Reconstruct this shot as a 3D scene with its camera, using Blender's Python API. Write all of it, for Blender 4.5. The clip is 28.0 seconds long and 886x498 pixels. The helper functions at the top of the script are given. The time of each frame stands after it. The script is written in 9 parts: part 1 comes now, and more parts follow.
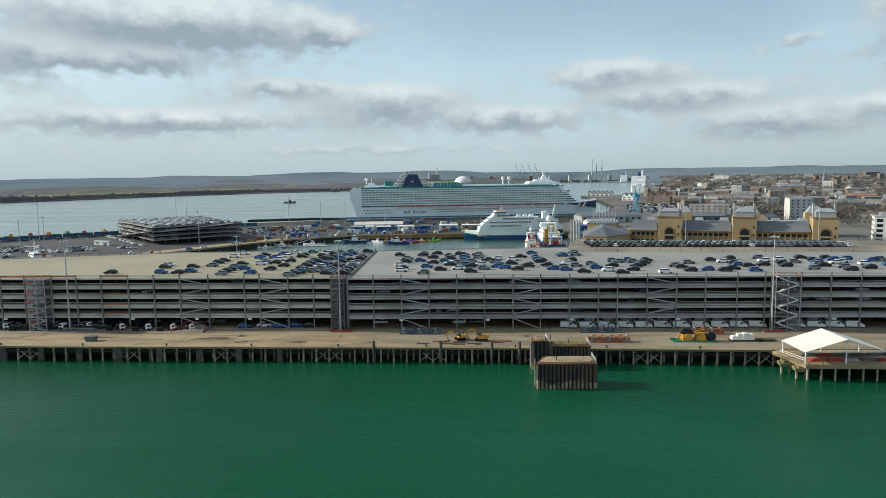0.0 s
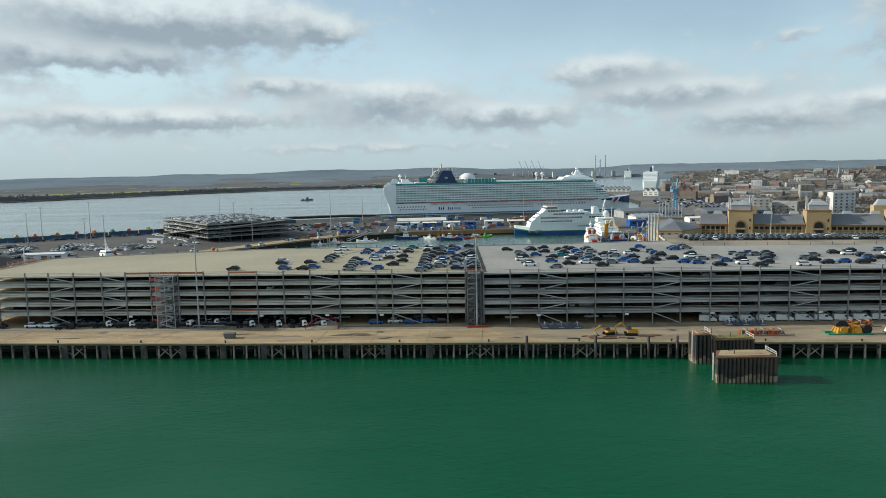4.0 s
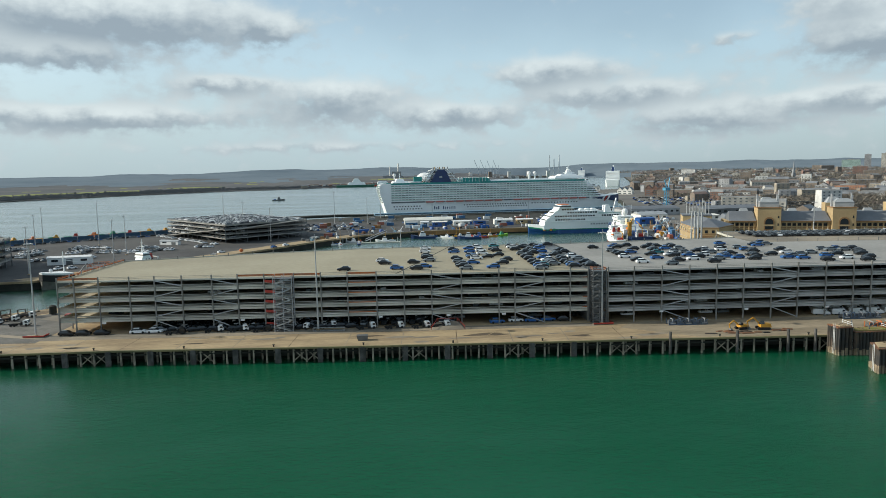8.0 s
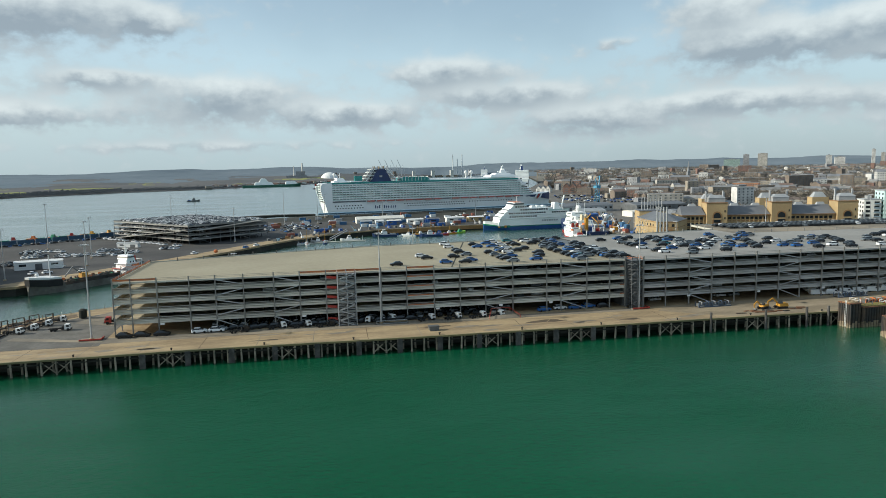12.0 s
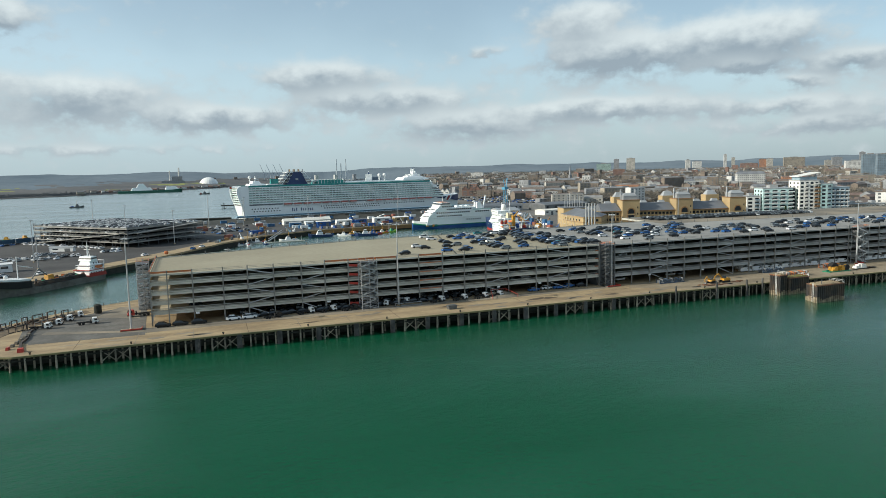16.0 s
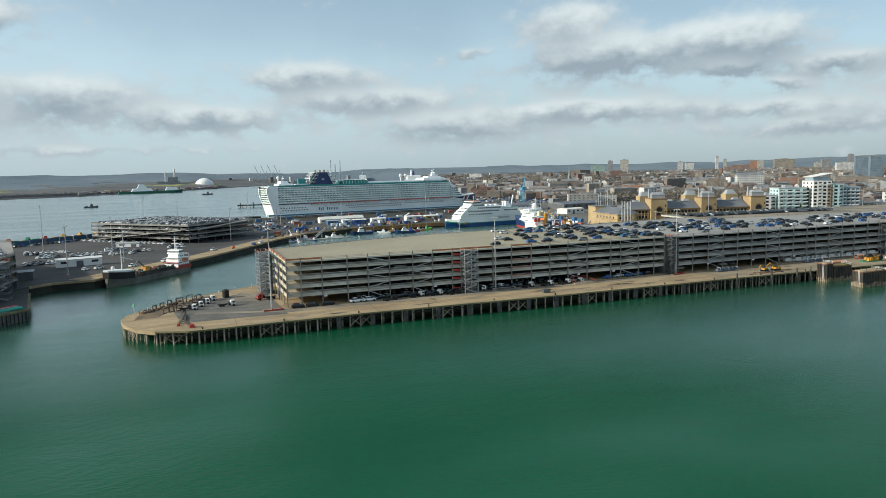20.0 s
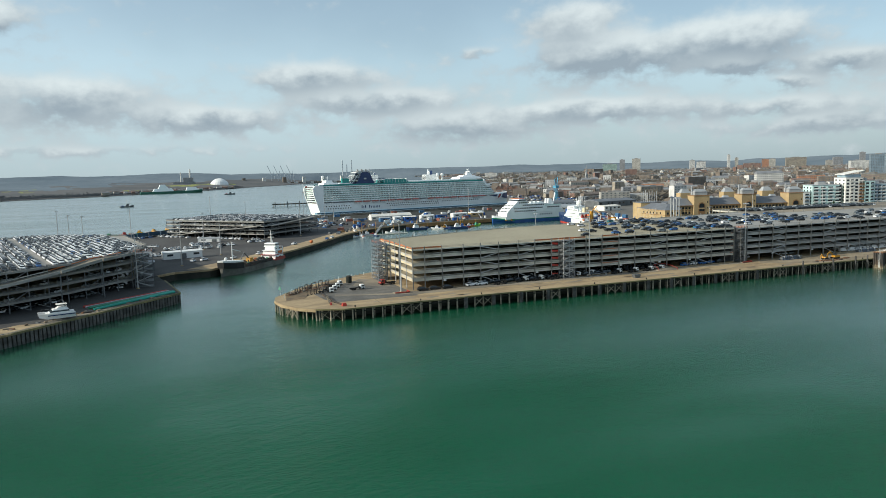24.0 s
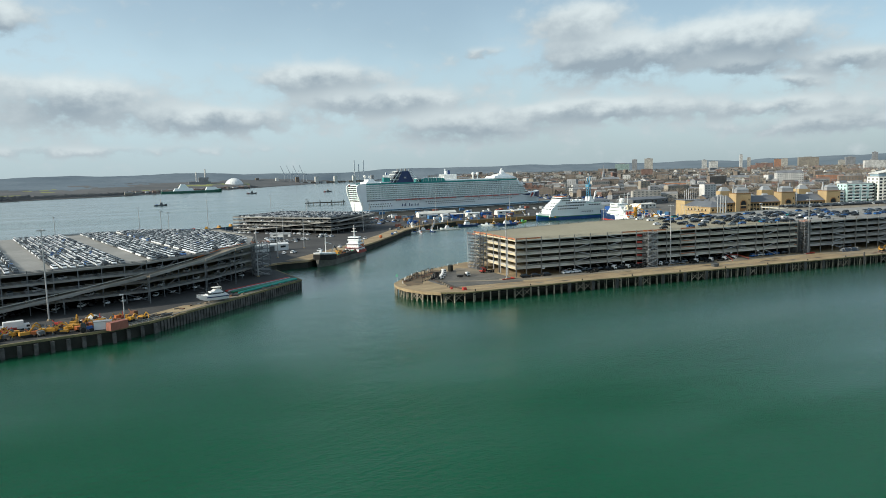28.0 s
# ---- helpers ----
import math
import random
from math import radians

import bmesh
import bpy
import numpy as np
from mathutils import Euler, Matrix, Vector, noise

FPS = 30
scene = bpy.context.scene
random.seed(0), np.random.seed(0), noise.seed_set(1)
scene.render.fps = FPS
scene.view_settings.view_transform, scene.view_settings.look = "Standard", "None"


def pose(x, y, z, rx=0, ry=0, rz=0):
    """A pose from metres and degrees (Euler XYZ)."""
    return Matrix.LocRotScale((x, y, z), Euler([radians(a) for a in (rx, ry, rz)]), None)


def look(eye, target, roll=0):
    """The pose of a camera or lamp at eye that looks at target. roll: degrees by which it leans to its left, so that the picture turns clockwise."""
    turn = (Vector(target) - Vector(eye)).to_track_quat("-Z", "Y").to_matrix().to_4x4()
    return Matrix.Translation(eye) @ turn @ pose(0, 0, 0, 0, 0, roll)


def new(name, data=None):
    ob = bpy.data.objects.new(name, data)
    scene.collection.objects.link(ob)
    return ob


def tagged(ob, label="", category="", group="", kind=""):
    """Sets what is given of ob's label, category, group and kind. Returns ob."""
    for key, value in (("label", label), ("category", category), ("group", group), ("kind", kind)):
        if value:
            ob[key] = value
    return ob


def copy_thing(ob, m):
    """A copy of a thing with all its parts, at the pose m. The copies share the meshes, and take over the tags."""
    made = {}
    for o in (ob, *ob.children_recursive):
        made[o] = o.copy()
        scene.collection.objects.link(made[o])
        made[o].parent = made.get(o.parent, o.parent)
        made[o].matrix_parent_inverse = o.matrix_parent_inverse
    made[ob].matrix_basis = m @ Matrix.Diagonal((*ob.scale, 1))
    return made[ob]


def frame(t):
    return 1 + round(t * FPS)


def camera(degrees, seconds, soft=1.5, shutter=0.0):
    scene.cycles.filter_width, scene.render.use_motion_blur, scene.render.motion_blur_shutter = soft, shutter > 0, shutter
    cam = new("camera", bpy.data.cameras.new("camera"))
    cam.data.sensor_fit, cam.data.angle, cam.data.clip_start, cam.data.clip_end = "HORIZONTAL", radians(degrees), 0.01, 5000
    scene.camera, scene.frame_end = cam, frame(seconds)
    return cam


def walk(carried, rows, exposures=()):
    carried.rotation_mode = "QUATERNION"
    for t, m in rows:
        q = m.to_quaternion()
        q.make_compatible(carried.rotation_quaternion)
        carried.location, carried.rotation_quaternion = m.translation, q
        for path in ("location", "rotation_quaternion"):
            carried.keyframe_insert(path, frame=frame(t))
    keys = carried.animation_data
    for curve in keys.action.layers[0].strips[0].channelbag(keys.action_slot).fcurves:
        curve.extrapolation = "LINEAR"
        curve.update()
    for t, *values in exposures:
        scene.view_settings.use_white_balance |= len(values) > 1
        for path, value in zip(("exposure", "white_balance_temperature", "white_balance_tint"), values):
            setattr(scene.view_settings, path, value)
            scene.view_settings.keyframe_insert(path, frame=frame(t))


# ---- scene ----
cam = camera(65.74, 28.0, soft=0.55)
PATH = [
    (0.0, (5.81, -0.44, 51.20), (4.01, 98.98, 40.58), -0.72),
    (1.0, (-2.30, 0.20, 51.01), (-3.95, 99.61, 40.23), -0.80),
    (2.0, (-12.54, 0.56, 50.60), (-14.05, 99.95, 39.68), -0.88),
    (3.0, (-24.37, 1.20, 50.44), (-25.73, 100.58, 39.37), -0.97),
    (4.0, (-36.73, 1.88, 50.55), (-38.12, 101.26, 39.52), -1.06),
    (4.5, (-43.17, 2.59, 50.53), (-44.53, 101.97, 39.48), -1.04),
    (6.5, (-70.01, 4.18, 51.05), (-68.81, 103.56, 39.80), -1.15),
    (7.0, (-76.45, 4.37, 51.08), (-73.48, 103.71, 39.80), -1.14),
    (8.0, (-90.14, 4.74, 51.03), (-83.97, 103.94, 39.81), -1.13),
    (9.0, (-102.78, 4.31, 51.31), (-93.43, 103.26, 40.01), -1.16),
    (10.0, (-115.16, 3.59, 51.34), (-102.12, 102.12, 40.00), -1.16),
    (11.0, (-127.80, 2.08, 51.46), (-111.10, 100.04, 40.07), -1.16),
    (12.0, (-140.18, 0.04, 51.63), (-119.33, 97.18, 40.05), -1.24),
    (12.5, (-146.22, -1.21, 51.41), (-123.45, 95.50, 39.89), -1.25),
    (14.5, (-171.18, -7.80, 50.64), (-139.53, 86.39, 39.28), -1.24),
    (15.0, (-177.22, -9.31, 50.45), (-143.07, 83.98, 39.01), -1.32),
    (16.0, (-189.30, -12.34, 50.05), (-151.65, 79.61, 38.78), -1.37),
    (17.0, (-201.27, -15.17, 50.01), (-162.36, 76.26, 38.80), -1.35),
    (18.0, (-213.24, -18.24, 50.27), (-173.70, 72.92, 39.09), -1.37),
    (19.0, (-225.47, -20.81, 50.19), (-185.96, 70.37, 39.05), -1.33),
    (20.0, (-237.44, -23.11, 50.09), (-198.11, 68.14, 38.97), -1.30),
    (21.0, (-249.91, -26.41, 50.32), (-210.63, 64.86, 39.22), -1.42),
    (21.5, (-256.15, -27.94, 50.30), (-216.89, 63.34, 39.20), -1.43),
    (23.5, (-281.10, -34.30, 50.54), (-242.41, 57.21, 39.39), -1.50),
    (24.0, (-287.34, -35.83, 50.53), (-248.66, 55.69, 39.37), -1.51),
    (25.0, (-299.68, -38.32, 50.70), (-261.25, 53.29, 39.57), -1.52),
    (26.0, (-312.03, -40.58, 50.61), (-273.67, 51.06, 39.47), -1.52),
    (27.0, (-324.38, -43.08, 50.80), (-286.25, 48.66, 39.67), -1.52),
    (28.0, (-336.73, -45.34, 50.71), (-298.68, 46.44, 39.57), -1.52),
]
walk(cam, [(t, look(eye, target, roll)) for t, eye, target, roll in PATH], [(0.0, 0.02, 6400, 5), (28.0, 0.02, 6400, 5)])

# ---- sky and sun ----
SUN_AZ = math.atan2(0.16, -1.0)          # the sun stands over the dock mouth, a little behind the car park's front
SUN_EL = radians(26)
sun_way = Vector((math.cos(SUN_AZ) * math.cos(SUN_EL), math.sin(SUN_AZ) * math.cos(SUN_EL), math.sin(SUN_EL)))
sun = new("sun", bpy.data.lights.new("sun", "SUN"))
sun.data.energy, sun.data.angle, sun.data.color = 4.6, radians(0.6), (1.0, 0.93, 0.82)
sun.matrix_world = look((0, 0, 300), Vector((0, 0, 300)) - sun_way)

world = bpy.data.worlds.new("sky")
scene.world = world
world.use_nodes = True
WN, WL = world.node_tree.nodes, world.node_tree.links
WN.clear()


def wmath(op, a, b=None, c=None, clamp=False):
    n = WN.new("ShaderNodeMath")
    n.operation, n.use_clamp = op, clamp
    for k, v in enumerate((a, b, c)):
        if v is None:
            continue
        if isinstance(v, (int, float)):
            n.inputs[k].default_value = v
        else:
            WL.new(v, n.inputs[k])
    return n.outputs[0]


def wmix(f, a, b):
    n = WN.new("ShaderNodeMix")
    n.data_type = "RGBA"
    for k, v in ((0, f), (6, a), (7, b)):
        if isinstance(v, (int, float)):
            n.inputs[k].default_value = v
        elif isinstance(v, tuple):
            n.inputs[k].default_value = v
        else:
            WL.new(v, n.inputs[k])
    return n.outputs[2]


def build_sky():
    sky = WN.new("ShaderNodeTexSky")
    sky.sky_type, sky.sun_disc = "NISHITA", False
    sky.sun_elevation, sky.sun_rotation = SUN_EL, math.atan2(sun_way.x, sun_way.y)
    sky.air_density, sky.dust_density, sky.ozone_density = 1.0, 2.2, 1.2
    tint = WN.new("ShaderNodeVectorMath")
    tint.operation = "SCALE"
    WL.new(sky.outputs[0], tint.inputs[0])
    tint.inputs[3].default_value = 0.12
    co = WN.new("ShaderNodeTexCoord")
    sep = WN.new("ShaderNodeSeparateXYZ")
    WL.new(co.outputs["Generated"], sep.inputs[0])
    x, y, z = sep.outputs
    az = wmath("MULTIPLY", wmath("ARCTAN2", x, y), 180 / math.pi)
    el = wmath("MULTIPLY", wmath("ARCSINE", z), 180 / math.pi)
    # cloud layer flattened towards the horizon
    comb = WN.new("ShaderNodeCombineXYZ")
    WL.new(az, comb.inputs[0])
    WL.new(wmath("MULTIPLY", el, 1.45), comb.inputs[1])
    n1 = WN.new("ShaderNodeTexNoise")
    n1.inputs["Scale"].default_value, n1.inputs["Detail"].default_value, n1.inputs["Roughness"].default_value = 0.16, 7.0, 0.52
    WL.new(comb.outputs[0], n1.inputs["Vector"])
    n2 = WN.new("ShaderNodeTexNoise")
    n2.inputs["Scale"].default_value, n2.inputs["Detail"].default_value, n2.inputs["Roughness"].default_value = 0.50, 8.0, 0.53
    WL.new(comb.outputs[0], n2.inputs["Vector"])
    n3 = WN.new("ShaderNodeTexNoise")
    n3.inputs["Scale"].default_value, n3.inputs["Detail"].default_value = 0.05, 4.0
    WL.new(comb.outputs[0], n3.inputs["Vector"])
    wa = wmath("ADD", az, wmath("MULTIPLY_ADD", n1.outputs["Fac"], 7.0, -3.5))
    we = wmath("ADD", el, wmath("MULTIPLY_ADD", n2.outputs["Fac"], 1.7, -0.85))
    # broad cumulus banks: azimuth, height, half width, half height, weight
    banks = [(-22, 11.9, 12.0, 2.1, 1.5), (-9.5, 11.2, 2.8, 1.1, 0.9), (-31, 9.0, 4.4, 1.2, 0.9), (-24, 8.8, 4.2, 1.0, 0.9), (-23, 4.5, 10.5, 0.85, 1.0),
             (-12.9, 7.1, 3.4, 0.6, 0.85), (-5.2, 6.1, 5.0, 1.4, 1.15), (4.6, 4.6, 5.8, 0.95, 0.95), (12.7, 7.8, 5.4, 1.15, 1.0), (18.4, 5.9, 6.6, 0.95, 0.95),
             (25.3, 3.8, 6.4, 1.15, 0.85), (34.2, 11.3, 3.5, 1.8, 1.15), (36.6, 8.9, 6.2, 1.5, 1.2), (46.6, 9.3, 5.0, 1.8, 1.2), (45.2, 7.3, 2.8, 0.7, 0.8)]
    banks2 = [(53.7, 7.2, 3.0, 0.7, 0.9), (49.1, 5.9, 2.2, 0.45, 0.8), (35.2, 4.7, 7.6, 0.8, 0.95), (48.4, 4.2, 5.0, 0.65, 0.8), (51, 2.8, 5.5, 0.6, 0.7),
              (-45, 8, 9, 1.8, 1.0), (68, 9, 8, 2, 1.0), (60, 3.5, 8, 0.8, 0.7), (-5, 2.2, 14, 0.4, 0.4), (25.5, 9.5, 1.6, 0.5, 0.6)]
    total, tops = None, None
    for a, e, w, h, s in banks + banks2:
        u = wmath("MULTIPLY_ADD", wa, 1 / w, -a / w)
        v = wmath("MULTIPLY_ADD", we, 1 / h, -e / h)
        q = wmath("ADD", wmath("MULTIPLY", u, u), wmath("MULTIPLY", v, v))
        g = wmath("MULTIPLY", wmath("EXPONENT", wmath("MULTIPLY", q, -1.05)), s)
        gv = wmath("MULTIPLY", g, v)
        total = g if total is None else wmath("ADD", total, g)
        tops = gv if tops is None else wmath("ADD", tops, gv)
    # the sky is whiter towards the sun, clearer away from it
    g = wmath("MULTIPLY_ADD", x, -0.55, 0.5, clamp=True)
    # loose cloud elsewhere, above the banks
    high = wmath("MULTIPLY", wmath("SMOOTH_MIN", wmath("MULTIPLY", wmath("SUBTRACT", el, 15.0), 0.05, clamp=True), 1.0, 0.1), wmath("MULTIPLY_ADD", n3.outputs["Fac"], 2.2, -0.75, clamp=True))
    total = wmath("ADD", total, wmath("MULTIPLY", high, wmath("MULTIPLY_ADD", g, 1.3, 0.0)))
    # ragged low stratus bands
    low_band = wmath("SUBTRACT", 1.0, wmath("ABSOLUTE", wmath("MULTIPLY_ADD", el, 0.2, -0.95)), clamp=True)
    total = wmath("ADD", total, wmath("MULTIPLY", low_band, wmath("MULTIPLY_ADD", n1.outputs["Fac"], 2.7, -1.0, clamp=True)))
    dens = wmath("ADD", total, wmath("MULTIPLY_ADD", n2.outputs["Fac"], 1.5, -0.75))
    cover = WN.new("ShaderNodeMapRange")
    cover.interpolation_type = "SMOOTHSTEP"
    cover.inputs[1].default_value, cover.inputs[2].default_value = 0.07, 0.78
    WL.new(dens, cover.inputs[0])
    shade = WN.new("ShaderNodeMapRange")
    shade.inputs[1].default_value, shade.inputs[2].default_value, shade.inputs[3].default_value, shade.inputs[4].default_value = -0.5, 0.5, 0.0, 1.0
    WL.new(wmath("ADD", tops, wmath("MULTIPLY_ADD", n2.outputs["Fac"], 0.7, -0.38)), shade.inputs[0])
    cloud = wmix(shade.outputs[0], (0.315, 0.372, 0.435, 1), (0.76, 0.81, 0.83, 1))
    # thin white veil towards the horizon
    veil = WN.new("ShaderNodeMapRange")
    veil.interpolation_type = "SMOOTHSTEP"
    veil.inputs[1].default_value, veil.inputs[2].default_value, veil.inputs[3].default_value, veil.inputs[4].default_value = 0.0, 15.0, 0.95, 0.30
    WL.new(wmath("ADD", el, wmath("MULTIPLY_ADD", n3.outputs["Fac"], 9.0, -4.5)), veil.inputs[0])
    low = WN.new("ShaderNodeMapRange")
    low.inputs[1].default_value, low.inputs[2].default_value = 0.0, 9.0
    WL.new(el, low.inputs[0])
    veil_col = wmix(low.outputs[0], (0.48, 0.575, 0.615, 1), (0.70, 0.90, 1.03, 1))
    sky_c = wmix(wmath("MULTIPLY", veil.outputs[0], wmath("MULTIPLY_ADD", g, 0.4, 0.8, clamp=True)), tint.outputs[0], veil_col)
    full = wmix(wmath("MULTIPLY", cover.outputs[0], 0.9), sky_c, cloud)
    bg = WN.new("ShaderNodeBackground")
    WL.new(full, bg.inputs[0])
    bg.inputs[1].default_value = 1.0
    out = WN.new("ShaderNodeOutputWorld")
    WL.new(bg.outputs[0], out.inputs[0])


build_sky()
scene.view_settings.exposure = 0.0

# ---- materials ----
def material(name, colour, rough=0.6, metal=0.0, grain=0.12, scale=0.6, fine=6.0, bump=0.0, second=None, patch=0.5, spec=0.4, vary=0.0, stretch=(1, 1, 1)):
    """Base colour with broad patches and fine grain at real size; second: the colour of the patches; vary: spread from thing to thing."""
    m = bpy.data.materials.new(name)
    m.use_nodes = True
    N, K = m.node_tree.nodes, m.node_tree.links
    b = N["Principled BSDF"]
    b.inputs["Roughness"].default_value, b.inputs["Metallic"].default_value = rough, metal
    b.inputs["Specular IOR Level"].default_value = spec
    geo = N.new("ShaderNodeNewGeometry")
    broad, small = N.new("ShaderNodeTexNoise"), N.new("ShaderNodeTexNoise")
    broad.inputs["Scale"].default_value, broad.inputs["Detail"].default_value = scale * 0.2, 6
    small.inputs["Scale"].default_value, small.inputs["Detail"].default_value = fine * 0.2, 5
    mp = N.new("ShaderNodeMapping")
    mp.inputs["Scale"].default_value = stretch
    K.new(geo.outputs["Position"], mp.inputs["Vector"])
    for n in (broad, small):
        K.new(mp.outputs[0], n.inputs["Vector"])
    c1 = (*colour, 1)
    c2 = (*(second or tuple(c * (1 - 2.2 * grain) for c in colour)), 1)
    ramp = N.new("ShaderNodeMapRange")
    ramp.interpolation_type = "SMOOTHSTEP"
    ramp.inputs[1].default_value, ramp.inputs[2].default_value = patch - 0.16, patch + 0.16
    K.new(broad.outputs["Fac"], ramp.inputs[0])
    mix = N.new("ShaderNodeMix")
    mix.data_type = "RGBA"
    mix.inputs[6].default_value, mix.inputs[7].default_value = c1, c2
    K.new(ramp.outputs[0], mix.inputs[0])
    hsv = N.new("ShaderNodeHueSaturation")
    K.new(mix.outputs[2], hsv.inputs["Color"])
    val = N.new("ShaderNodeMath")
    val.operation = "MULTIPLY_ADD"
    val.inputs[1].default_value, val.inputs[2].default_value = grain * 3, 1 - grain * 1.5
    K.new(small.outputs["Fac"], val.inputs[0])
    last = val.outputs[0]
    if vary:
        info, add = N.new("ShaderNodeObjectInfo"), N.new("ShaderNodeMath")
        add.operation = "MULTIPLY_ADD"
        add.inputs[1].default_value = vary
        K.new(info.outputs["Random"], add.inputs[0])
        K.new(last, add.inputs[2])
        last = add.outputs[0]
    K.new(last, hsv.inputs["Value"])
    K.new(hsv.outputs[0], b.inputs["Base Color"])
    if bump:
        bp = N.new("ShaderNodeBump")
        bp.inputs["Strength"].default_value, bp.inputs["Distance"].default_value = bump, 0.05
        K.new(small.outputs["Fac"], bp.inputs["Height"])
        K.new(bp.outputs[0], b.inputs["Normal"])
    return m


def water_material():
    m = bpy.data.materials.new("sea_water")
    m.use_nodes = True
    N, K = m.node_tree.nodes, m.node_tree.links
    b = N["Principled BSDF"]
    b.inputs["Roughness"].default_value, b.inputs["IOR"].default_value = 0.13, 1.33
    b.inputs["Specular IOR Level"].default_value = 0.24
    geo = N.new("ShaderNodeNewGeometry")
    broad = N.new("ShaderNodeTexNoise")
    broad.inputs["Scale"].default_value, broad.inputs["Detail"].default_value = 0.012, 5
    K.new(geo.outputs["Position"], broad.inputs["Vector"])
    mix = N.new("ShaderNodeMix")
    mix.data_type = "RGBA"
    mix.inputs[6].default_value, mix.inputs[7].default_value = (0.0028, 0.070, 0.0296, 1), (0.0041, 0.080, 0.0352, 1)
    K.new(broad.outputs["Fac"], mix.inputs[0])
    K.new(mix.outputs[2], b.inputs["Base Color"])
    # wind ripples in streaks, over a lazy chop
    mp = N.new("ShaderNodeMapping")
    mp.inputs["Rotation"].default_value, mp.inputs["Scale"].default_value = (0, 0, 0.35), (0.62, 1.25, 1)
    K.new(geo.outputs["Position"], mp.inputs["Vector"])
    rip, chop = N.new("ShaderNodeTexNoise"), N.new("ShaderNodeTexNoise")
    rip.inputs["Scale"].default_value, rip.inputs["Detail"].default_value, rip.inputs["Roughness"].default_value = 1.0, 6, 0.64
    chop.inputs["Scale"].default_value, chop.inputs["Detail"].default_value = 0.11, 3
    K.new(mp.outputs[0], rip.inputs["Vector"])
    K.new(mp.outputs[0], chop.inputs["Vector"])
    add = N.new("ShaderNodeMath")
    add.operation = "MULTIPLY_ADD"
    add.inputs[1].default_value = 1.6
    K.new(chop.outputs["Fac"], add.inputs[0])
    K.new(rip.outputs["Fac"], add.inputs[2])
    # long curved wavelets that come and go
    swell, sadd = N.new("ShaderNodeTexWave"), N.new("ShaderNodeMath")
    swell.inputs["Scale"].default_value, swell.inputs["Distortion"].default_value, swell.inputs["Detail"].default_value = 0.11, 5.0, 3.0
    swell.inputs["Detail Scale"].default_value = 0.4
    smap = N.new("ShaderNodeMapping")
    smap.inputs["Rotation"].default_value = (0, 0, 1.15)
    K.new(geo.outputs["Position"], smap.inputs["Vector"])
    K.new(smap.outputs[0], swell.inputs["Vector"])
    sadd.operation = "MULTIPLY_ADD"
    sadd.inputs[1].default_value = 0.11
    K.new(swell.outputs["Fac"], sadd.inputs[0])
    K.new(add.outputs[0], sadd.inputs[2])
    streak = N.new("ShaderNodeTexNoise")
    streak.inputs["Scale"].default_value, streak.inputs["Detail"].default_value = 0.02, 3
    K.new(mp.outputs[0], streak.inputs["Vector"])
    sm = N.new("ShaderNodeMapRange")
    sm.inputs[1].default_value, sm.inputs[2].default_value, sm.inputs[3].default_value, sm.inputs[4].default_value = 0.35, 0.7, 0.26, 0.72
    K.new(streak.outputs["Fac"], sm.inputs[0])
    bp = N.new("ShaderNodeBump")
    bp.inputs["Distance"].default_value = 0.62
    K.new(sm.outputs[0], bp.inputs["Strength"])
    K.new(sadd.outputs[0], bp.inputs["Height"])
    K.new(bp.outputs[0], b.inputs["Normal"])
    # at a grazing view the surface turns to a mirror of the sky
    lw, gm, gl, ms = N.new("ShaderNodeLayerWeight"), N.new("ShaderNodeMapRange"), N.new("ShaderNodeBsdfGlossy"), N.new("ShaderNodeMixShader")
    gm.interpolation_type = "SMOOTHSTEP"
    gm.inputs[1].default_value, gm.inputs[2].default_value, gm.inputs[3].default_value, gm.inputs[4].default_value = 0.67, 0.97, 0.0, 0.66
    gl.inputs["Roughness"].default_value = 0.22
    K.new(lw.outputs["Facing"], gm.inputs[0])
    # wind lanes: rougher water gives back less of the sky
    lane, lmap, lr, lm = N.new("ShaderNodeTexNoise"), N.new("ShaderNodeMapping"), N.new("ShaderNodeMapRange"), N.new("ShaderNodeMath")
    lmap.inputs["Rotation"].default_value, lmap.inputs["Scale"].default_value = (0, 0, 0.25), (0.0022, 0.016, 1)
    lane.inputs["Scale"].default_value, lane.inputs["Detail"].default_value = 1.0, 5
    K.new(geo.outputs["Position"], lmap.inputs["Vector"])
    K.new(lmap.outputs[0], lane.inputs["Vector"])
    lr.inputs[1].default_value, lr.inputs[2].default_value, lr.inputs[3].default_value, lr.inputs[4].default_value = 0.35, 0.65, 0.68, 1.08
    K.new(lane.outputs["Fac"], lr.inputs[0])
    lm.operation = "MULTIPLY"
    K.new(gm.outputs[0], lm.inputs[0])
    K.new(lr.outputs[0], lm.inputs[1])
    K.new(lm.outputs[0], ms.inputs[0])
    K.new(b.outputs[0], ms.inputs[1])
    K.new(gl.outputs[0], ms.inputs[2])
    K.new(ms.outputs[0], N["Material Output"].inputs[0])
    return m


def glass_material(name, colour):
    m = bpy.data.materials.new(name)
    m.use_nodes = True
    b = m.node_tree.nodes["Principled BSDF"]
    b.inputs["Base Color"].default_value = (*colour, 1)
    b.inputs["Roughness"].default_value, b.inputs["Specular IOR Level"].default_value = 0.08, 0.8
    return m


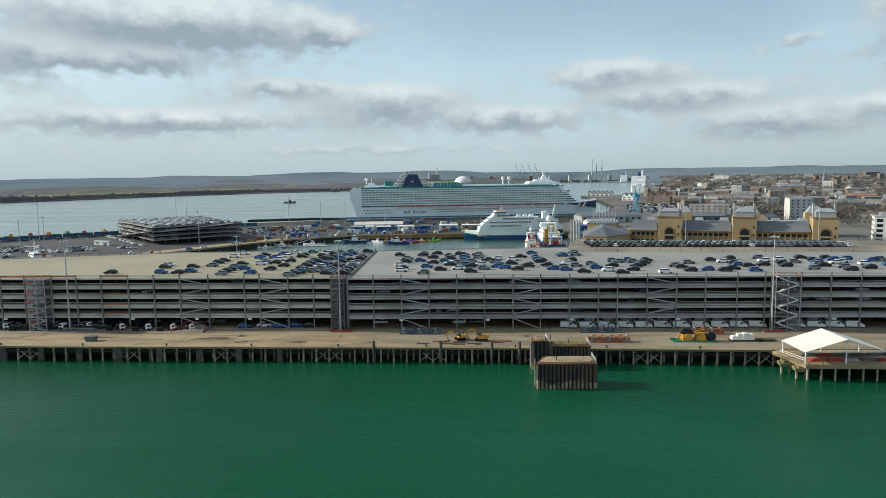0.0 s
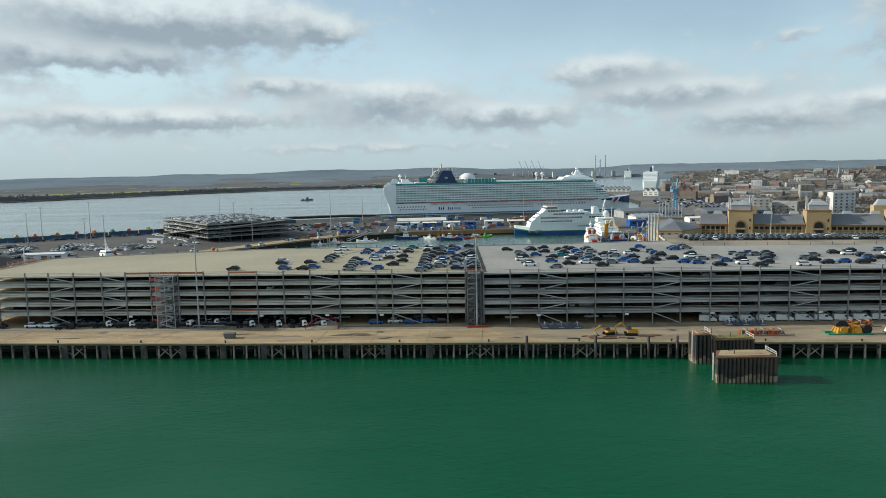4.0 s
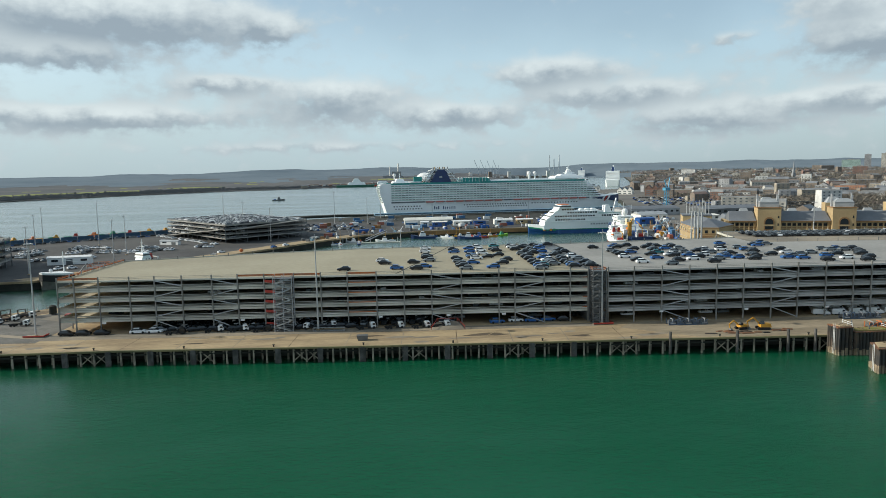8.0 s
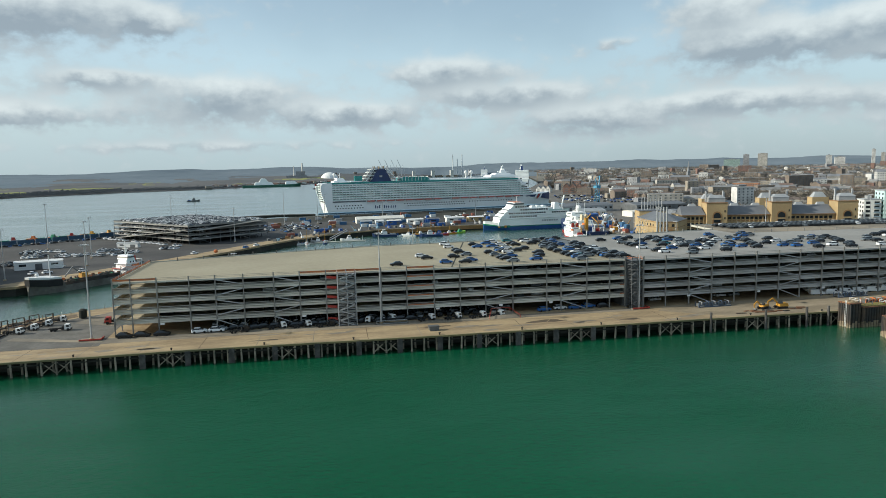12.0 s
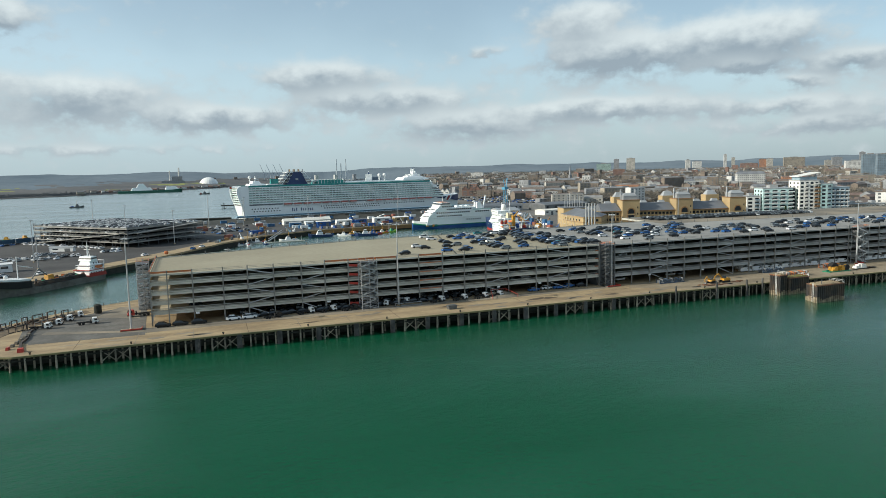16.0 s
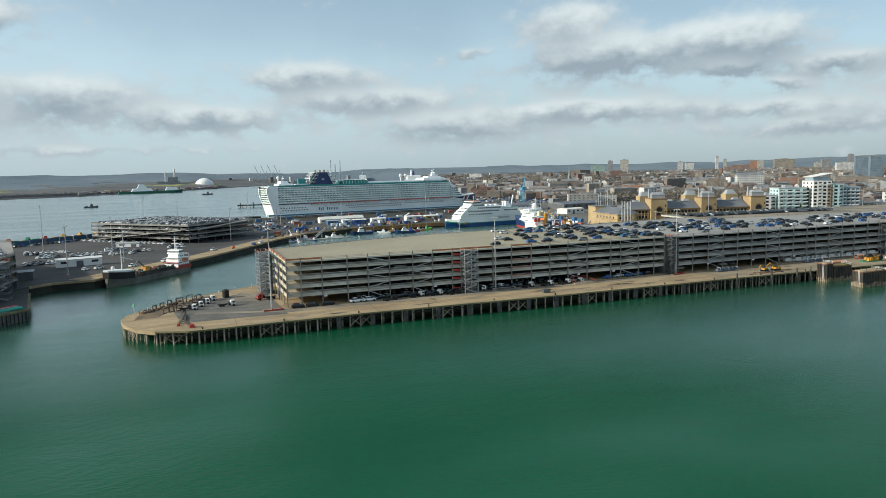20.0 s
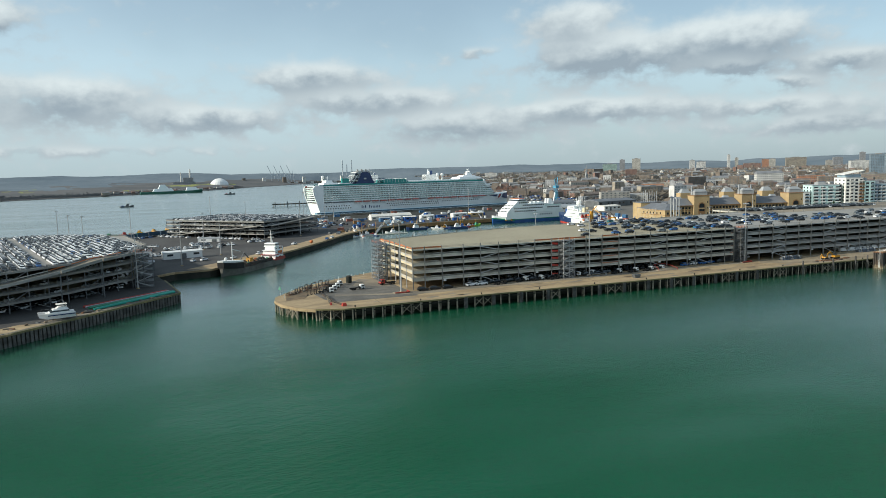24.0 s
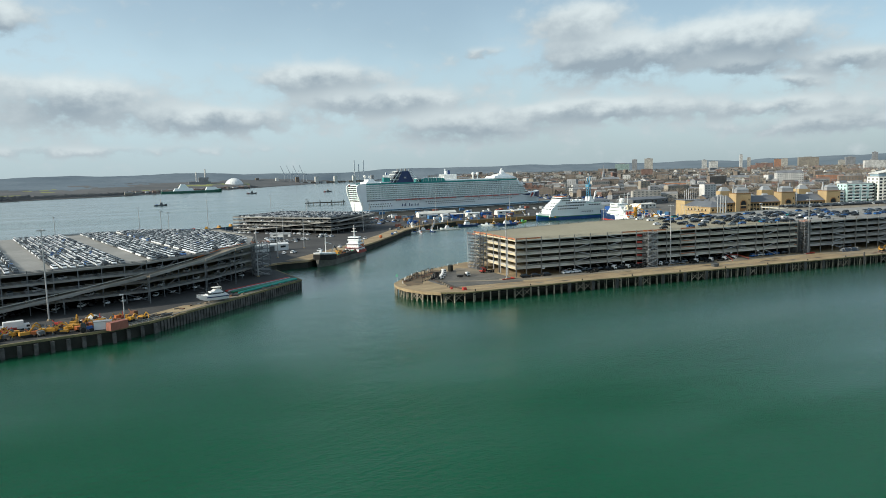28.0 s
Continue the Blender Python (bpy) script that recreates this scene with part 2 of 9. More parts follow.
WATER = water_material()
TAN = material("quay_concrete", (0.365, 0.275, 0.16), 0.88, second=(0.245, 0.18, 0.105), grain=0.3, scale=0.8, fine=7, bump=0.35, stretch=(0.4, 1.5, 1))
PIER_ROAD = material("worn_pier_asphalt", (0.135, 0.128, 0.115), 0.9, second=(0.095, 0.09, 0.08), grain=0.22, scale=0.8, fine=5, bump=0.2)
ASPHALT = material("asphalt", (0.066, 0.063, 0.060), 0.9, second=(0.042, 0.040, 0.039), grain=0.25, scale=0.2, fine=4, bump=0.2)
APRON = material("worn_concrete_apron", (0.27, 0.225, 0.165), 0.88, second=(0.16, 0.14, 0.11), grain=0.15, scale=0.3, fine=3)
ROOF_TAN = material("roof_deck_buff", (0.325, 0.29, 0.206), 0.85, second=(0.275, 0.243, 0.17), grain=0.12, scale=0.15, fine=3)
ROOF_GREY = material("roof_deck_grey", (0.29, 0.28, 0.258), 0.85, second=(0.235, 0.228, 0.21), grain=0.14, scale=0.2, fine=3)
DECK = material("deck_concrete", (0.52, 0.465, 0.345), 0.85, grain=0.12, scale=0.3, fine=2)
STEEL = material("galvanised_steel", (0.40, 0.41, 0.42), 0.5, 0.2, grain=0.12, scale=0.8, fine=8, vary=0.15)
STEEL_D = material("weathered_steel", (0.16, 0.17, 0.175), 0.55, 0.3, grain=0.14, scale=0.8, fine=8)
RAIL = material("edge_panel_concrete", (0.54, 0.525, 0.455), 0.8, second=(0.37, 0.36, 0.31), grain=0.12, scale=0.5, fine=4, vary=0.18)
ORANGE = material("orange_net", (0.58, 0.17, 0.05), 0.7)
RED = material("red_paint", (0.42, 0.045, 0.03), 0.5)
TIMBER = material("wet_pile_timber", (0.30, 0.255, 0.195), 0.85, second=(0.15, 0.13, 0.10), grain=0.25, scale=2, fine=10, vary=0.35)
FENDER = material("tarred_fender_timber", (0.10, 0.095, 0.088), 0.8, grain=0.25, scale=2, fine=10, vary=0.2)
# weed stain, taken near black to hold the shade under the quay deck
WEED_SHADE = material("weed_and_shade_wall", (0.038, 0.037, 0.030), 0.9, second=(0.022, 0.024, 0.019), grain=0.2, scale=1, fine=5)
SHEET = material("rusty_sheet_pile", (0.030, 0.029, 0.028), 0.75, second=(0.075, 0.053, 0.037), grain=0.3, scale=1.2, fine=6, vary=0.3)
PALE = material("barnacle_band", (0.30, 0.235, 0.16), 0.9, grain=0.25, scale=2, fine=10, vary=0.3)
WHITE = material("white_paint", (0.78, 0.78, 0.76), 0.4, grain=0.04, scale=0.3, fine=2)
SHIPWHITE = material("ship_white", (0.86, 0.88, 0.87), 0.4, grain=0.05, scale=0.05, fine=0.6)
CANVAS = material("white_canvas", (0.74, 0.71, 0.64), 0.8, grain=0.05, scale=0.5, fine=2)
NAVY = material("navy_paint", (0.022, 0.045, 0.125), 0.35, grain=0.08)
BLUE = material("blue_paint", (0.025, 0.10, 0.33), 0.4, grain=0.1)
BLUEWALL = material("blue_cladding", (0.06, 0.16, 0.30), 0.5, grain=0.12, second=(0.045, 0.12, 0.23))
GREEN = material("green_paint", (0.03, 0.24, 0.13), 0.45, grain=0.1)
FERRY_BLUE = material("ferry_hull_paint", (0.02, 0.085, 0.27), 0.4, grain=0.1)
TEAL = material("teal_glass_roof", (0.04, 0.27, 0.25), 0.25, grain=0.1)
YELLOW = material("machine_yellow", (0.58, 0.29, 0.035), 0.45, grain=0.12, scale=1.5)
BLACK = material("black_rubber", (0.018, 0.018, 0.018), 0.8)
DARKGLASS = glass_material("dark_window_glass", (0.02, 0.026, 0.03))
BALCONY = glass_material("balcony_glass", (0.56, 0.70, 0.65))
BRICK = material("buff_brick", (0.43, 0.315, 0.165), 0.85, second=(0.35, 0.255, 0.135), grain=0.1, scale=0.3, fine=5)
BRICK_D = material("brown_brick_band", (0.30, 0.17, 0.075), 0.85, grain=0.12)
SLATE = material("grey_slate_roof", (0.155, 0.165, 0.18), 0.6, grain=0.1, scale=0.4, fine=4)
ZINC = material("pale_zinc", (0.42, 0.43, 0.43), 0.45, 0.3, grain=0.08)
# the hills' blue-grey is aerial haze put into the woodland colour
HILL = material("haze_blue_woodland", (0.14, 0.175, 0.205), 1.0, second=(0.17, 0.205, 0.235), grain=0.08, scale=0.008, fine=0.05, spec=0.0)
FIELD = material("winter_pasture", (0.27, 0.285, 0.12), 1.0, second=(0.225, 0.24, 0.115), grain=0.1, scale=0.02, fine=0.2, spec=0.0)
# shore wood, greyed in its colour for the same haze
WOOD_FAR = material("haze_grey_woodland", (0.155, 0.155, 0.155), 1.0, second=(0.125, 0.13, 0.135), grain=0.12, scale=0.02, fine=0.2, spec=0.0)
TWIG = material("bare_twigs", (0.235, 0.20, 0.16), 1.0, second=(0.165, 0.15, 0.125), grain=0.25, scale=0.3, fine=3, spec=0.0)
BARK = material("bark", (0.10, 0.075, 0.055), 0.95, grain=0.2)
CONIFER = material("conifer_green", (0.03, 0.055, 0.022), 1.0, grain=0.25, spec=0.0)
GRASS = material("rough_grass", (0.16, 0.16, 0.05), 1.0, second=(0.22, 0.18, 0.08), grain=0.2, scale=1, fine=6, spec=0.0)
# whitened, like BALCONY, to put haze over the cruise berth into the colour
PALEDECK = material("haze_pale_deck_grey", (0.78, 0.82, 0.80), 0.6, grain=0.04)
CREAM = material("sunlit_cream_panel", (0.56, 0.49, 0.34), 0.85, grain=0.1, second=(0.48, 0.41, 0.28))
CARGLASS = material("car_glass", (0.02, 0.024, 0.027), 0.1, grain=0.02, spec=0.6)
RAIL_D = material("stained_edge_panel", (0.27, 0.265, 0.245), 0.85, second=(0.18, 0.175, 0.16), grain=0.15, scale=0.5, fine=4, vary=0.18)
MOSSY = material("mossy_timber_edge", (0.21, 0.175, 0.085), 0.9, second=(0.12, 0.115, 0.06), grain=0.25, scale=1.5, fine=8, stretch=(0.3, 1, 1))
WALLBLUE = material("dull_blue_fence", (0.05, 0.105, 0.165), 0.6, grain=0.15, second=(0.035, 0.075, 0.12))
POST = material("weathered_post_steel", (0.26, 0.255, 0.235), 0.65, 0.2, grain=0.18, scale=0.8, fine=8, vary=0.15)
RAIL_B = material("grey_edge_panel", (0.37, 0.37, 0.355), 0.8, second=(0.26, 0.26, 0.245), grain=0.14, scale=0.5, fine=4, vary=0.18)
BOAT_RED = material("lifeboat_red", (0.42, 0.13, 0.10), 0.5, grain=0.1)
CABIN = material("cabin_glass", (0.42, 0.49, 0.47), 0.3, grain=0.3, scale=0.4, fine=3, spec=0.5)
REDBOX = material("faded_red_container", (0.33, 0.12, 0.085), 0.6, grain=0.12, second=(0.25, 0.09, 0.06))
PALEBLUE = material("pale_blue_cladding", (0.20, 0.34, 0.44), 0.5, grain=0.08)
RUST = material("rusty_steel", (0.20, 0.085, 0.04), 0.8, second=(0.11, 0.06, 0.035), grain=0.25, scale=1.5, fine=6)
CITYGROUND = material("city_ground", (0.15, 0.14, 0.125), 0.95, second=(0.10, 0.095, 0.085), grain=0.2, scale=0.05, fine=0.6)

# ---- building blocks ----
class Shape:
    """Collects plain pieces of one mesh."""

    def __init__(self):
        self.v, self.f = [], []

    def add(self, verts, faces):
        n = len(self.v)
        self.v.extend(verts)
        self.f.extend([tuple(i + n for i in q) for q in faces])
        return self

    def hexa(self, lo, hi):
        """Two quads of four corners each, joined."""
        return self.add(list(lo) + list(hi), [(3, 2, 1, 0), (4, 5, 6, 7), (0, 1, 5, 4), (1, 2, 6, 5), (2, 3, 7, 6), (3, 0, 4, 7)])

    def box(self, x0, x1, y0, y1, z0, z1):
        return self.hexa([(x0, y0, z0), (x1, y0, z0), (x1, y1, z0), (x0, y1, z0)], [(x0, y0, z1), (x1, y0, z1), (x1, y1, z1), (x0, y1, z1)])

    def taper(self, x0, x1, y0, y1, z0, z1, ix0, ix1, iy=0.0):
        return self.hexa([(x0, y0, z0), (x1, y0, z0), (x1, y1, z0), (x0, y1, z0)],
                         [(x0 + ix0, y0 + iy, z1), (x1 - ix1, y0 + iy, z1), (x1 - ix1, y1 - iy, z1), (x0 + ix0, y1 - iy, z1)])

    def beam(self, p, q, w, h=None):
        p, q = Vector(p), Vector(q)
        d = (q - p).normalized()
        side = d.cross(Vector((0, 0, 1)))
        side = side.normalized() if side.length > 1e-4 else Vector((1, 0, 0))
        up = side.cross(d)
        s, u = side * w / 2, up * (h or w) / 2
        return self.hexa([tuple(p - s - u), tuple(p + s - u), tuple(p + s + u), tuple(p - s + u)][::-1], [tuple(q - s - u), tuple(q + s - u), tuple(q + s + u), tuple(q - s + u)][::-1])

    def chain(self, pts, w, h):
        """One bar of even section swept along points."""
        pts = [Vector(p) for p in pts]
        rings = []
        for k, p in enumerate(pts):
            d = (pts[min(k + 1, len(pts) - 1)] - pts[max(k - 1, 0)]).normalized()
            side = d.cross(Vector((0, 0, 1))).normalized() * w / 2
            up = Vector((0, 0, h / 2))
            rings.append([tuple(p - side - up), tuple(p + side - up), tuple(p + side + up), tuple(p - side + up)])
        return self.loft(rings)

    def cyl(self, p, q, r0, r1=None, n=8):
        p, q = Vector(p), Vector(q)
        r1 = r0 if r1 is None else r1
        d = (q - p).normalized()
        a = d.orthogonal().normalized()
        b = d.cross(a)
        ring = [(math.cos(2 * math.pi * k / n), math.sin(2 * math.pi * k / n)) for k in range(n)]
        vs = [tuple(p + (a * c + b * s) * r0) for c, s in ring] + [tuple(q + (a * c + b * s) * r1) for c, s in ring]
        return self.add(vs, [(k, (k + 1) % n, n + (k + 1) % n, n + k) for k in range(n)] + [tuple(range(n))[::-1], tuple(range(n, 2 * n))])

    def ball(self, c, r, n=8, m=5, sz=1.0, low=-0.5):
        vs, fs = [], []
        for j in range(m + 1):
            t = math.pi * (low + (0.5 - low) * j / m)
            for k in range(n):
                a = 2 * math.pi * k / n
                vs.append((c[0] + r * math.cos(t) * math.cos(a), c[1] + r * math.cos(t) * math.sin(a), c[2] + r * sz * math.sin(t)))
        for j in range(m):
            for k in range(n):
                fs.append((j * n + k, j * n + (k + 1) % n, (j + 1) * n + (k + 1) % n, (j + 1) * n + k))
        return self.add(vs, fs)

    def prism(self, poly, z0, z1):
        area = sum(a[0] * b[1] - b[0] * a[1] for a, b in zip(poly, poly[1:] + poly[:1]))
        if area < 0:
            poly = poly[::-1]
        n = len(poly)
        vs = [(x, y, z0) for x, y in poly] + [(x, y, z1) for x, y in poly]
        return self.add(vs, [tuple(range(n))[::-1], tuple(range(n, 2 * n))] + [(k, (k + 1) % n, n + (k + 1) % n, n + k) for k in range(n)])

    def loft(self, rings, close=True):
        """Rings of equal count, joined in order; ends capped."""
        n = len(rings[0])
        vs = [p for r in rings for p in r]
        fs = []
        for j in range(len(rings) - 1):
            for k in range(n if close else n - 1):
                fs.append((j * n + k, j * n + (k + 1) % n, (j + 1) * n + (k + 1) % n, (j + 1) * n + k))
        if close:
            fs += [tuple(range(n))[::-1], tuple(range((len(rings) - 1) * n, len(rings) * n))]
        return self.add(vs, fs)

    def side(self, profile, y0, y1, inset=0.0):
        """A profile in x, z drawn out across y."""
        n = len(profile)
        vs = [(x, y0, z) for x, z in profile] + [(x, y1, z) for x, z in profile]
        return self.add(vs, [tuple(range(n)), tuple(range(n, 2 * n))[::-1]] + [(k, n + k, n + (k + 1) % n, (k + 1) % n) for k in range(n)])

    def mesh(self, name):
        me = bpy.data.meshes.new(name)
        me.from_pydata(self.v, [], self.f)
        bm = bmesh.new()
        bm.from_mesh(me)
        bmesh.ops.recalc_face_normals(bm, faces=bm.faces)
        bm.to_mesh(me)
        bm.free()
        return me


def part(name, shape, mat, parent=None, label="", at=None):
    me = shape if isinstance(shape, bpy.types.Mesh) else shape.mesh(name)
    if not me.materials:
        me.materials.append(mat)
    ob = new(name, me)
    if parent:
        ob.parent = parent
    if at is not None:
        ob.matrix_basis = at if isinstance(at, Matrix) else Matrix.Translation(at)
    return tagged(ob, label=label)


def thing(name, label, category, at=(0, 0, 0), turn=0, group="", kind=""):
    ob = new(name)
    ob.empty_display_size = 0.5
    ob.matrix_basis = pose(*at, 0, 0, turn)
    return tagged(ob, label, category, group, kind)


def setting(name, shape, mat, label, category="ground"):
    return tagged(part(name, shape, mat), label, category, kind="structure")


def pline(pts, x):
    """y on a polyline at x."""
    for (xa, ya), (xb, yb) in zip(pts, pts[1:]):
        if xa <= x <= xb:
            return ya + (yb - ya) * (x - xa) / (xb - xa)
    return pts[0][1] if x < pts[0][0] else pts[-1][1]

# ---- water, quays and land ----
G = 4.2
setting("water", Shape().add([(-6500, -1500, 0), (6500, -1500, 0), (6500, 6500, 0), (-6500, 6500, 0)], [(0, 1, 2, 3)]), WATER,
        "green harbour water with small wind ripples", "water")

QUAY = [(-237, 198), (-228, 193.5), (-170, 193), (-100, 188.6), (0, 184.2), (44, 181.6), (90, 178.5), (300, 168), (900, 140)]
TIP = [(-237, 198), (-242.5, 204), (-246, 213), (-247, 222), (-245.5, 229), (-238, 239.5), (-227.5, 251.5), (-213, 262), (-194, 273), (-180, 279)]
BASIN = [(-148, 289), (-110, 296), (-60, 300), (60, 316), (80, 440), (97, 556), (6, 560), (-76, 550), (-118, 526), (-152, 483), (-170, 453),
         (-199, 409), (-216, 386), (-262, 331), (-279, 329.5), (-287, 322)]
HEAD = [(-284, 302), (-279, 262), (-340, 199), (-352, 191), (-381, 184), (-520, 140), (-760, 60), (-900, 220), (-640, 380), (-460, 460), (-372, 545), (-300, 615), (-215, 715), (-122, 763)]
TERM = [(178, 799), (196, 860), (236, 1000), (266, 1250), (280, 1500), (400, 1530), (590, 1980), (760, 2500), (980, 3200), (1260, 4100), (4700, 4100), (4700, 140)]
BACKED = 7.0      # how far the earth stands back under the front deck
front_in = [(x, y + BACKED) for x, y in QUAY]
tip_in = [(-232, 208), (-237, 213), (-239, 222), (-237, 229), (-231, 236), (-222, 246), (-209, 256), (-192, 266), (-180, 271)]
land = front_in + TERM[::-1] + HEAD[::-1] + BASIN[::-1] + tip_in[::-1]
setting("ground", Shape().prism(land, -4.0, G - 0.35), WEED_SHADE, "weed-stained dock walls, darkened for the shade under the deck, and made ground behind the quays")
setting("pavement", Shape().prism(front_in[:-1] + [(900, 260), (60, 300), (-60, 292), (-148, 280)] + tip_in[::-1], G - 0.35, G), TAN,
        "dusty buff concrete quay apron with stains and patches", "quay")
yard = [(-287, 321.5), (-279, 329.5), (-262, 331), (-216, 386), (-199, 409), (-170, 453), (-152, 483), (-118, 526), (-76, 549.5), (6, 559.5), (97, 555.5), (98, 640), (-15, 672), (-118, 660),
        (-215, 708), (-300, 608), (-372, 538), (-460, 455), (-640, 375), (-420, 330), (-300, 300)]
setting("road", Shape().prism(yard, G - 0.35, G), ASPHALT, "dark asphalt dock yard", "yard")
setting("pavement_2", Shape().prism([(-284, 302), (-279, 262), (-340, 199), (-352, 191), (-381, 184), (-520, 140), (-520, 300), (-420, 330), (-300, 304)], G - 0.35, G - 0.02), ASPHALT,
        "dark dock-head apron of worn asphalt and concrete", "quay")
setting("ground_2", Shape().prism([(60, 316), (80, 440), (97, 556), (98, 640), (190, 801), (198, 861), (238, 1001), (268, 1250), (282, 1498), (401, 1528), (592, 1979), (762, 2499), (982, 3190), (1262, 4090), (4690, 4090), (4690, 180), (900, 260), (300, 280)], G - 0.35, G + 0.02),
        CITYGROUND, "grey city ground of streets and plots", "ground")
# kerbed asphalt on the pier head
setting("road_2", Shape().prism([(-226, 207), (-196, 205), (-196, 250), (-203, 256), (-220, 244), (-231, 228), (-230, 214)], G, G + 0.03), PIER_ROAD,
        "patched asphalt of the pier head", "road")
setting("road_3", Shape().prism([(-225, 219.5), (-196, 209), (-196, 211), (-224, 223)], G + 0.03, G + 0.05), APRON, "pale concrete patch on the pier head", "road")
setting("road_5", Shape().prism([(-212, 240), (-198, 232), (-198, 252), (-205, 257)], G + 0.03, G + 0.045), APRON, "pale concrete bay on the pier head", "road")
setting("road_4", Shape().prism([(-196, 207.5), (-32, 203.0), (-32, 207), (-196, 214.5)], G, G + 0.03), APRON, "worn grey service strip beside the car park", "road")
# lighter strip along the basin's edge
strip = [(-262, 331), (-216, 386), (-199, 409), (-170, 453), (-152, 483), (-118, 526)]
setting("pavement_3", Shape().prism(strip + [(x - 11, y + 6) for x, y in strip[::-1]], G, G + 0.04), TAN, "buff concrete strip along the basin wall", "quay")


def capping(name, pts, label, w=0.8, h=0.9, mat=TAN):
    s = Shape().chain([(*a, G - h / 2 + 0.06) for a in pts], w, h)
    return setting(name, s, mat, label, "quay edge")


# the decked front on piles
deck_edge = QUAY[:7]
front_deck = deck_edge + [(x, y + BACKED + 0.5) for x, y in deck_edge[::-1]]
quay_deck = setting("pavement_4", Shape().prism(front_deck, G - 0.42, G + 0.02), TAN, "buff concrete pile deck along the water", "quay")
QUAY_DULL = material("dull_quay_concrete", (0.29, 0.235, 0.16), 0.9, second=(0.20, 0.16, 0.105), grain=0.3, scale=0.8, fine=6, bump=0.3, stretch=(0.4, 1.5, 1))
setting("pavement_10", Shape().prism([(-8, 185.6), (44, 182.9), (90, 179.8), (290, 169.6), (290, 196), (100, 203.6), (-20, 206.6), (-26, 200)], G, G + 0.036), QUAY_DULL, "dull brown stained concrete of the inner quay", "quay")
setting("pavement_6", Shape().prism([(-237, 198.4), (-229, 194.5), (-226, 202), (-228, 207), (-233, 209)], G - 0.45, G + 0.04), TAN, "buff concrete corner of the pier head", "quay")
setting("pavement_7", Shape().prism([(-350, 203.5), (-341, 202), (-322, 220), (-330, 223), (-340, 213)], G - 0.02, G + 0.02), TAN, "pale tan concrete patch on the dock head", "quay")
setting("pavement_5", Shape().prism(TIP + tip_in[::-1], G - 0.53, G + 0.03), TAN, "buff concrete deck round the pier head", "quay")
capping("kerb", deck_edge, "mossy timber coping along the quay", 0.7, 0.5, MOSSY)
capping("kerb_2", TIP, "pale rounded coping of the pier head", 0.9, 1.1)
capping("kerb_3", [(-287, 322), (-279, 329.5)] + strip + [(-76, 550), (6, 560), (97, 556)], "stone coping of the basin wall", 1.2, 1.0)
setting("trim", Shape().chain([(-76, 549.6, 2.4), (6, 559.6, 2.4), (97, 555.6, 2.4)], 0.5, 2.9), BRICK_D, "brown timber facing of the inner quay wall", "quay facing")
DIRT = material("rust_stained_dirt", (0.17, 0.12, 0.07), 0.95, second=(0.10, 0.075, 0.05), grain=0.35, scale=1.2, fine=6)
setting("pavement_8", Shape().prism([(-243.5, 219), (-242, 228), (-236, 237), (-226, 248), (-216, 256), (-214, 251), (-224, 241), (-232, 231), (-236, 221)], G, G + 0.05), DIRT, "rust-stained dirt along the pier head edge", "quay")
for k in range(18):
    x = -214 + 15.4 * k
    y = pline(QUAY, x)
    part("joint", Shape().prism([(x, y + 0.8), (x + 0.18, y + 0.8), (x + 1.03, y + 15.5), (x + 0.85, y + 15.5)], G + 0.02, G + 0.034), APRON if k % 3 else DIRT, quay_deck)
for k in range(34):
    x = random.uniform(-215, 60)
    y = pline(QUAY, x) + random.uniform(2, 13)
    w, d = random.uniform(1.0, 4.5), random.uniform(0.4, 1.4)
    part("stain", Shape().prism([(x - w, y), (x - w * 0.4, y - d), (x + w * 0.6, y - d * 0.7), (x + w, y + d * 0.2), (x + w * 0.3, y + d), (x - w * 0.6, y + d * 0.6)], G + 0.02, G + 0.03), APRON, quay_deck)
capping("kerb_4", HEAD[0:6], "dark timber coping of the dock head", 0.9, 0.7, MOSSY)

piles = thing("pile_structure", "timber and concrete piles with cross braces under the quay deck", "quay piles", kind="structure")
pile_mesh = Shape().cyl((0, 0, -2.5), (0, 0, 1.2), 0.36, 0.27, 7).cyl((0, 0, 1.2), (0, 0, 3.8), 0.27, 0.24, 7).mesh("pile")
run = []
pos = -236.0
while pos < 300:
    run.append((pos, pline(QUAY, pos) + 0.25))
    pos += 3.62
ring = []
for a, b in zip(TIP[:7], TIP[1:8]):
    n = max(1, round(math.dist(a, b) / 3.4))
    ring += [(a[0] + (b[0] - a[0]) * k / n, a[1] + (b[1] - a[1]) * k / n) for k in range(n)]
for x, y in run + ring:
    part("pile", pile_mesh, TIMBER, piles, at=pose(x, y, 0, random.uniform(-1.5, 1.5), random.uniform(-1.5, 1.5), random.uniform(0, 90)))
for x, y in ring:
    part("pile", pile_mesh, TIMBER, piles, at=pose(x + 2.2, y + 0.6, 0, random.uniform(-2, 2), random.uniform(-2, 2), 0))
# near-black strip stands in for the dark gap; the whaling shares its shade colour
part("fascia", Shape().chain([(x + 0.6, y, 3.2) for x, y in TIP[:8]], 0.35, 0.9), WEED_SHADE, piles)
part("whaling", Shape().chain([(*a, 2.9) for a in run], 0.3, 0.35), WEED_SHADE, piles)
for k, (x, y) in enumerate(run):
    part("pile", pile_mesh, TIMBER, piles, at=pose(x + 1.7, y + 2.6 + 0.5 * (k % 3), 0, random.uniform(-2.5, 2.5), random.uniform(-2.5, 2.5), 0))
brace = Shape().beam((0, 0, 0.3), (3.6, 0, 3.4), 0.22).beam((0, 0.2, 3.4), (3.6, 0.2, 0.3), 0.22).mesh("cross_brace")
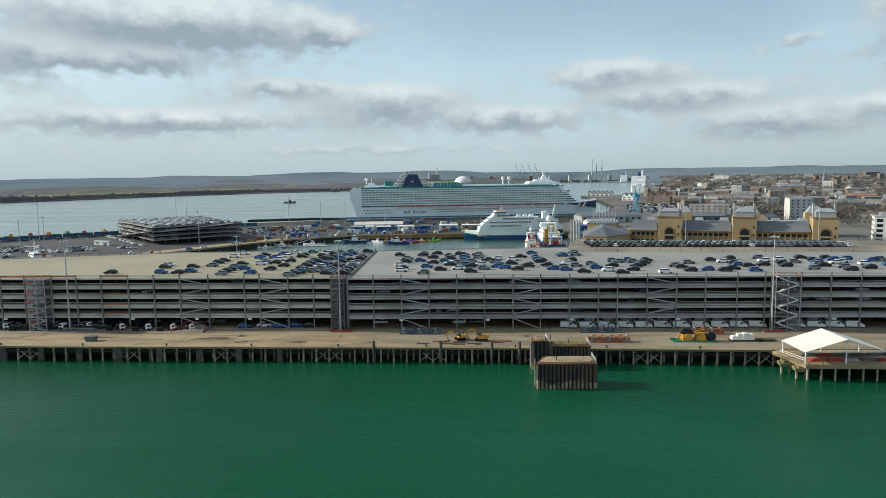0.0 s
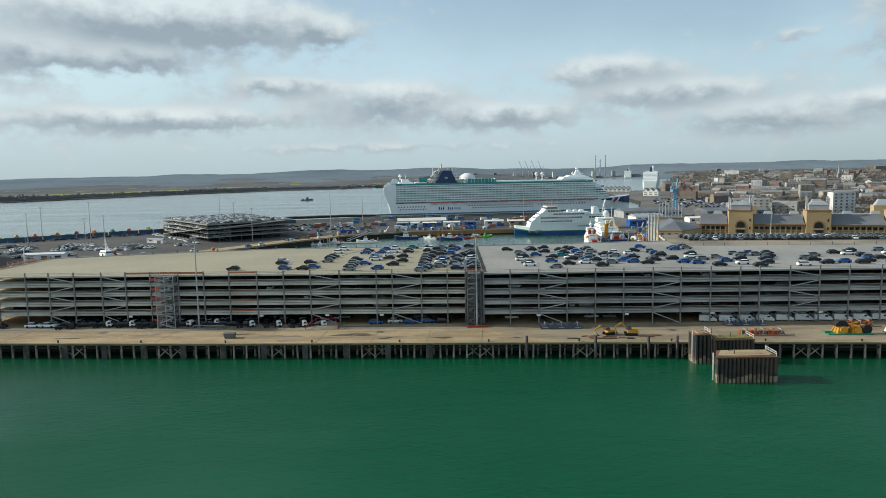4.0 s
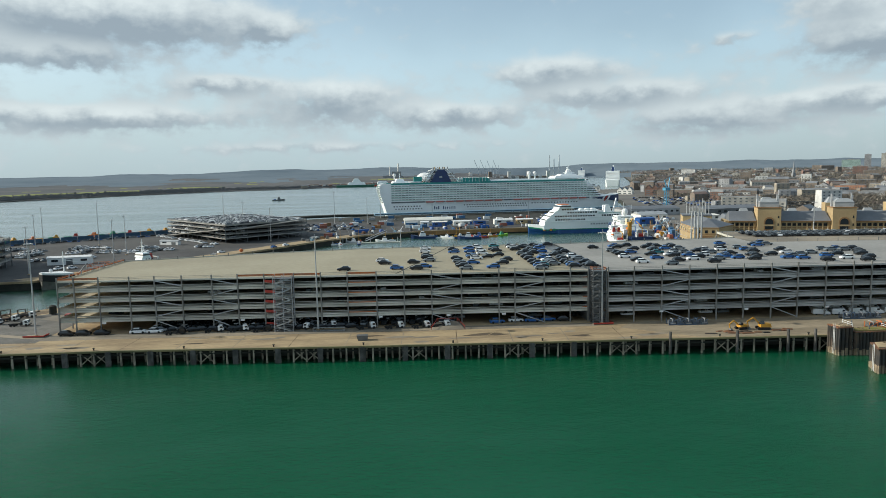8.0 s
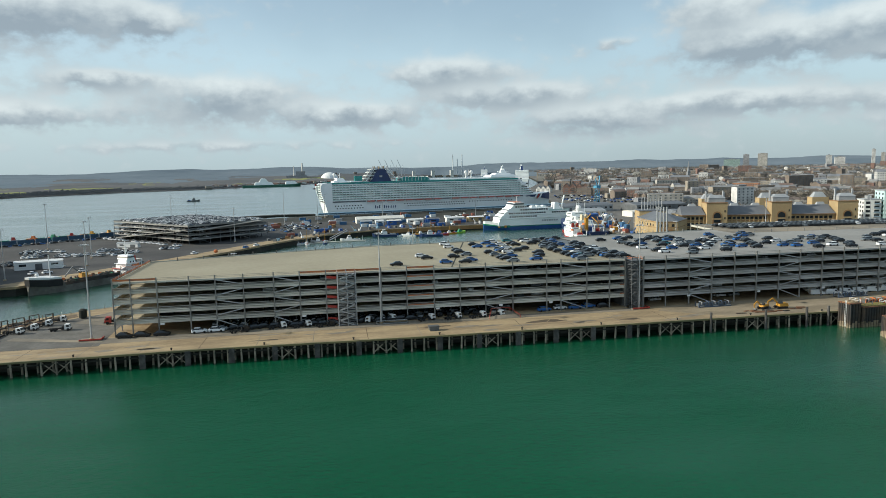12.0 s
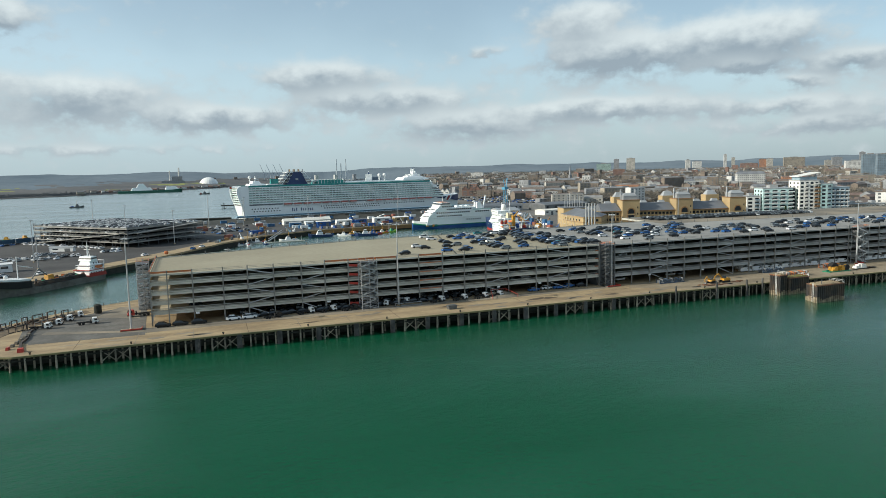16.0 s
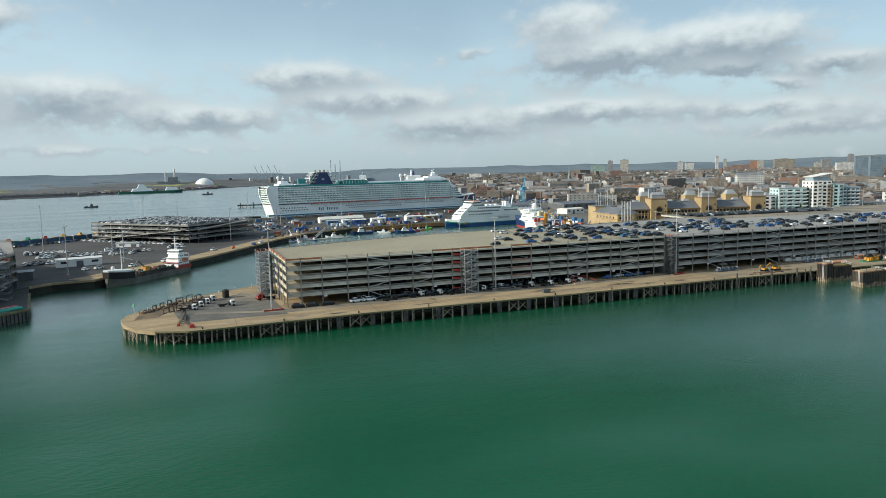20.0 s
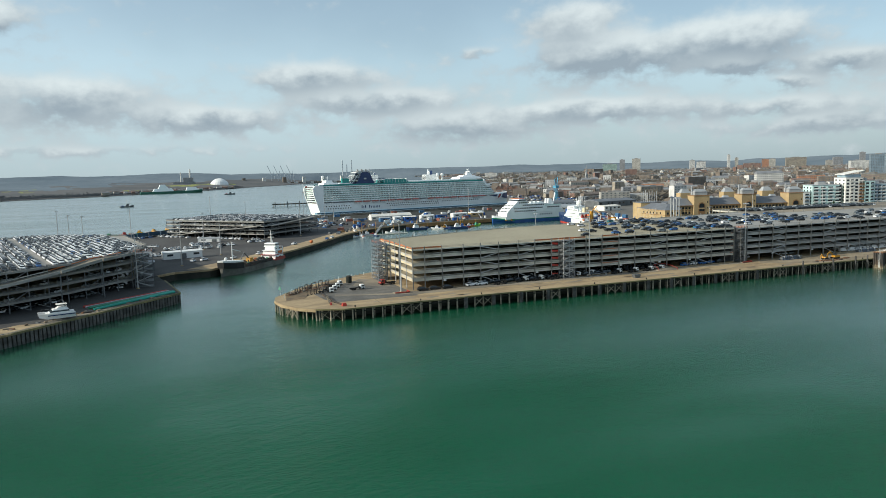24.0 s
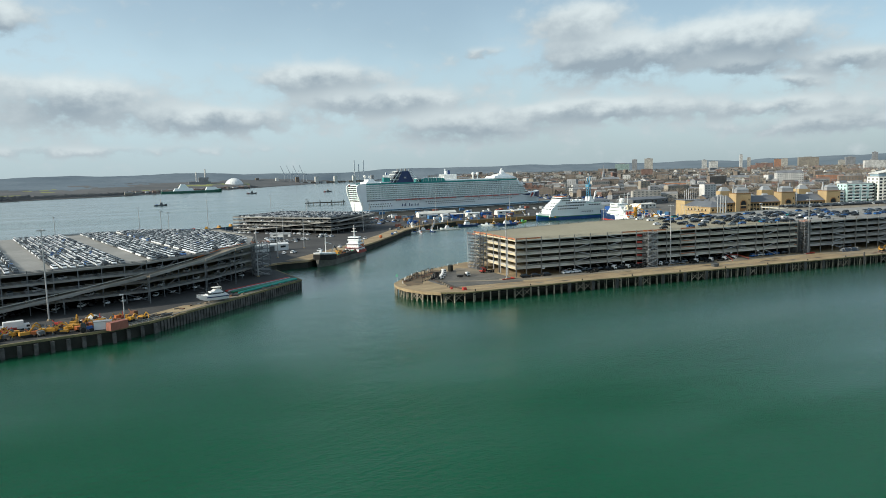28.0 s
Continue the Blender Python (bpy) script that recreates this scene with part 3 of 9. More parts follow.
for k in [k for k in range(0, len(run) - 2, 8)]:
    for j in (k, k + 1):
        part("cross_brace", brace, TIMBER, piles, at=pose(run[j][0], run[j][1], 0, 0, 0, -2.2))
for k in (2, 3, 9, 10):
    (xa, ya), (xb, yb) = ring[k], ring[k + 1]
    part("cross_brace", brace, TIMBER, piles, at=pose(xa, ya, 0, 0, 0, math.degrees(math.atan2(yb - ya, xb - xa))))
fender = Shape()
for k in range(5):
    fender.box(-0.75 + k * 0.3, -0.5 + k * 0.3, -0.35, 0.1, -1.2, 3.9 + 0.1 * (k % 2))
fender.box(-0.75, 0.75, 0.1, 0.3, 2.8, 3.3).box(-0.75, 0.75, 0.1, 0.3, 0.8, 1.3)
fender = fender.mesh("timber_fender")
for k in range(15):
    x = -182 + k * 11.55
    if x < -40:
        part("timber_fender", fender, FENDER, piles, "dark tarred timber fender", at=(x, pline(QUAY, x) - 0.25, 0))
tall = Shape().cyl((0, 0, -2.5), (0, 0, 6.2), 0.42, 0.38, 7).mesh("mooring_post")
for x in (1.5, 15.5, 23, -17):
    part("mooring_post", tall, FENDER, piles, at=(x, pline(QUAY, x) - 0.5, 0))
bollard = Shape().cyl((0, 0, 0), (0, 0, 0.5), 0.22, 0.2, 8).cyl((0, 0, 0.5), (0, 0, 0.65), 0.34, 0.3, 8).mesh("bollard")
for k in range(13):
    x = -224 + k * 24.6
    tagged(part("bollard", bollard, WEED_SHADE, at=(x, pline(QUAY, x) + 1.1, G + 0.02)), "rusty iron mooring bollard on the quay", "bollard", "bollards along the quay")

# ---- vehicles: one of each, copied where they stand ----
PAINT = {
    "black": material("black_car_paint", (0.014, 0.016, 0.018), 0.24, grain=0.05),
    "blue": material("blue_car_paint", (0.02, 0.10, 0.30), 0.3, grain=0.05),
    "white": material("white_car_paint", (0.76, 0.77, 0.77), 0.35, grain=0.03),
    "grey": material("grey_car_paint", (0.20, 0.22, 0.23), 0.3, 0.3, grain=0.05),
    "teal": material("teal_car_paint", (0.015, 0.17, 0.20), 0.3, grain=0.05),
    "red": material("red_car_paint", (0.33, 0.02, 0.02), 0.3, grain=0.05),
}
wheel_mesh = Shape().cyl((0, -0.11, 0.33), (0, 0.11, 0.33), 0.33, n=8).mesh("wheel")
axle_mesh = Shape().cyl((0, -0.9, 0.33), (0, -0.7, 0.33), 0.33, n=8).cyl((0, -0.7, 0.33), (0, 0.7, 0.33), 0.08, n=5).cyl((0, 0.7, 0.33), (0, 0.9, 0.33), 0.33, n=8).mesh("wheel_axle")
big_wheel = Shape().cyl((0, -0.16, 0.5), (0, 0.16, 0.5), 0.5, n=9).mesh("wheel")


def car_shapes():
    body = Shape().loft([[(x, -w, 0.28), (x, w, 0.28), (x, w * 1.0, zt - 0.18), (x, w * 0.9, zt), (x, -w * 0.9, zt), (x, -w, zt - 0.18)]
                         for x, w, zt in ((-2.15, 0.72, 0.82), (-2.0, 0.86, 0.98), (-1.0, 0.9, 1.0), (0.6, 0.9, 0.98), (1.5, 0.88, 0.9), (2.05, 0.78, 0.78), (2.2, 0.6, 0.6))])
    body.taper(-1.3, 0.36, -0.66, 0.66, 1.41, 1.5, 0.12, 0.15, 0.06)
    glass = Shape().taper(-1.85, 1.15, -0.82, 0.82, 0.95, 1.42, 0.5, 0.75, 0.15)
    return [s.mesh(n) for s, n in ((body, "body"), (glass, "glasshouse"))]


CAR = car_shapes()


def coloured(me, mat):
    c = me.copy()
    c.materials.clear()
    c.materials.append(mat)
    return c


def car_of(colour):
    t = thing("car", f"{colour} parked hatchback car", "car", (0, 0, -60), group="parked cars")
    shell = part("body", coloured(CAR[0], PAINT[colour]), None, t, f"{colour} painted body")
    part("glasshouse", coloured(CAR[1], CARGLASS), None, shell)
    for x in (-1.3, 1.35):
        part("wheel_axle", axle_mesh, BLACK, t, at=(x, 0, 0))
    return t


def drop_thing(t):
    for o in (*t.children_recursive, t):
        bpy.data.objects.remove(o)


CARS = {c: car_of(c) for c in PAINT}


def put_car(colour, x, y, z, turn=0, label="", size=1.0, group=""):
    c = copy_thing(CARS[colour], pose(x, y, z, 0, 0, turn) @ Matrix.Scale(size, 4))
    return tagged(c, label, group=group)


def plain_cars(name, spots, label, mats=(0.62, 0.2, 0.18)):
    """Many far cars in one mesh with two paints: white and dark."""
    me = bpy.data.meshes.new(name)
    base = [CAR[0], CAR[1]]
    vs, fs, ms = [], [], []
    for x, y, z, turn, shade in spots:
        c, s = math.cos(radians(turn)), math.sin(radians(turn))
        for k, src in enumerate(base):
            n = len(vs)
            vs += [(x + v.co.x * c - v.co.y * s, y + v.co.x * s + v.co.y * c, z + v.co.z) for v in src.vertices]
            for p in src.polygons:
                fs.append([n + i for i in p.vertices])
                ms.append(1 if k == 1 else shade)
    me.from_pydata(vs, [], fs)
    for m in (PAINT["white"], CARGLASS, PAINT["black"], PAINT["grey"], PAINT["blue"], PAINT["red"]):
        me.materials.append(m)
    me.polygons.foreach_set("material_index", ms)
    return tagged(new(name, me), label, "cars", kind="stuff")


def van_of():
    t = thing("van", "white panel van parked under the car park", "van", (0, 0, -60), group="parked vans")
    body = Shape().loft([[(x, -0.98, 0.35), (x, 0.98, 0.35), (x, 0.98, zs), (x, 0.86, zt), (x, -0.86, zt), (x, -0.98, zs)]
                         for x, zs, zt in ((-2.5, 1.7, 1.95), (-2.4, 1.8, 2.02), (1.0, 1.8, 2.05), (1.75, 1.2, 1.3), (2.4, 1.0, 1.08), (2.55, 0.7, 0.8))])
    shell = part("body", body, WHITE, t)
    part("windscreen", Shape().hexa([(1.1, -0.8, 1.98), (1.1, 0.8, 1.98), (1.72, 0.86, 1.38), (1.72, -0.86, 1.38)], [(1.16, -0.8, 2.03), (1.16, 0.8, 2.03), (1.8, 0.86, 1.42), (1.8, -0.86, 1.42)]), CARGLASS, shell)
    for y in (-1, 1):
        part("side_window", Shape().box(0.45, 1.25, y * 0.98 - 0.02, y * 0.98 + 0.02, 1.25, 1.75), CARGLASS, shell)
    for x in (-1.5, 1.6):
        for y in (-0.86, 0.86):
            part("wheel", wheel_mesh, BLACK, t, at=(x, y, 0))
    return t


def lorry_of(cab_mat, label):
    t = thing("chassis_lorry", label, "lorry", (0, 0, -60), group="parked lorries")
    cab = Shape().loft([[(x, -1.1, 0.55), (x, 1.1, 0.55), (x, 1.1, zt - 0.2), (x, 0.98, zt), (x, -0.98, zt), (x, -1.1, zt - 0.2)] for x, zt in ((1.3, 2.2), (1.7, 2.4), (2.9, 2.35), (3.3, 1.45), (3.4, 0.8))])
    shell = part("cab", cab, cab_mat, t)
    part("windscreen", Shape().hexa([(2.94, -0.95, 2.28), (2.94, 0.95, 2.28), (3.28, 1.0, 1.5), (3.28, -1.0, 1.5)], [(3.0, -0.95, 2.3), (3.0, 0.95, 2.3), (3.36, 1.0, 1.52), (3.36, -1.0, 1.52)]), CARGLASS, shell)
    part("bumper", Shape().box(3.3, 3.5, -1.12, 1.12, 0.4, 0.8), BLACK, shell)
    for y in (-1, 1):
        part("side_window", Shape().hexa([(2.0, y * 1.1 - 0.02, 1.4), (3.1, y * 1.1 - 0.02, 1.4), (3.1, y * 1.1 + 0.02, 1.4), (2.0, y * 1.1 + 0.02, 1.4)], [(2.0, y * 1.08 - 0.02, 2.1), (2.85, y * 1.08 - 0.02, 2.1), (2.85, y * 1.08 + 0.02, 2.1), (2.0, y * 1.08 + 0.02, 2.1)]), CARGLASS, shell)
    part("chassis", Shape().box(-4.0, 1.7, -0.5, -0.3, 0.75, 1.05).box(-4.0, 1.7, 0.3, 0.5, 0.75, 1.05).box(-3.9, -3.7, -0.5, 0.5, 0.75, 1.05).box(-1.2, -1.0, -0.5, 0.5, 0.75, 1.05).box(0.3, 1.3, -1.15, -0.5, 0.45, 1.05).box(-0.8, 0.1, 0.5, 1.1, 0.45, 1.0).box(0.5, 0.8, -1.0, 1.0, 0.6, 1.7), BLACK, t)
    for x in (-2.9, -1.7, 2.5):
        for y in (-1.0, 1.0):
            part("wheel", big_wheel, BLACK, t, at=(x, y, 0))
    return t


VAN = van_of()
LORRY = lorry_of(WHITE, "white-cabbed lorry chassis without a body, parked on the quay")
DARK_LORRY = lorry_of(PAINT["black"], "dark-cabbed lorry chassis parked at the car park foot")
RED_LORRY = lorry_of(RED, "red-cabbed flatbed lorry beside the car park end")

# ---- the long car park on the pier: two halves with a stair gap between ----
LEVELS = [8.0, 11.05, 14.1, 17.2, 20.25]
POSTS_A = [-194, -189, -181.6, -172.4, -164.8, -156.6, -147.6, -139.8, -131.8, -122.9, -114.7, -106.6, -97.8, -89.4, -81, -71.9, -60.4, -55.5, -46.5, -38.5, -33]
POSTS_B = [-27.5, -19.5, -10.9, -2.4, 6.1, 14.5, 23.2, 31.5, 40.3, 49, 54.7, 63.6, 72.3, 80.9, 90.3, 98.5] + [109 + 8.7 * k for k in range(28)]
FRONT = [(-194, 216.4), (-33, 209.6), (-27.5, 207.2), (100, 204.4), (345, 195)]
BACK_A = [(-33, 285), (-60, 285), (-110, 284), (-148, 276), (-192, 263)]


def fy(x):
    return pline(FRONT, x)


def braces(shape, x0, x1, y):
    zs = [G] + LEVELS
    for k in range(len(zs) - 1):
        a, b = (x0, x1) if k % 2 else (x1, x0)
        shape.beam((a, y, zs[k] + (1.0 if k else 0.2)), (b, y, zs[k + 1] - 0.3), 0.24)


def car_park(name, label, posts, outline, braced, roof_mat, back_line, panel=RAIL):
    cp = thing(name, label, "car park")
    for k, z in enumerate(LEVELS):
        part("roof" if k == 4 else "deck", Shape().prism(outline, z - 0.28, z), roof_mat if k == 4 else DECK, cp, "open buff concrete roof deck" if k == 4 else "")
    post = Shape().box(-0.17, 0.17, -0.17, 0.17, G, 21.4).mesh("post")
    inner = Shape().box(-0.2, 0.2, -0.2, 0.2, G, LEVELS[4] - 0.28).mesh("column")
    for x in posts:
        part("post", post, POST, cp, at=(x, fy(x) - 0.22, 0))
    for j, x in enumerate(posts):
        if j % 2 == 0:
            for d in (16, 32, 48):
                if fy(x) + d < pline(back_line, x) - 2:
                    part("column", inner, STEEL_D, cp, at=(x, fy(x) + d, 0))
    for x0, x1 in zip(posts, posts[1:]):
        for k, z in enumerate(LEVELS):
            y0, y1 = fy(x0), fy(x1)
            if k < 4:
                s = Shape().beam((x0 + 0.2, y0 - 0.04, z - 0.12), (x1 - 0.2, y1 - 0.04, z - 0.12), 0.16, 0.62).beam((x0 + 0.2, y0 - 0.02, z + 0.52), (x1 - 0.2, y1 - 0.02, z + 0.52), 0.08, 0.34)
                part("edge_beam", s, panel, cp)
            else:
                part("edge_beam", Shape().beam((x0, y0 - 0.04, z - 0.18), (x1, y1 - 0.04, z - 0.18), 0.2, 0.5), panel, cp)
    for k, z in enumerate(LEVELS):
        for d, h, w in (((-0.2, 0.95, 0.07), (-0.2, 0.55, 0.07)) if k == 4 else ((0.1, 1.0, 0.1), (0.55, 0.5, 0.3))):
            part("guard_rail", Shape().chain([(x, fy(x) + d, z + h) for x in posts], 0.07, w), POST, cp)
    for z in LEVELS[:4]:
        for d, h in ((0.35, 0.22), (0.35, 0.82), (1.1, 1.18), (2.4, 0.3)):
            part("guard_cable", Shape().chain([(x, fy(x) + d, z + h) for x in posts], 0.05, 0.11 if d < 1 else 0.2), panel, cp)
    for x0, x1 in braced:
        s = Shape()
        braces(s, x0, x1, fy((x0 + x1) / 2) - 0.25)
        part("diagonal_brace", s, STEEL, cp)
    # rear edge
    pts = [p for p in back_line]
    for a, b in zip(pts, pts[1:]):
        for z in LEVELS:
            part("rear_beam", Shape().beam((*a, z - 0.1), (*b, z - 0.1), 0.2, 0.9), RAIL, cp)
        n = max(2, round(math.dist(a, b) / 8.4))
        for k in range(n):
            part("post", post, POST, cp, at=(a[0] + (b[0] - a[0]) * k / n, a[1] + (b[1] - a[1]) * k / n, 0))
    return cp


out_a = [(-194, 216.4), (-33, 209.6)] + BACK_A
car_park_a = car_park("car_park", "five-level open steel and concrete car park with buff roof", POSTS_A, out_a,
                      ((-164.8, -156.6), (-147.6, -139.8), (-81, -71.9), (-55.5, -46.5)), ROOF_TAN, sorted(BACK_A))
back_b = [(-27.5, 284), (53, 290), (58, 316), (345, 288)]
out_b = [(-27.5, 207.2), (100, 204.4), (345, 195)] + back_b[::-1]
car_park_b = car_park("car_park", "open car park with a grey roof half full of cars", POSTS_B, out_b,
                      ((-10.9, -2.4), (23.2, 31.5), (63.6, 72.3), (135.1, 143.8), (178.6, 187.3), (222.1, 230.8)), ROOF_GREY, back_b, RAIL_B)
# dark seam, ramp line and buff rear strip of the roofs
part("roof_strip", Shape().prism([(52, 272), (345, 246), (345, 287.6), (58.4, 315.4), (53.4, 289.6)], 20.25, 20.29), APRON, car_park_b, "buff resurfaced rear strip of the roof")
part("roof_joint", Shape().prism([(-27.5, 209), (-26.4, 209), (-26.4, 283.6), (-27.5, 283.6)], 20.25, 20.28), WEED_SHADE, car_park_b)
part("roof_joint", Shape().prism([(-92, 213), (-91.5, 213), (-70, 284.4), (-70.5, 284.4)], 20.25, 20.275), WEED_SHADE, car_park_a)
part("roof_joint", Shape().prism([(-36.5, 212), (-33.3, 211), (-33.3, 284), (-37.5, 284)], 20.25, 20.275), ROOF_GREY, car_park_a)
fence_post = Shape().box(-0.08, 0.08, -0.08, 0.08, 20.29, 21.6).mesh("fence_post")
rear_fence = thing("fence", "low post fence across the car park roof", "fence")
for k in range(14):
    part("fence_post", fence_post, STEEL_D, rear_fence, at=(54 + 8.0 * k, 272 - 0.7 * k, 0))
# the open end towards the pier head, its sunlight put into a warm cream colour
for z in LEVELS:
    part("edge_beam", Shape().beam((-194.1, 216.4, z - 0.14), (-192.1, 263, z - 0.14), 0.2, 0.62), CREAM, car_park_a)
    if z < 20:
        for k in range(6):
            part("end_panel", Shape().beam((-194.15 + 0.33 * k, 216.7 + 7.75 * k, z + 0.55), (-194.15 + 0.33 * (k + 1), 216.1 + 7.75 * (k + 1), z + 0.55), 0.12, 0.8), CREAM, car_park_a, "concrete guard panel in sunlit cream")
    part("guard_rail", Shape().beam((-194.2, 216.4, z + 0.62), (-192.2, 263, z + 0.62), 0.08, 0.3).beam((-194.2, 216.4, z + 1.0), (-192.2, 263, z + 1.0), 0.06, 0.08), STEEL if z < 20 else ORANGE, car_park_a)
end_post = Shape().box(-0.17, 0.17, -0.17, 0.17, G, 21.4).mesh("post")
for k in range(1, 7):
    part("post", end_post, STEEL, car_park_a, at=(-194.2 + 0.3 * k, 216.4 + 7.6 * k, 0))
# orange netting on some bays
net = [(-122.9, -114.7, 4), (-139.8, -131.8, 4), (-131.8, -122.9, 4), (-189, -181.6, 4), (-194, -189, 4), (-106.6, -97.8, 4)]
for x0, x1, k in net:
    z = LEVELS[k]
    part("orange_net", Shape().beam((x0, fy(x0) + 0.15, z + 0.6), (x1, fy(x1) + 0.15, z + 0.6), 0.03, 0.55), ORANGE, car_park_a)
for z in LEVELS[:4]:
    for x0, x1 in ((-106.6, -97.8), (-34.6, -33)):
        part("orange_net", Shape().beam((x0, fy(x0) + 0.2, z + 0.85), (x1, fy(x1) + 0.2, z + 0.85), 0.03, 0.45), ORANGE, car_park_a)
for z in [G] + LEVELS[:4]:
    part("red_net", Shape().beam((-131.6, fy(-131.6) - 0.3, z + 1.9), (-128.6, fy(-128.6) - 0.3, z + 1.6), 0.04, 0.8), RED, car_park_a, "red safety netting beside the stair tower")
sign_mesh = Shape().box(-0.6, 0.6, -0.05, 0.05, -0.28, 0.28).mesh("sign_plate")
for x, host in ((-181.6, car_park_a), (-139.8, car_park_a), (-97.8, car_park_a), (-77, car_park_a), (-60, car_park_a), (-12, car_park_b), (14.5, car_park_b), (40, car_park_b), (72, car_park_b), (118, car_park_b)):
    part("sign_plate", sign_mesh, WHITE, host, "blank white sign plate", at=(x + 1.0, fy(x) - 0.4, 7.25))


def stair_tower(name, label, x0, x1, y0, y1, z0, z1, mat, bars=0.16, rails=ORANGE, flights=5, flight_mat=None):
    t = thing(name, label, "stair tower")
    for x in (x0, x1, (x0 + x1) / 2):
        for y in (y0, y1):
            part("standard", Shape().cyl((x, y, z0), (x, y, z1 + 1.0), bars * 0.75, n=6), mat, t)
    step = (z1 - z0) / flights
    for k in range(flights + 1):
        z = z0 + step * k
        part("landing", Shape().box(x0, x1, y0, y1, z - 0.08, z) if k else Shape().box(x0, x1, y0, y1, z, z + 0.1), STEEL_D, t)
        for dz in (0.5, 1.0):
            for p, q in (((x0, y0), (x1, y0)), ((x0, y1), (x1, y1)), ((x0, y0), (x0, y1)), ((x1, y0), (x1, y1))):
                part("guard_rail", Shape().beam((*p, z + dz), (*q, z + dz), 0.07), rails if k == flights else mat, t)
        if k < flights:
            a, b = (x0 + 0.5, x1 - 0.5) if k % 2 else (x1 - 0.5, x0 + 0.5)
            part("stair_flight", Shape().beam((a, y0 + 0.5, z), (b, y0 + 0.5, z + step), 0.9, 0.3), flight_mat or ZINC, t)
            part("cross_brace", Shape().beam((x0, y0 - 0.05, z), ((x0 + x1) / 2, y0 - 0.05, z + step), 0.06).beam(((x0 + x1) / 2, y0 - 0.05, z + step), (x1, y0 - 0.05, z), 0.06), mat, t)
    return t


stair_tower("stair_tower", "galvanised scaffold stair tower against the car park front", -128.4, -122.9, 209.3, 213.0, G, 20.3, STEEL, flights=10)
stair_tower("stair_tower", "narrow grey stair shaft between the two car park halves", -32.4, -28.4, 205.8, 209.4, G, 20.3, STEEL_D, flights=10, flight_mat=STEEL_D)
stair_tower("stair_tower", "pale steel stair tower at the car park bay", 100.3, 107.5, 201.0, 204.2, G, 20.3, ZINC, flights=7, flight_mat=WHITE)
stair_tower("stair_tower", "tall scaffold stair tower at the seaward car park corner", -198.6, -194.6, 247, 256.5, G, 20.3, STEEL, flights=10)
setting("wall_1", Shape().box(-33, -27.5, 211, 284, G, 20.2), STEEL_D, "dark wall closing the stair gap", "wall")


# ---- cars on the roofs ----
ROOF_Z = LEVELS[4] + 0.02
rows_black = [(-108.3, 222.5), (-95.5, 235.3), (-85.3, 220.9), (-85.8, 235.7), (-80.9, 247.6), (-80.6, 252.8), (-70.4, 223.5), (-70.3, 227.8), (-70.6, 242.4), (-64.5, 245.0), (-56.7, 227.9),
              (-69.7, 269.7), (-55.0, 249.4), (-53.7, 263.1), (-46.1, 228.8), (-44.7, 246.6), (-35.8, 226.4), (-44.2, 256.6), (-42.5, 271.1), (-33.5, 250.2), (-36.3, 278.5), (-41.6, 253.8),
              (-41.0, 264.4), (-34.9, 236.5), (-15.7, 264.9), (-2.1, 240.0), (-2.6, 256.5), (-1.4, 268.9), (0.9, 222.6), (7.8, 266.5), (10.6, 217.7), (10.9, 230.1), (14.3, 264.4), (17.3, 246.0),
              (25.4, 236.6), (26.0, 221.8), (36.3, 243.1), (36.8, 231.0), (47.1, 243.5), (46.3, 214.2)]
rows_black_2 = [(58.1, 227.8), (57.6, 211.3), (65.9, 226.6), (70.5, 234.1), (79.6, 222.5), (80.0, 215.3), (95.4, 239.7), (90.6, 214.5), (103.4, 244.2), (100.2, 231.1), (101.8, 223.9), (107.6, 226.4),
                (115.7, 229.8), (113.7, 223.5), (128.7, 244.2), (129.7, 237.3), (126.0, 223.2), (137.0, 242.8), (129.0, 213.4), (136.9, 216.9)]
rows_blue = [(-91.5, 222.4), (-82.3, 224.3), (-66.1, 230.3), (-60.9, 219.2), (-64.1, 261.8), (-63.4, 273.0), (-39.8, 241.8), (-37.8, 256.0), (-36.5, 266.8), (-3.8, 229.5), (-6.9, 246.7), (-6.7, 267.9),
             (9.4, 255.4), (20.7, 232.2), (22.2, 225.3), (37.7, 222.5), (41.5, 219.7), (67.3, 242.1), (85.8, 216.6), (99.7, 213.9), (128.2, 232.2), (142.0, 239.4), (148.7, 235.3)]
rows_white = [(-96.6, 241.3), (-80.9, 265.5), (-80.2, 276.1), (-63.7, 242.0), (-60.1, 254.5), (-40.7, 232.3), (-11.8, 220.9), (-13.1, 234.8), (6.7, 224.8), (14.5, 234.5), (21.2, 249.6), (26.9, 247.3),
              (44.5, 235.1), (54.6, 217.1), (71.0, 211.4), (98.1, 236.0), (112.5, 236.9), (119.2, 239.2), (133.3, 229.7), (140.8, 226.0)]
rows_grey = [(-80.4, 239.1), (-69.7, 217.3), (-70.6, 234.6), (-46.7, 213.3), (-40.5, 276.1), (-11.9, 253.8), (-4.5, 215.3), (6.8, 240.5), (11.6, 242.9), (15.2, 224.2), (61.3, 241.1), (85.4, 233.6),
             (113.9, 245.5), (119.2, 217.1), (130.2, 219.7)]
for colour, rows in (("black", rows_black), ("black", rows_black_2), ("blue", rows_blue), ("white", rows_white), ("grey", rows_grey), ("teal", [(-52.5, 278.4), (-45.0, 220.7), (2.2, 244.7)])):
    for x, y in rows:
        put_car(colour, x, y, ROOF_Z, random.choice((0, 180)) - 2 + random.uniform(-4, 4), f"{colour} car parked on the car park roof", 1.0, "cars on the car park roof")
taken = rows_black + rows_black_2 + rows_blue + rows_white + rows_grey
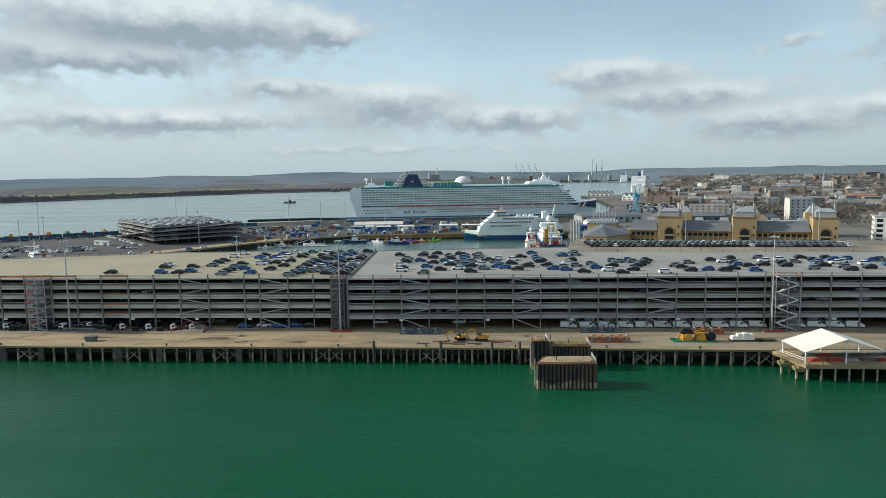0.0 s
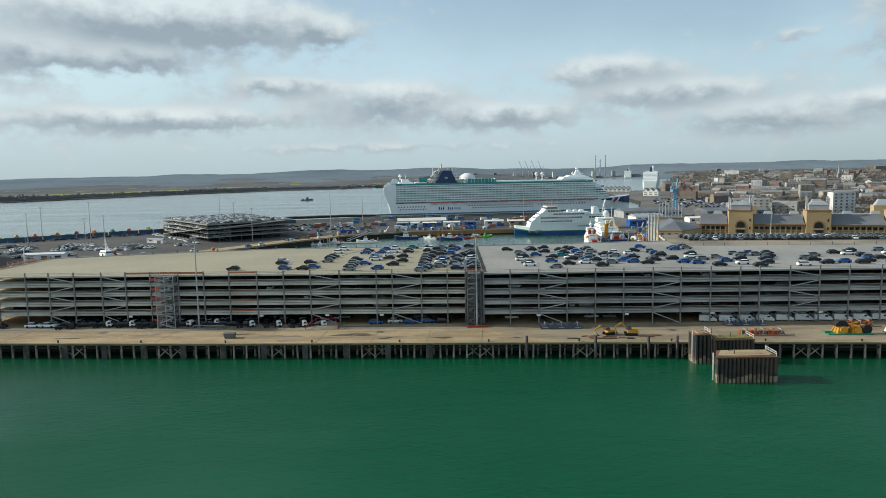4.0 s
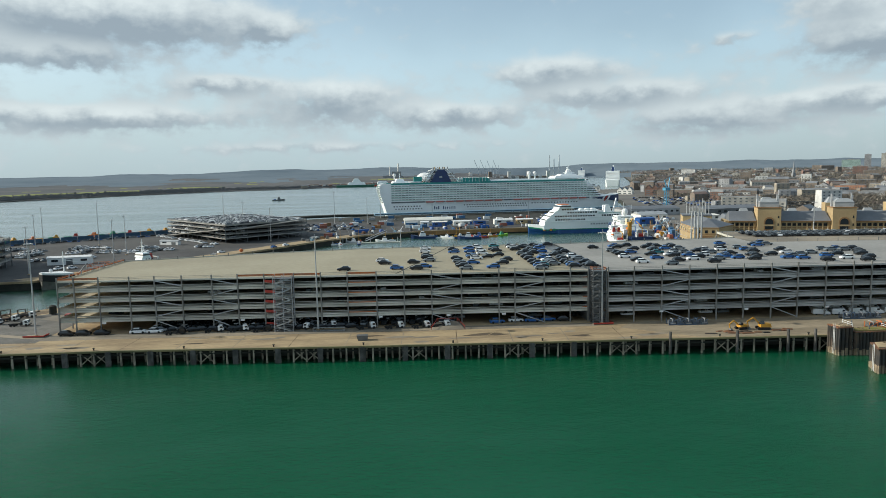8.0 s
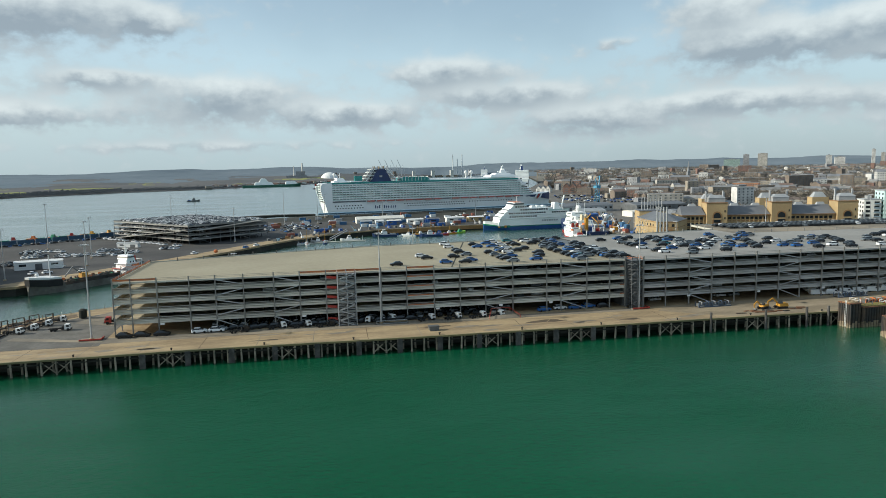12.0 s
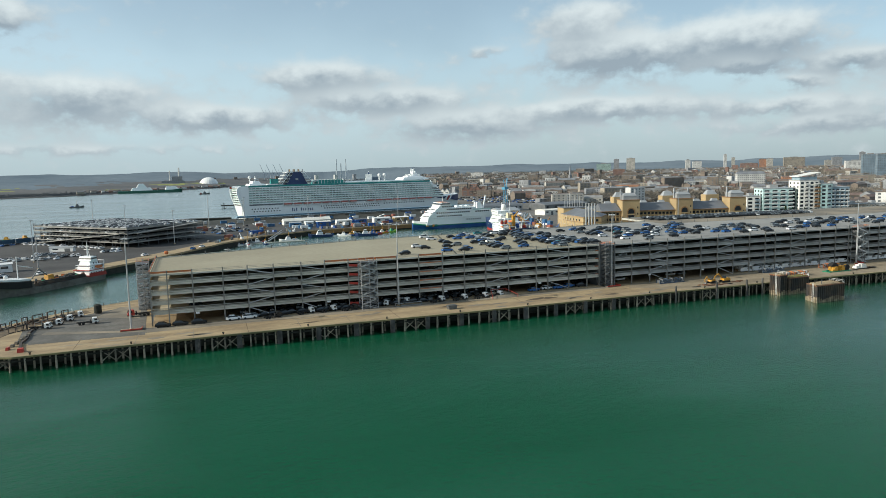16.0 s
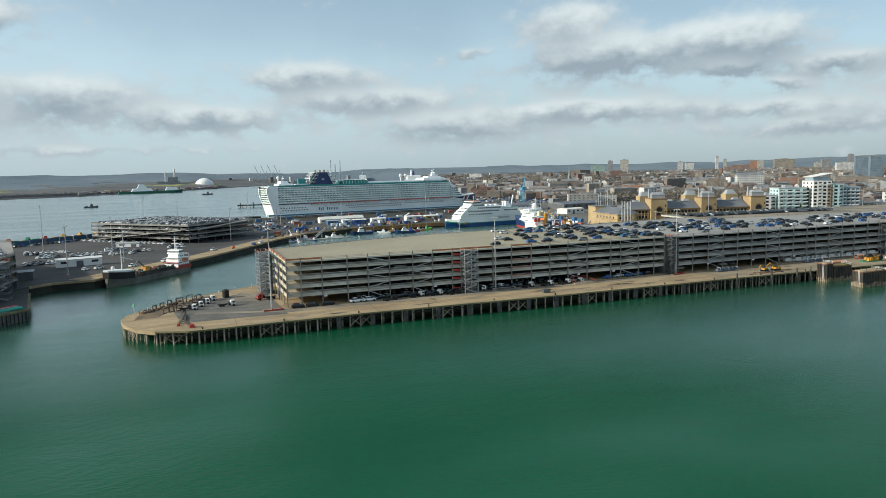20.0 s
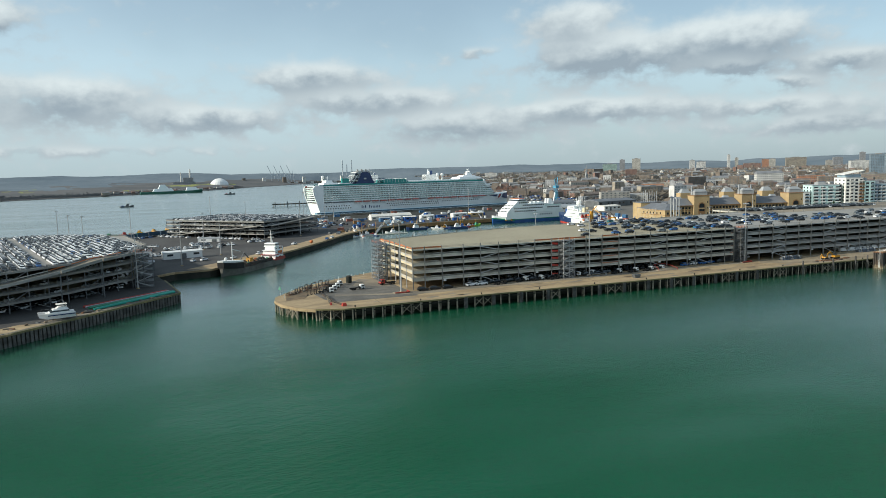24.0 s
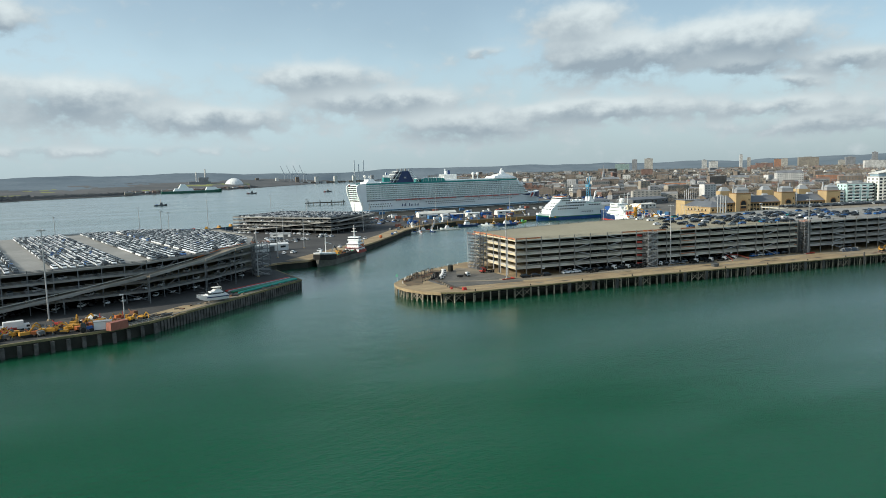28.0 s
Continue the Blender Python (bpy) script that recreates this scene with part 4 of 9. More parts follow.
for xa, xb, ya, yb, share in ((-46, -29, 216, 281, 0.5), (-70, -53, 236, 281, 0.16), (-12, 52, 226, 268, 0.22), (52, 150, 218, 242, 0.14)):
    y = ya
    while y < yb:
        x = xa
        while x < xb:
            if random.random() < share and all(abs(p - x) > 4.7 or abs(q - y) > 2.5 for p, q in taken):
                c = random.choice(("black", "black", "blue", "grey", "white", "blue", "black", "grey"))
                put_car(c, x, y, ROOF_Z, random.choice((0, 180)) - 2 + random.uniform(-3, 3), f"{c} car parked on the car park roof", 1.0, "cars on the car park roof")
                taken.append((x, y))
            x += 5.3
        y += 2.9
rear_rows = []
for x in range(152, 330, 6):
    for y in (210, 213.2, 219, 224, 227.2, 233, 238):
        if random.random() < 0.55:
            rear_rows.append((x + random.uniform(-1, 1), y - (x - 150) * 0.05 + random.uniform(-0.8, 0.8), ROOF_Z, random.choice((0, 180)), random.choice((2, 2, 0, 3, 4, 2))))
for k in range(42):
    c = random.choice(("white", "grey", "black", "black", "grey"))
    for d in (0, 6.2, 12.0):
        rear_rows.append((64 + k * 2.5, 292.5 - k * 0.27 + d, ROOF_Z + 0.04, 84 + random.uniform(-3, 3), random.choice((2, 2, 3, 2, 0, 2, 3))))
plain_cars("rear_row_cars", rear_rows, "close rows of cars at the back and far end of the roof")

# ---- vehicles at ground level ----
for row, n in ((0, 16), (1, 15)):
    for k in range(n):
        x = 40.5 + 5.7 * k + 2.6 * row
        if not 100 < x < 107:
            tagged(copy_thing(VAN, pose(x, fy(x) + 1.7 + 5.4 * row + random.uniform(-0.3, 0.3), G + 0.02, 0, 0, -14 + random.uniform(-4, 4))), "white panel van in a row under the deck", group="vans under the car park")
for x, y, a in ((-158, 210.6, 12), (-147, 212.2, 10), (-139.5, 211.8, 12), (-136.4, 214.0, 10), (-101, 209.4, 15), (-92.5, 208.8, 14), (-84.5, 208.4, 12), (-78.5, 208.2, 12), (-132.5, 210.6, 12), (-113, 212.5, 14), (-117.5, 211.6, 170)):
    tagged(copy_thing(LORRY if x > -112 or int(x) % 2 else DARK_LORRY, pose(x, y, G + 0.04, 0, 0, a) @ Matrix.Scale(0.82, 4)), group="chassis lorries beside the car park")
quay_cars = random.Random(21)
for k in range(20):
    x = -163 + 3.0 * k + quay_cars.uniform(-0.4, 0.4)
    c = quay_cars.choice(("black", "black", "grey", "black", "white", "grey"))
    put_car(c, x, fy(x) - 0.4 + quay_cars.uniform(-0.5, 1.0), G + 0.04, 15 + quay_cars.uniform(-6, 6), f"{c} estate car close-parked under the car park edge", 1.0, "cars under the car park edge")
stack = thing("barrier_stack", "low stack of galvanised barriers beside the stair tower", "barriers", (-117, 208.0, G + 0.02), -2)
for k in range(9):
    part("barrier", Shape().beam((0, 0.12 * k, 0.1), (9.5, 0.12 * k, 0.1), 0.06).beam((0, 0.12 * k, 1.0), (9.5, 0.12 * k, 1.0), 0.06).beam((0, 0.12 * k, 0.1), (0, 0.12 * k, 1.0), 0.06).beam((9.5, 0.12 * k, 0.1), (9.5, 0.12 * k, 1.0), 0.06), ZINC, stack)
for x, y, c in ((-191, 213.6, "black"), (-186, 213.5, "black"), (-180.5, 213.3, "black"), (-170, 213.6, "white"), (-165, 213.5, "white"), (-61, 211.4, "blue"), (-50, 211.5, "blue"), (-45, 212.2, "blue"), (-40, 211.4, "black"), (-55, 212.4, "white"), (-117, 217.5, "black"), (-90.5, 217, "grey"), (-84, 216, "black")):
    put_car(c, x, y, G + 0.04, random.uniform(-8, 8), f"{c} pickup-sized car parked at the foot of the car park", 1.08, "cars at the quay")
for x, y, a in ((-223.5, 233.5, -8), (-221, 238.5, -4), (-218.5, 244, 6), (-213, 229.8, 5), (-226, 229, -12)):
    tagged(copy_thing(LORRY, pose(x, y, G + 0.04, 0, 0, a) @ Matrix.Scale(0.85, 4)), group="lorries on the pier head")
copy_thing(RED_LORRY, pose(-198.5, 236, G + 0.04, 0, 0, 188))
inside = []
for k in range(62):
    x = -166 + (k % 31) * 3.05 + random.uniform(-0.4, 0.4)
    inside.append((x, fy(x) + 2.6 + 5.6 * (k // 31), G + 0.05, 80 + random.uniform(-6, 6), random.choice((2, 2, 3, 2, 0))))
for x in range(-180, 330, 6):
    for k, z in enumerate([G] + LEVELS[:4]):
        for d in (9, 24):
            if random.random() < (0.32 if k else 0.5) and not -34 < x < -24:
                inside.append((x + random.uniform(-1, 1), fy(x) + d, z + 0.03, random.choice((0, 90, 180)), random.choice((0, 2, 3, 2))))
plain_cars("cars_inside_car_park", inside, "scattered cars stored on the shaded decks")

# ---- dolphins and the canopied jetty ----
def sheet_box(name, label, x0, x1, y0, y1, z1, top, skew=0.0):
    t = thing(name, label, "mooring dolphin")
    dice = random.Random(int(x0 * 10))
    part("core", Shape().prism([(x0 + 0.55, y0 + 0.55), (x1 - 0.55, y0 + 0.55), (x1 - 0.55, y1 - 0.55), (x0 + skew + 0.55, y1 - 0.55)], -3, z1 - 0.1), SHEET, t)
    pile = Shape().prism([(-0.44, 0.3), (-0.42, 0.0), (-0.2, -0.42), (0.2, -0.42), (0.42, 0.0), (0.44, 0.3)], -3, z1 - 0.1).mesh("steel_sheet")
    feet = [Shape().prism([(-0.4, 0.0), (-0.23, -0.46), (0.23, -0.46), (0.4, 0.0)], -1, h).mesh("barnacle_band") for h in (1.0, 1.4, 1.7, 2.0)]
    n = round((x1 - x0) / 0.95)
    for k in range(n):
        x = x0 + (k + 0.5) * (x1 - x0) / n
        part("steel_sheet", pile, SHEET, t, at=(x, y0 + 0.25, 0))
        part("barnacle_band", dice.choice(feet), PALE, t, "pale barnacle-crusted foot", at=(x, y0 + 0.25, 0))
    m = round((y1 - y0) / 0.95)
    for k in range(m):
        y = y0 + (k + 0.5) * (y1 - y0) / m
        for x, a in ((x0 + 0.25 + skew * (y - y0) / (y1 - y0), -90 - math.degrees(math.atan2(skew, y1 - y0))), (x1 - 0.25, 90)):
            part("steel_sheet", pile, SHEET, t, at=pose(x, y, 0, 0, 0, a))
            part("barnacle_band", dice.choice(feet), PALE, t, at=pose(x, y, 0, 0, 0, a))
    rim = [(x0 - 0.1, y0 - 0.1), (x1 + 0.1, y0 - 0.05), (x1 + 0.05, y1 + 0.1), (x0 + skew - 0.1, y1 + 0.05)]
    part("cap", Shape().prism(rim, z1 - 0.25, z1 + 0.05), RUST, t, "rusty steel capping")
    fill = [(x0 + 0.5 + dice.uniform(0, 0.5), y0 + 0.9), ((x0 + x1) / 2, y0 + 0.5), (x1 - 0.6, y0 + 0.8), (x1 - 0.5, y1 - 0.6), ((x0 + x1) / 2 + 1, y1 - 0.4), (x0 + skew + 0.7, y1 - 0.7)]
    part("fill", Shape().prism(fill, z1, z1 + 0.28), top, t, "rubble-filled uneven top")
    for k in range(14):
        part("stone", Shape().ball((dice.uniform(x0 + skew + 1, x1 - 1), dice.uniform(y0 + 0.9, y1 - 0.9), z1 + 0.25), dice.uniform(0.12, 0.4), 6, 3, 0.6), PALE if k % 3 else DIRT, t)
    part("ladder", Shape().beam((x0 - 0.25, y0 + 1.0, 0.3), (x0 - 0.25, y0 + 1.0, z1 + 0.9), 0.09).beam((x0 - 0.25, y0 + 1.5, 0.3), (x0 - 0.25, y0 + 1.5, z1 + 0.9), 0.09), WHITE, t, "white access ladder")
    for v in (y0 + 0.2, (y0 + y1) / 2, y1 - 0.2):
        part("rail_post", Shape().beam((x1 - 0.2, v, z1), (x1 - 0.2, v, z1 + 1.1), 0.08), WHITE, t)
    for h in (0.6, 1.1):
        part("hand_rail", Shape().beam((x1 - 0.2, y0 + 0.2, z1 + h), (x1 - 0.2, y1 - 0.2, z1 + h), 0.08), WHITE, t)
    part("bollard", Shape().cyl((x0 + 5, y0 + 2, z1), (x0 + 5, y0 + 2, z1 + 1.4), 0.16, n=7), STEEL_D, t)
    return t


sheet_box("mooring_dolphin", "square sheet-piled mooring dolphin with rusty corrugated sides", 25.0, 39.4, 160.4, 166.6, 6.1, TAN, 2.4)
sheet_box("mooring_dolphin", "low sheet-piled breasting block with grass on top", 30.6, 41.0, 176.6, 181.4, 6.3, GRASS)
sheet_box("mooring_dolphin", "tall narrow timber-faced breasting dolphin at the quay", 25.8, 30.0, 177.0, 181.6, 7.6, TAN)

jetty = thing("jetty", "concrete jetty on piles with a white fabric canopy", "jetty")
part("deck", Shape().prism([(89, 180), (91.2, 164.5), (170, 160.5), (170, 176)], 3.2, 4.1), TAN, jetty)
for k in range(24):
    part("pile", pile_mesh, TIMBER, jetty, at=(92 + 3.3 * k, 165.3 - 0.165 * k, -0.6))
for k in range(20):
    part("kerb_post", Shape().box(-0.12, 0.12, -0.12, 0.12, 4.1, 4.9), TAN, jetty, at=(92 + 3.4 * k, 165.0 - 0.17 * k, 0))
for x, y in ((89.4, 172.5), (91.0, 168.0)):
    part("landing_stage", Shape().prism([(x - 1.4, y - 1.6), (x + 2.0, y - 1.9), (x + 2.4, y + 1.6), (x - 0.6, y + 2.0)], 1.9, 2.7).prism([(x - 0.4, y - 1.2), (x + 2.0, y - 1.5), (x + 2.4, y + 1.2), (x, y + 1.5)], 2.7, 3.3), MOSSY, jetty)
    for dx, dy in ((-0.8, -1.0), (0.2, 1.2), (1.2, -1.2)):
        part("stage_pile", Shape().cyl((x + dx, y + dy, -2), (x + dx, y + dy, 1.9), 0.26, n=6), PALE, jetty)
part("gangway", Shape().beam((88.6, 175.6, 3.9), (91.2, 166.6, 3.9), 0.9, 0.3), MOSSY, jetty, "worn timber gangway")
part("hand_rail", Shape().beam((90.2, 176, 5.1), (92.2, 166.4, 5.1), 0.1).beam((90.2, 176, 4.6), (92.2, 166.4, 4.6), 0.1), WHITE, jetty)
canopy = thing("canopy", "white gabled fabric canopy on steel posts over the jetty", "canopy")
for x0, x1 in ((91.4, 111.2),):
    xm = (x0 + x1) / 2
    yn, yf = 165.4 - (x0 - 91) * 0.05, 177.3
    part("roof_sheet", Shape().hexa([(x0 - 0.3, yn - 0.4, 7.1), (x0 - 0.3, yf, 7.1), (xm, yf, 10.2), (xm, yn - 0.4, 10.2)], [(x0 - 0.3, yn - 0.4, 7.2), (x0 - 0.3, yf, 7.2), (xm, yf, 10.3), (xm, yn - 0.4, 10.3)]), CANVAS, canopy)
    part("roof_sheet", Shape().hexa([(xm, yn - 0.4, 10.2), (xm, yf, 10.2), (x1, yf, 7.1), (x1, yn - 0.4, 7.1)], [(xm, yn - 0.4, 10.3), (xm, yf, 10.3), (x1, yf, 7.2), (x1, yn - 0.4, 7.2)]), CANVAS, canopy)
    for x, h in ((x0, 7.1), (xm, 10.2), (x1, 7.1)):
        for y in (yn, yf - 0.3):
            part("post", Shape().cyl((x, y, 4.1), (x, y, h), 0.16, n=6), WHITE, canopy)
    part("tie_beam", Shape().beam((x0, yn, 7.1), (x1, yn, 7.1), 0.15).beam((x0, yf, 7.1), (x1, yf, 7.1), 0.15), WHITE, canopy)
for k in range(16):
    x = 94 + (k % 8) * 4.2
    y = 167.5 + (k // 8) * 5
    tagged(part("steel_bundle", Shape().box(x, x + 3.6, y, y + 0.9, 4.1, 4.5).box(x + 0.1, x + 3.5, y + 1.1, y + 1.9, 4.1, 4.4).box(x + 0.4, x + 3.2, y + 0.1, y + 0.8, 4.5, 4.8), random.choice((RED, STEEL_D, SHEET, STEEL))), "bundle of rusty steel sections laid on the jetty", "steel stack", "steel stacks under the canopy")

# ---- lamp masts ----

def lamp_mast(x, y, h, z=G, label="tall grey floodlight mast with a ring of lamps", base=False):
    t = thing("lamp_mast", label, "lamp mast", (x, y, z), group="floodlight masts")
    part("pole", Shape().cyl((0, 0, 0), (0, 0, h), 0.30, 0.14, 8), ZINC, t)
    head = part("head_frame", Shape().cyl((0, 0, h - 0.35), (0, 0, h - 0.15), 0.9, n=8).cyl((0, 0, h), (0, 0, h + 0.8), 0.04, n=5), STEEL, t)
    n = 6 if y < 300 else 3
    for k in range(n):
        a = k * 2 * math.pi / n
        part("floodlight", Shape().box(-0.28, 0.28, -0.2, 0.2, -0.2, 0.12), ZINC, head, at=pose(1.1 * math.cos(a), 1.1 * math.sin(a), h - 0.25, 0, 18, math.degrees(a)))
    part("base", Shape().cyl((0, 0, 0), (0, 0, 0.5), 0.8, 0.6, 8), TAN, t)
    return t


for x, y, h in ((-115.5, 209.2, 28.5), (-29.7, 205.8, 28), (-200, 213.8, 28.2), (99.2, 200.6, 28.4), (-373, 217, 31), (-257.6, 433, 24), (-182, 497, 23.5), (-250.5, 397, 24),
                (-302, 500, 30), (-274.4, 354, 24), (-330, 470, 24), (-215, 560, 26), (-120, 640, 24), (-60, 640, 26), (30, 640, 28), (-150, 640, 30), (-335, 440, 26),
                (-400, 470, 24), (-350, 520, 26), (180, 330, 28), (250, 320, 26), (120, 340, 28), (-295, 283, 24), (-240, 600, 30), (-110, 720, 24), (40, 300, 20), (-90, 297, 22), (-165, 283, 16)):
    lamp_mast(x, y, h)
for x, y in ((-200, 213.8), (-29.7, 205.8), (99.2, 200.6)):
    tagged(part("mast_island", Shape().prism([(x - 3, y - 1.6), (x + 3, y - 1.6), (x + 3, y + 1.6), (x - 3, y + 1.6)], G + 0.05, G + 0.22), APRON), "concrete island with a red kerb round a lamp mast", "traffic island")
    tagged(part("kerb_rail", Shape().beam((x - 3, y - 1.7, G + 0.42), (x + 3, y - 1.7, G + 0.42), 0.2, 0.4).beam((x + 3, y - 1.7, G + 0.42), (x + 3, y + 1.7, G + 0.42), 0.2, 0.4), RED), "red plastic barrier at a lamp mast", "barrier")

# ---- things on the quay ----
def pallet_rack(x, y, n, mat, label, turn=-2):
    t = thing("steel_rack", label, "steel rack", (x, y, G + 0.02), turn)
    for k in range(n):
        part("frame", Shape().beam((k * 2.4, 0, 0.15), (k * 2.4 + 2.2, 0, 0.15), 0.25).beam((k * 2.4, 2.2, 0.15), (k * 2.4 + 2.2, 2.2, 0.15), 0.25).beam((k * 2.4, 0, 0), (k * 2.4, 0, 1.7), 0.18).beam((k * 2.4, 2.2, 0), (k * 2.4, 2.2, 1.7), 0.18).beam((k * 2.4, 0, 1.6), (k * 2.4 + 2.2, 2.2, 1.6), 0.18).beam((k * 2.4, 0, 0.2), (k * 2.4 + 2.2, 0, 1.6), 0.16), mat, t)
        part("load", Shape().box(k * 2.4 + 0.1, k * 2.4 + 2.2, 0.2, 2.0, 0.3, 0.8).box(k * 2.4 + 0.2, k * 2.4 + 2.0, 0.5, 1.8, 0.8, 1.3), STEEL_D, t)
        part("cross_bar", Shape().beam((k * 2.4 + 1.1, 0, 0.9), (k * 2.4 + 1.1, 0, 1.9), 0.2).beam((k * 2.4 + 1.1, 0, 1.8), (k * 2.4 + 1.1, 2.2, 1.8), 0.2).beam((k * 2.4 + 0.4, -0.1, 0.5), (k * 2.4 + 1.9, -0.1, 0.5), 0.2), mat if k % 2 else STEEL, t)
    return t


RACK_BLUE = material("faded_blue_steel", (0.06, 0.10, 0.17), 0.6, second=(0.10, 0.13, 0.16), grain=0.35, scale=0.8, fine=5)
pallet_rack(-11, 200.4, 5, RACK_BLUE, "row of blue steel stillages on the quay")
pallet_rack(43.1, 200.6, 5, RACK_BLUE, "row of blue steel trestles on the quay")
pallet_rack(42.7, 188.4, 5, ORANGE, "row of orange machine frames on the quay")
pallet_rack(74.5, 197.4, 4, ORANGE, "short row of orange frames on the quay")


def excavator(x, y, turn, label, s=1.0, reach=1.0):
    t = thing("excavator", label, "excavator", (x, y, G + 0.02), turn, group="yellow machines")
    for v in (-1.1, 1.1):
        part("track", Shape().side([(-1.9 * s, 0.1), (-2.2 * s, 0.45), (-1.9 * s, 0.85), (1.9 * s, 0.85), (2.2 * s, 0.45), (1.9 * s, 0.1)], (v - 0.3) * s, (v + 0.3) * s), BLACK, t)
    upper = part("upper_body", Shape().taper(-2.4 * s, 1.2 * s, -1.3 * s, 1.3 * s, 0.95 * s, 2.1 * s, 0.2, 0.1, 0.1), YELLOW, t)
    part("cab", Shape().taper(-0.1 * s, 1.5 * s, 0.2 * s, 1.25 * s, 2.1 * s, 3.1 * s, 0.1, 0.35, 0.1), DARKGLASS, upper)
    boom = part("boom", Shape().beam((1.0 * s, -0.3, 1.9 * s), (3.6 * s * reach, -0.3, 4.0 * s), 0.45 * s).beam((3.6 * s * reach, -0.3, 4.0 * s), (6.0 * s * reach, -0.3, 2.6 * s), 0.4 * s), YELLOW, t)
    part("stick", Shape().beam((6.0 * s * reach, -0.3, 2.7 * s), (5.4 * s * reach, -0.3, 0.9 * s), 0.3 * s), YELLOW, boom)
    part("bucket", Shape().taper(4.7 * s * reach, 5.7 * s * reach, -0.8, 0.3, 0.0, 0.9 * s, 0.2, 0.1, 0.1), STEEL_D, boom)
    return t


excavator(13, 191.5, 172, "yellow excavator standing by the quay edge", 0.85, 0.85)
excavator(7, 192.5, -160, "yellow excavator arm lying folded on the quay", 0.7)
crane_base = thing("dredge_winch", "yellow and black winch machine on a green skid", "winch", (67.3, 188.3, G + 0.02), -2)
part("skid", Shape().box(-1, 11, -0.5, 3.2, 0, 0.4).box(-1.6, 0, 0.4, 0.7, 0.4, 1.0), GREEN, crane_base)
for k in range(2):
    part("engine_hood", Shape().taper(1.6 + 3.8 * k, 4.6 + 3.8 * k, 0, 2.6, 0.4, 2.3, 0.5, 0.6, 0.2), YELLOW, crane_base)
    part("drum", Shape().cyl((3.2 + 3.8 * k, -0.3, 1.3), (3.2 + 3.8 * k, 2.9, 1.3), 1.0, n=10), YELLOW, crane_base)
part("canopy", Shape().loft([[(x, 0.1, 2.3), (x, 2.5, 2.3), (x, 2.3, h), (x, 0.3, h)] for x, h in ((1.2, 2.8), (2.0, 3.7), (3.8, 3.8), (4.8, 2.6))]), BLACK, crane_base, "black rounded canopy")
part("hose_reel", Shape().cyl((9.6, -0.1, 1.5), (9.6, 2.4, 1.5), 1.25, n=12), BLACK, crane_base, "black hose reel")
part("frame", Shape().beam((5.2, -0.2, 2.3), (8.6, -0.2, 2.9), 0.25).beam((5.2, 2.7, 2.3), (8.6, 2.7, 2.9), 0.25).beam((0.4, 1.3, 0.6), (1.6, 1.3, 2.4), 0.3), YELLOW, crane_base)
bag = thing("wrapped_load", "white shrink-wrapped load on a low trailer", "load", (82.6, 188.0, G + 0.02), -2)
for k, (u, h) in enumerate(((0, 1.5), (1.5, 2.1), (3.0, 2.3), (4.6, 2.0))):
    part("wrap", Shape().taper(u, u + 1.6, 0 + 0.1 * (k % 2), 2.2, 0.5, h, 0.25, 0.2, 0.3), CANVAS, bag)
part("trailer_bed", Shape().box(-0.5, 12, 0.1, 2.1, 0.35, 0.5), SHEET, bag)
for k in range(3):
    part("wheel", big_wheel, BLACK, bag, at=(1 + 3.4 * k, 0.3, -0.1))
skip = thing("skip", "grey steel skip standing on the quay", "skip", (-101.5, 195.5, G + 0.02), 4)
part("body", Shape().taper(-1.3, 1.3, -0.9, 0.9, 0, 1.4, -0.4, -0.2, -0.1), STEEL_D, skip)
ramp = thing("ramp", "concrete loading ramp with red side rails", "ramp", (-76.5, 207.6, G), -2.4)
part("slab", Shape().hexa([(-5, -3, 0.02), (5, -3, 0.02), (5, 3, 0.02), (-5, 3, 0.02)], [(-5, -3, 0.06), (5, -3, 0.06), (3, 3, 1.2), (-3, 3, 1.2)]), APRON, ramp)
part("side_rail", Shape().beam((-5, -3, 0.9), (-3, 3, 2.2), 0.14).beam((-3, 3, 2.2), (3, 3, 2.2), 0.14).beam((3, 3, 2.2), (5, -3, 0.9), 0.14), RED, ramp)
for v in (-1, 1):
    part("rail_post", Shape().beam((v * 5, -3, 0), (v * 5, -3, 0.9), 0.14).beam((v * 3, 3, 0), (v * 3, 3, 2.2), 0.14), RED, ramp)
for k in range(9):
    a = random.uniform(0, 180)
    x, y = -233 + k * 1.6 + random.uniform(-1, 1), 226 + k * 1.6 + random.uniform(-1.5, 1.5)
    s = thing("rusty_frame", "rusty steel portal frame standing on the pier head", "scrap frame", (x, y, G + 0.03), 40 + random.uniform(-15, 15), group="rusty frames")
    part("portal", Shape().beam((-1, 0, 0), (-1, 0, 1.8), 0.16).beam((1, 0, 0), (1, 0, 1.8), 0.16).beam((-1, 0, 1.8), (1, 0, 1.8), 0.16).beam((-1, 0, 0.1), (1, 0.8, 0.1), 0.2), random.choice((SHEET, STEEL_D, BLACK)), s)
for k in range(6):
    tagged(part("concrete_block", Shape().taper(-0.8, 0.8, -0.4, 0.4, 0, 0.8, 0.1, 0.1, 0.1), APRON if k else RED, at=pose(-230.5 + 0.5 * k, 203 + 3.4 * k, G + 0.03, 0, 0, 80)), "pale concrete barrier block on the pier head", "barrier block", "blocks across the pier head")
edge_fence = thing("fence", "short pale posts along the pier head edge", "fence")
edge_line = [(-243, 226), (-238, 237), (-227.5, 249.5), (-213, 260), (-197, 269)]
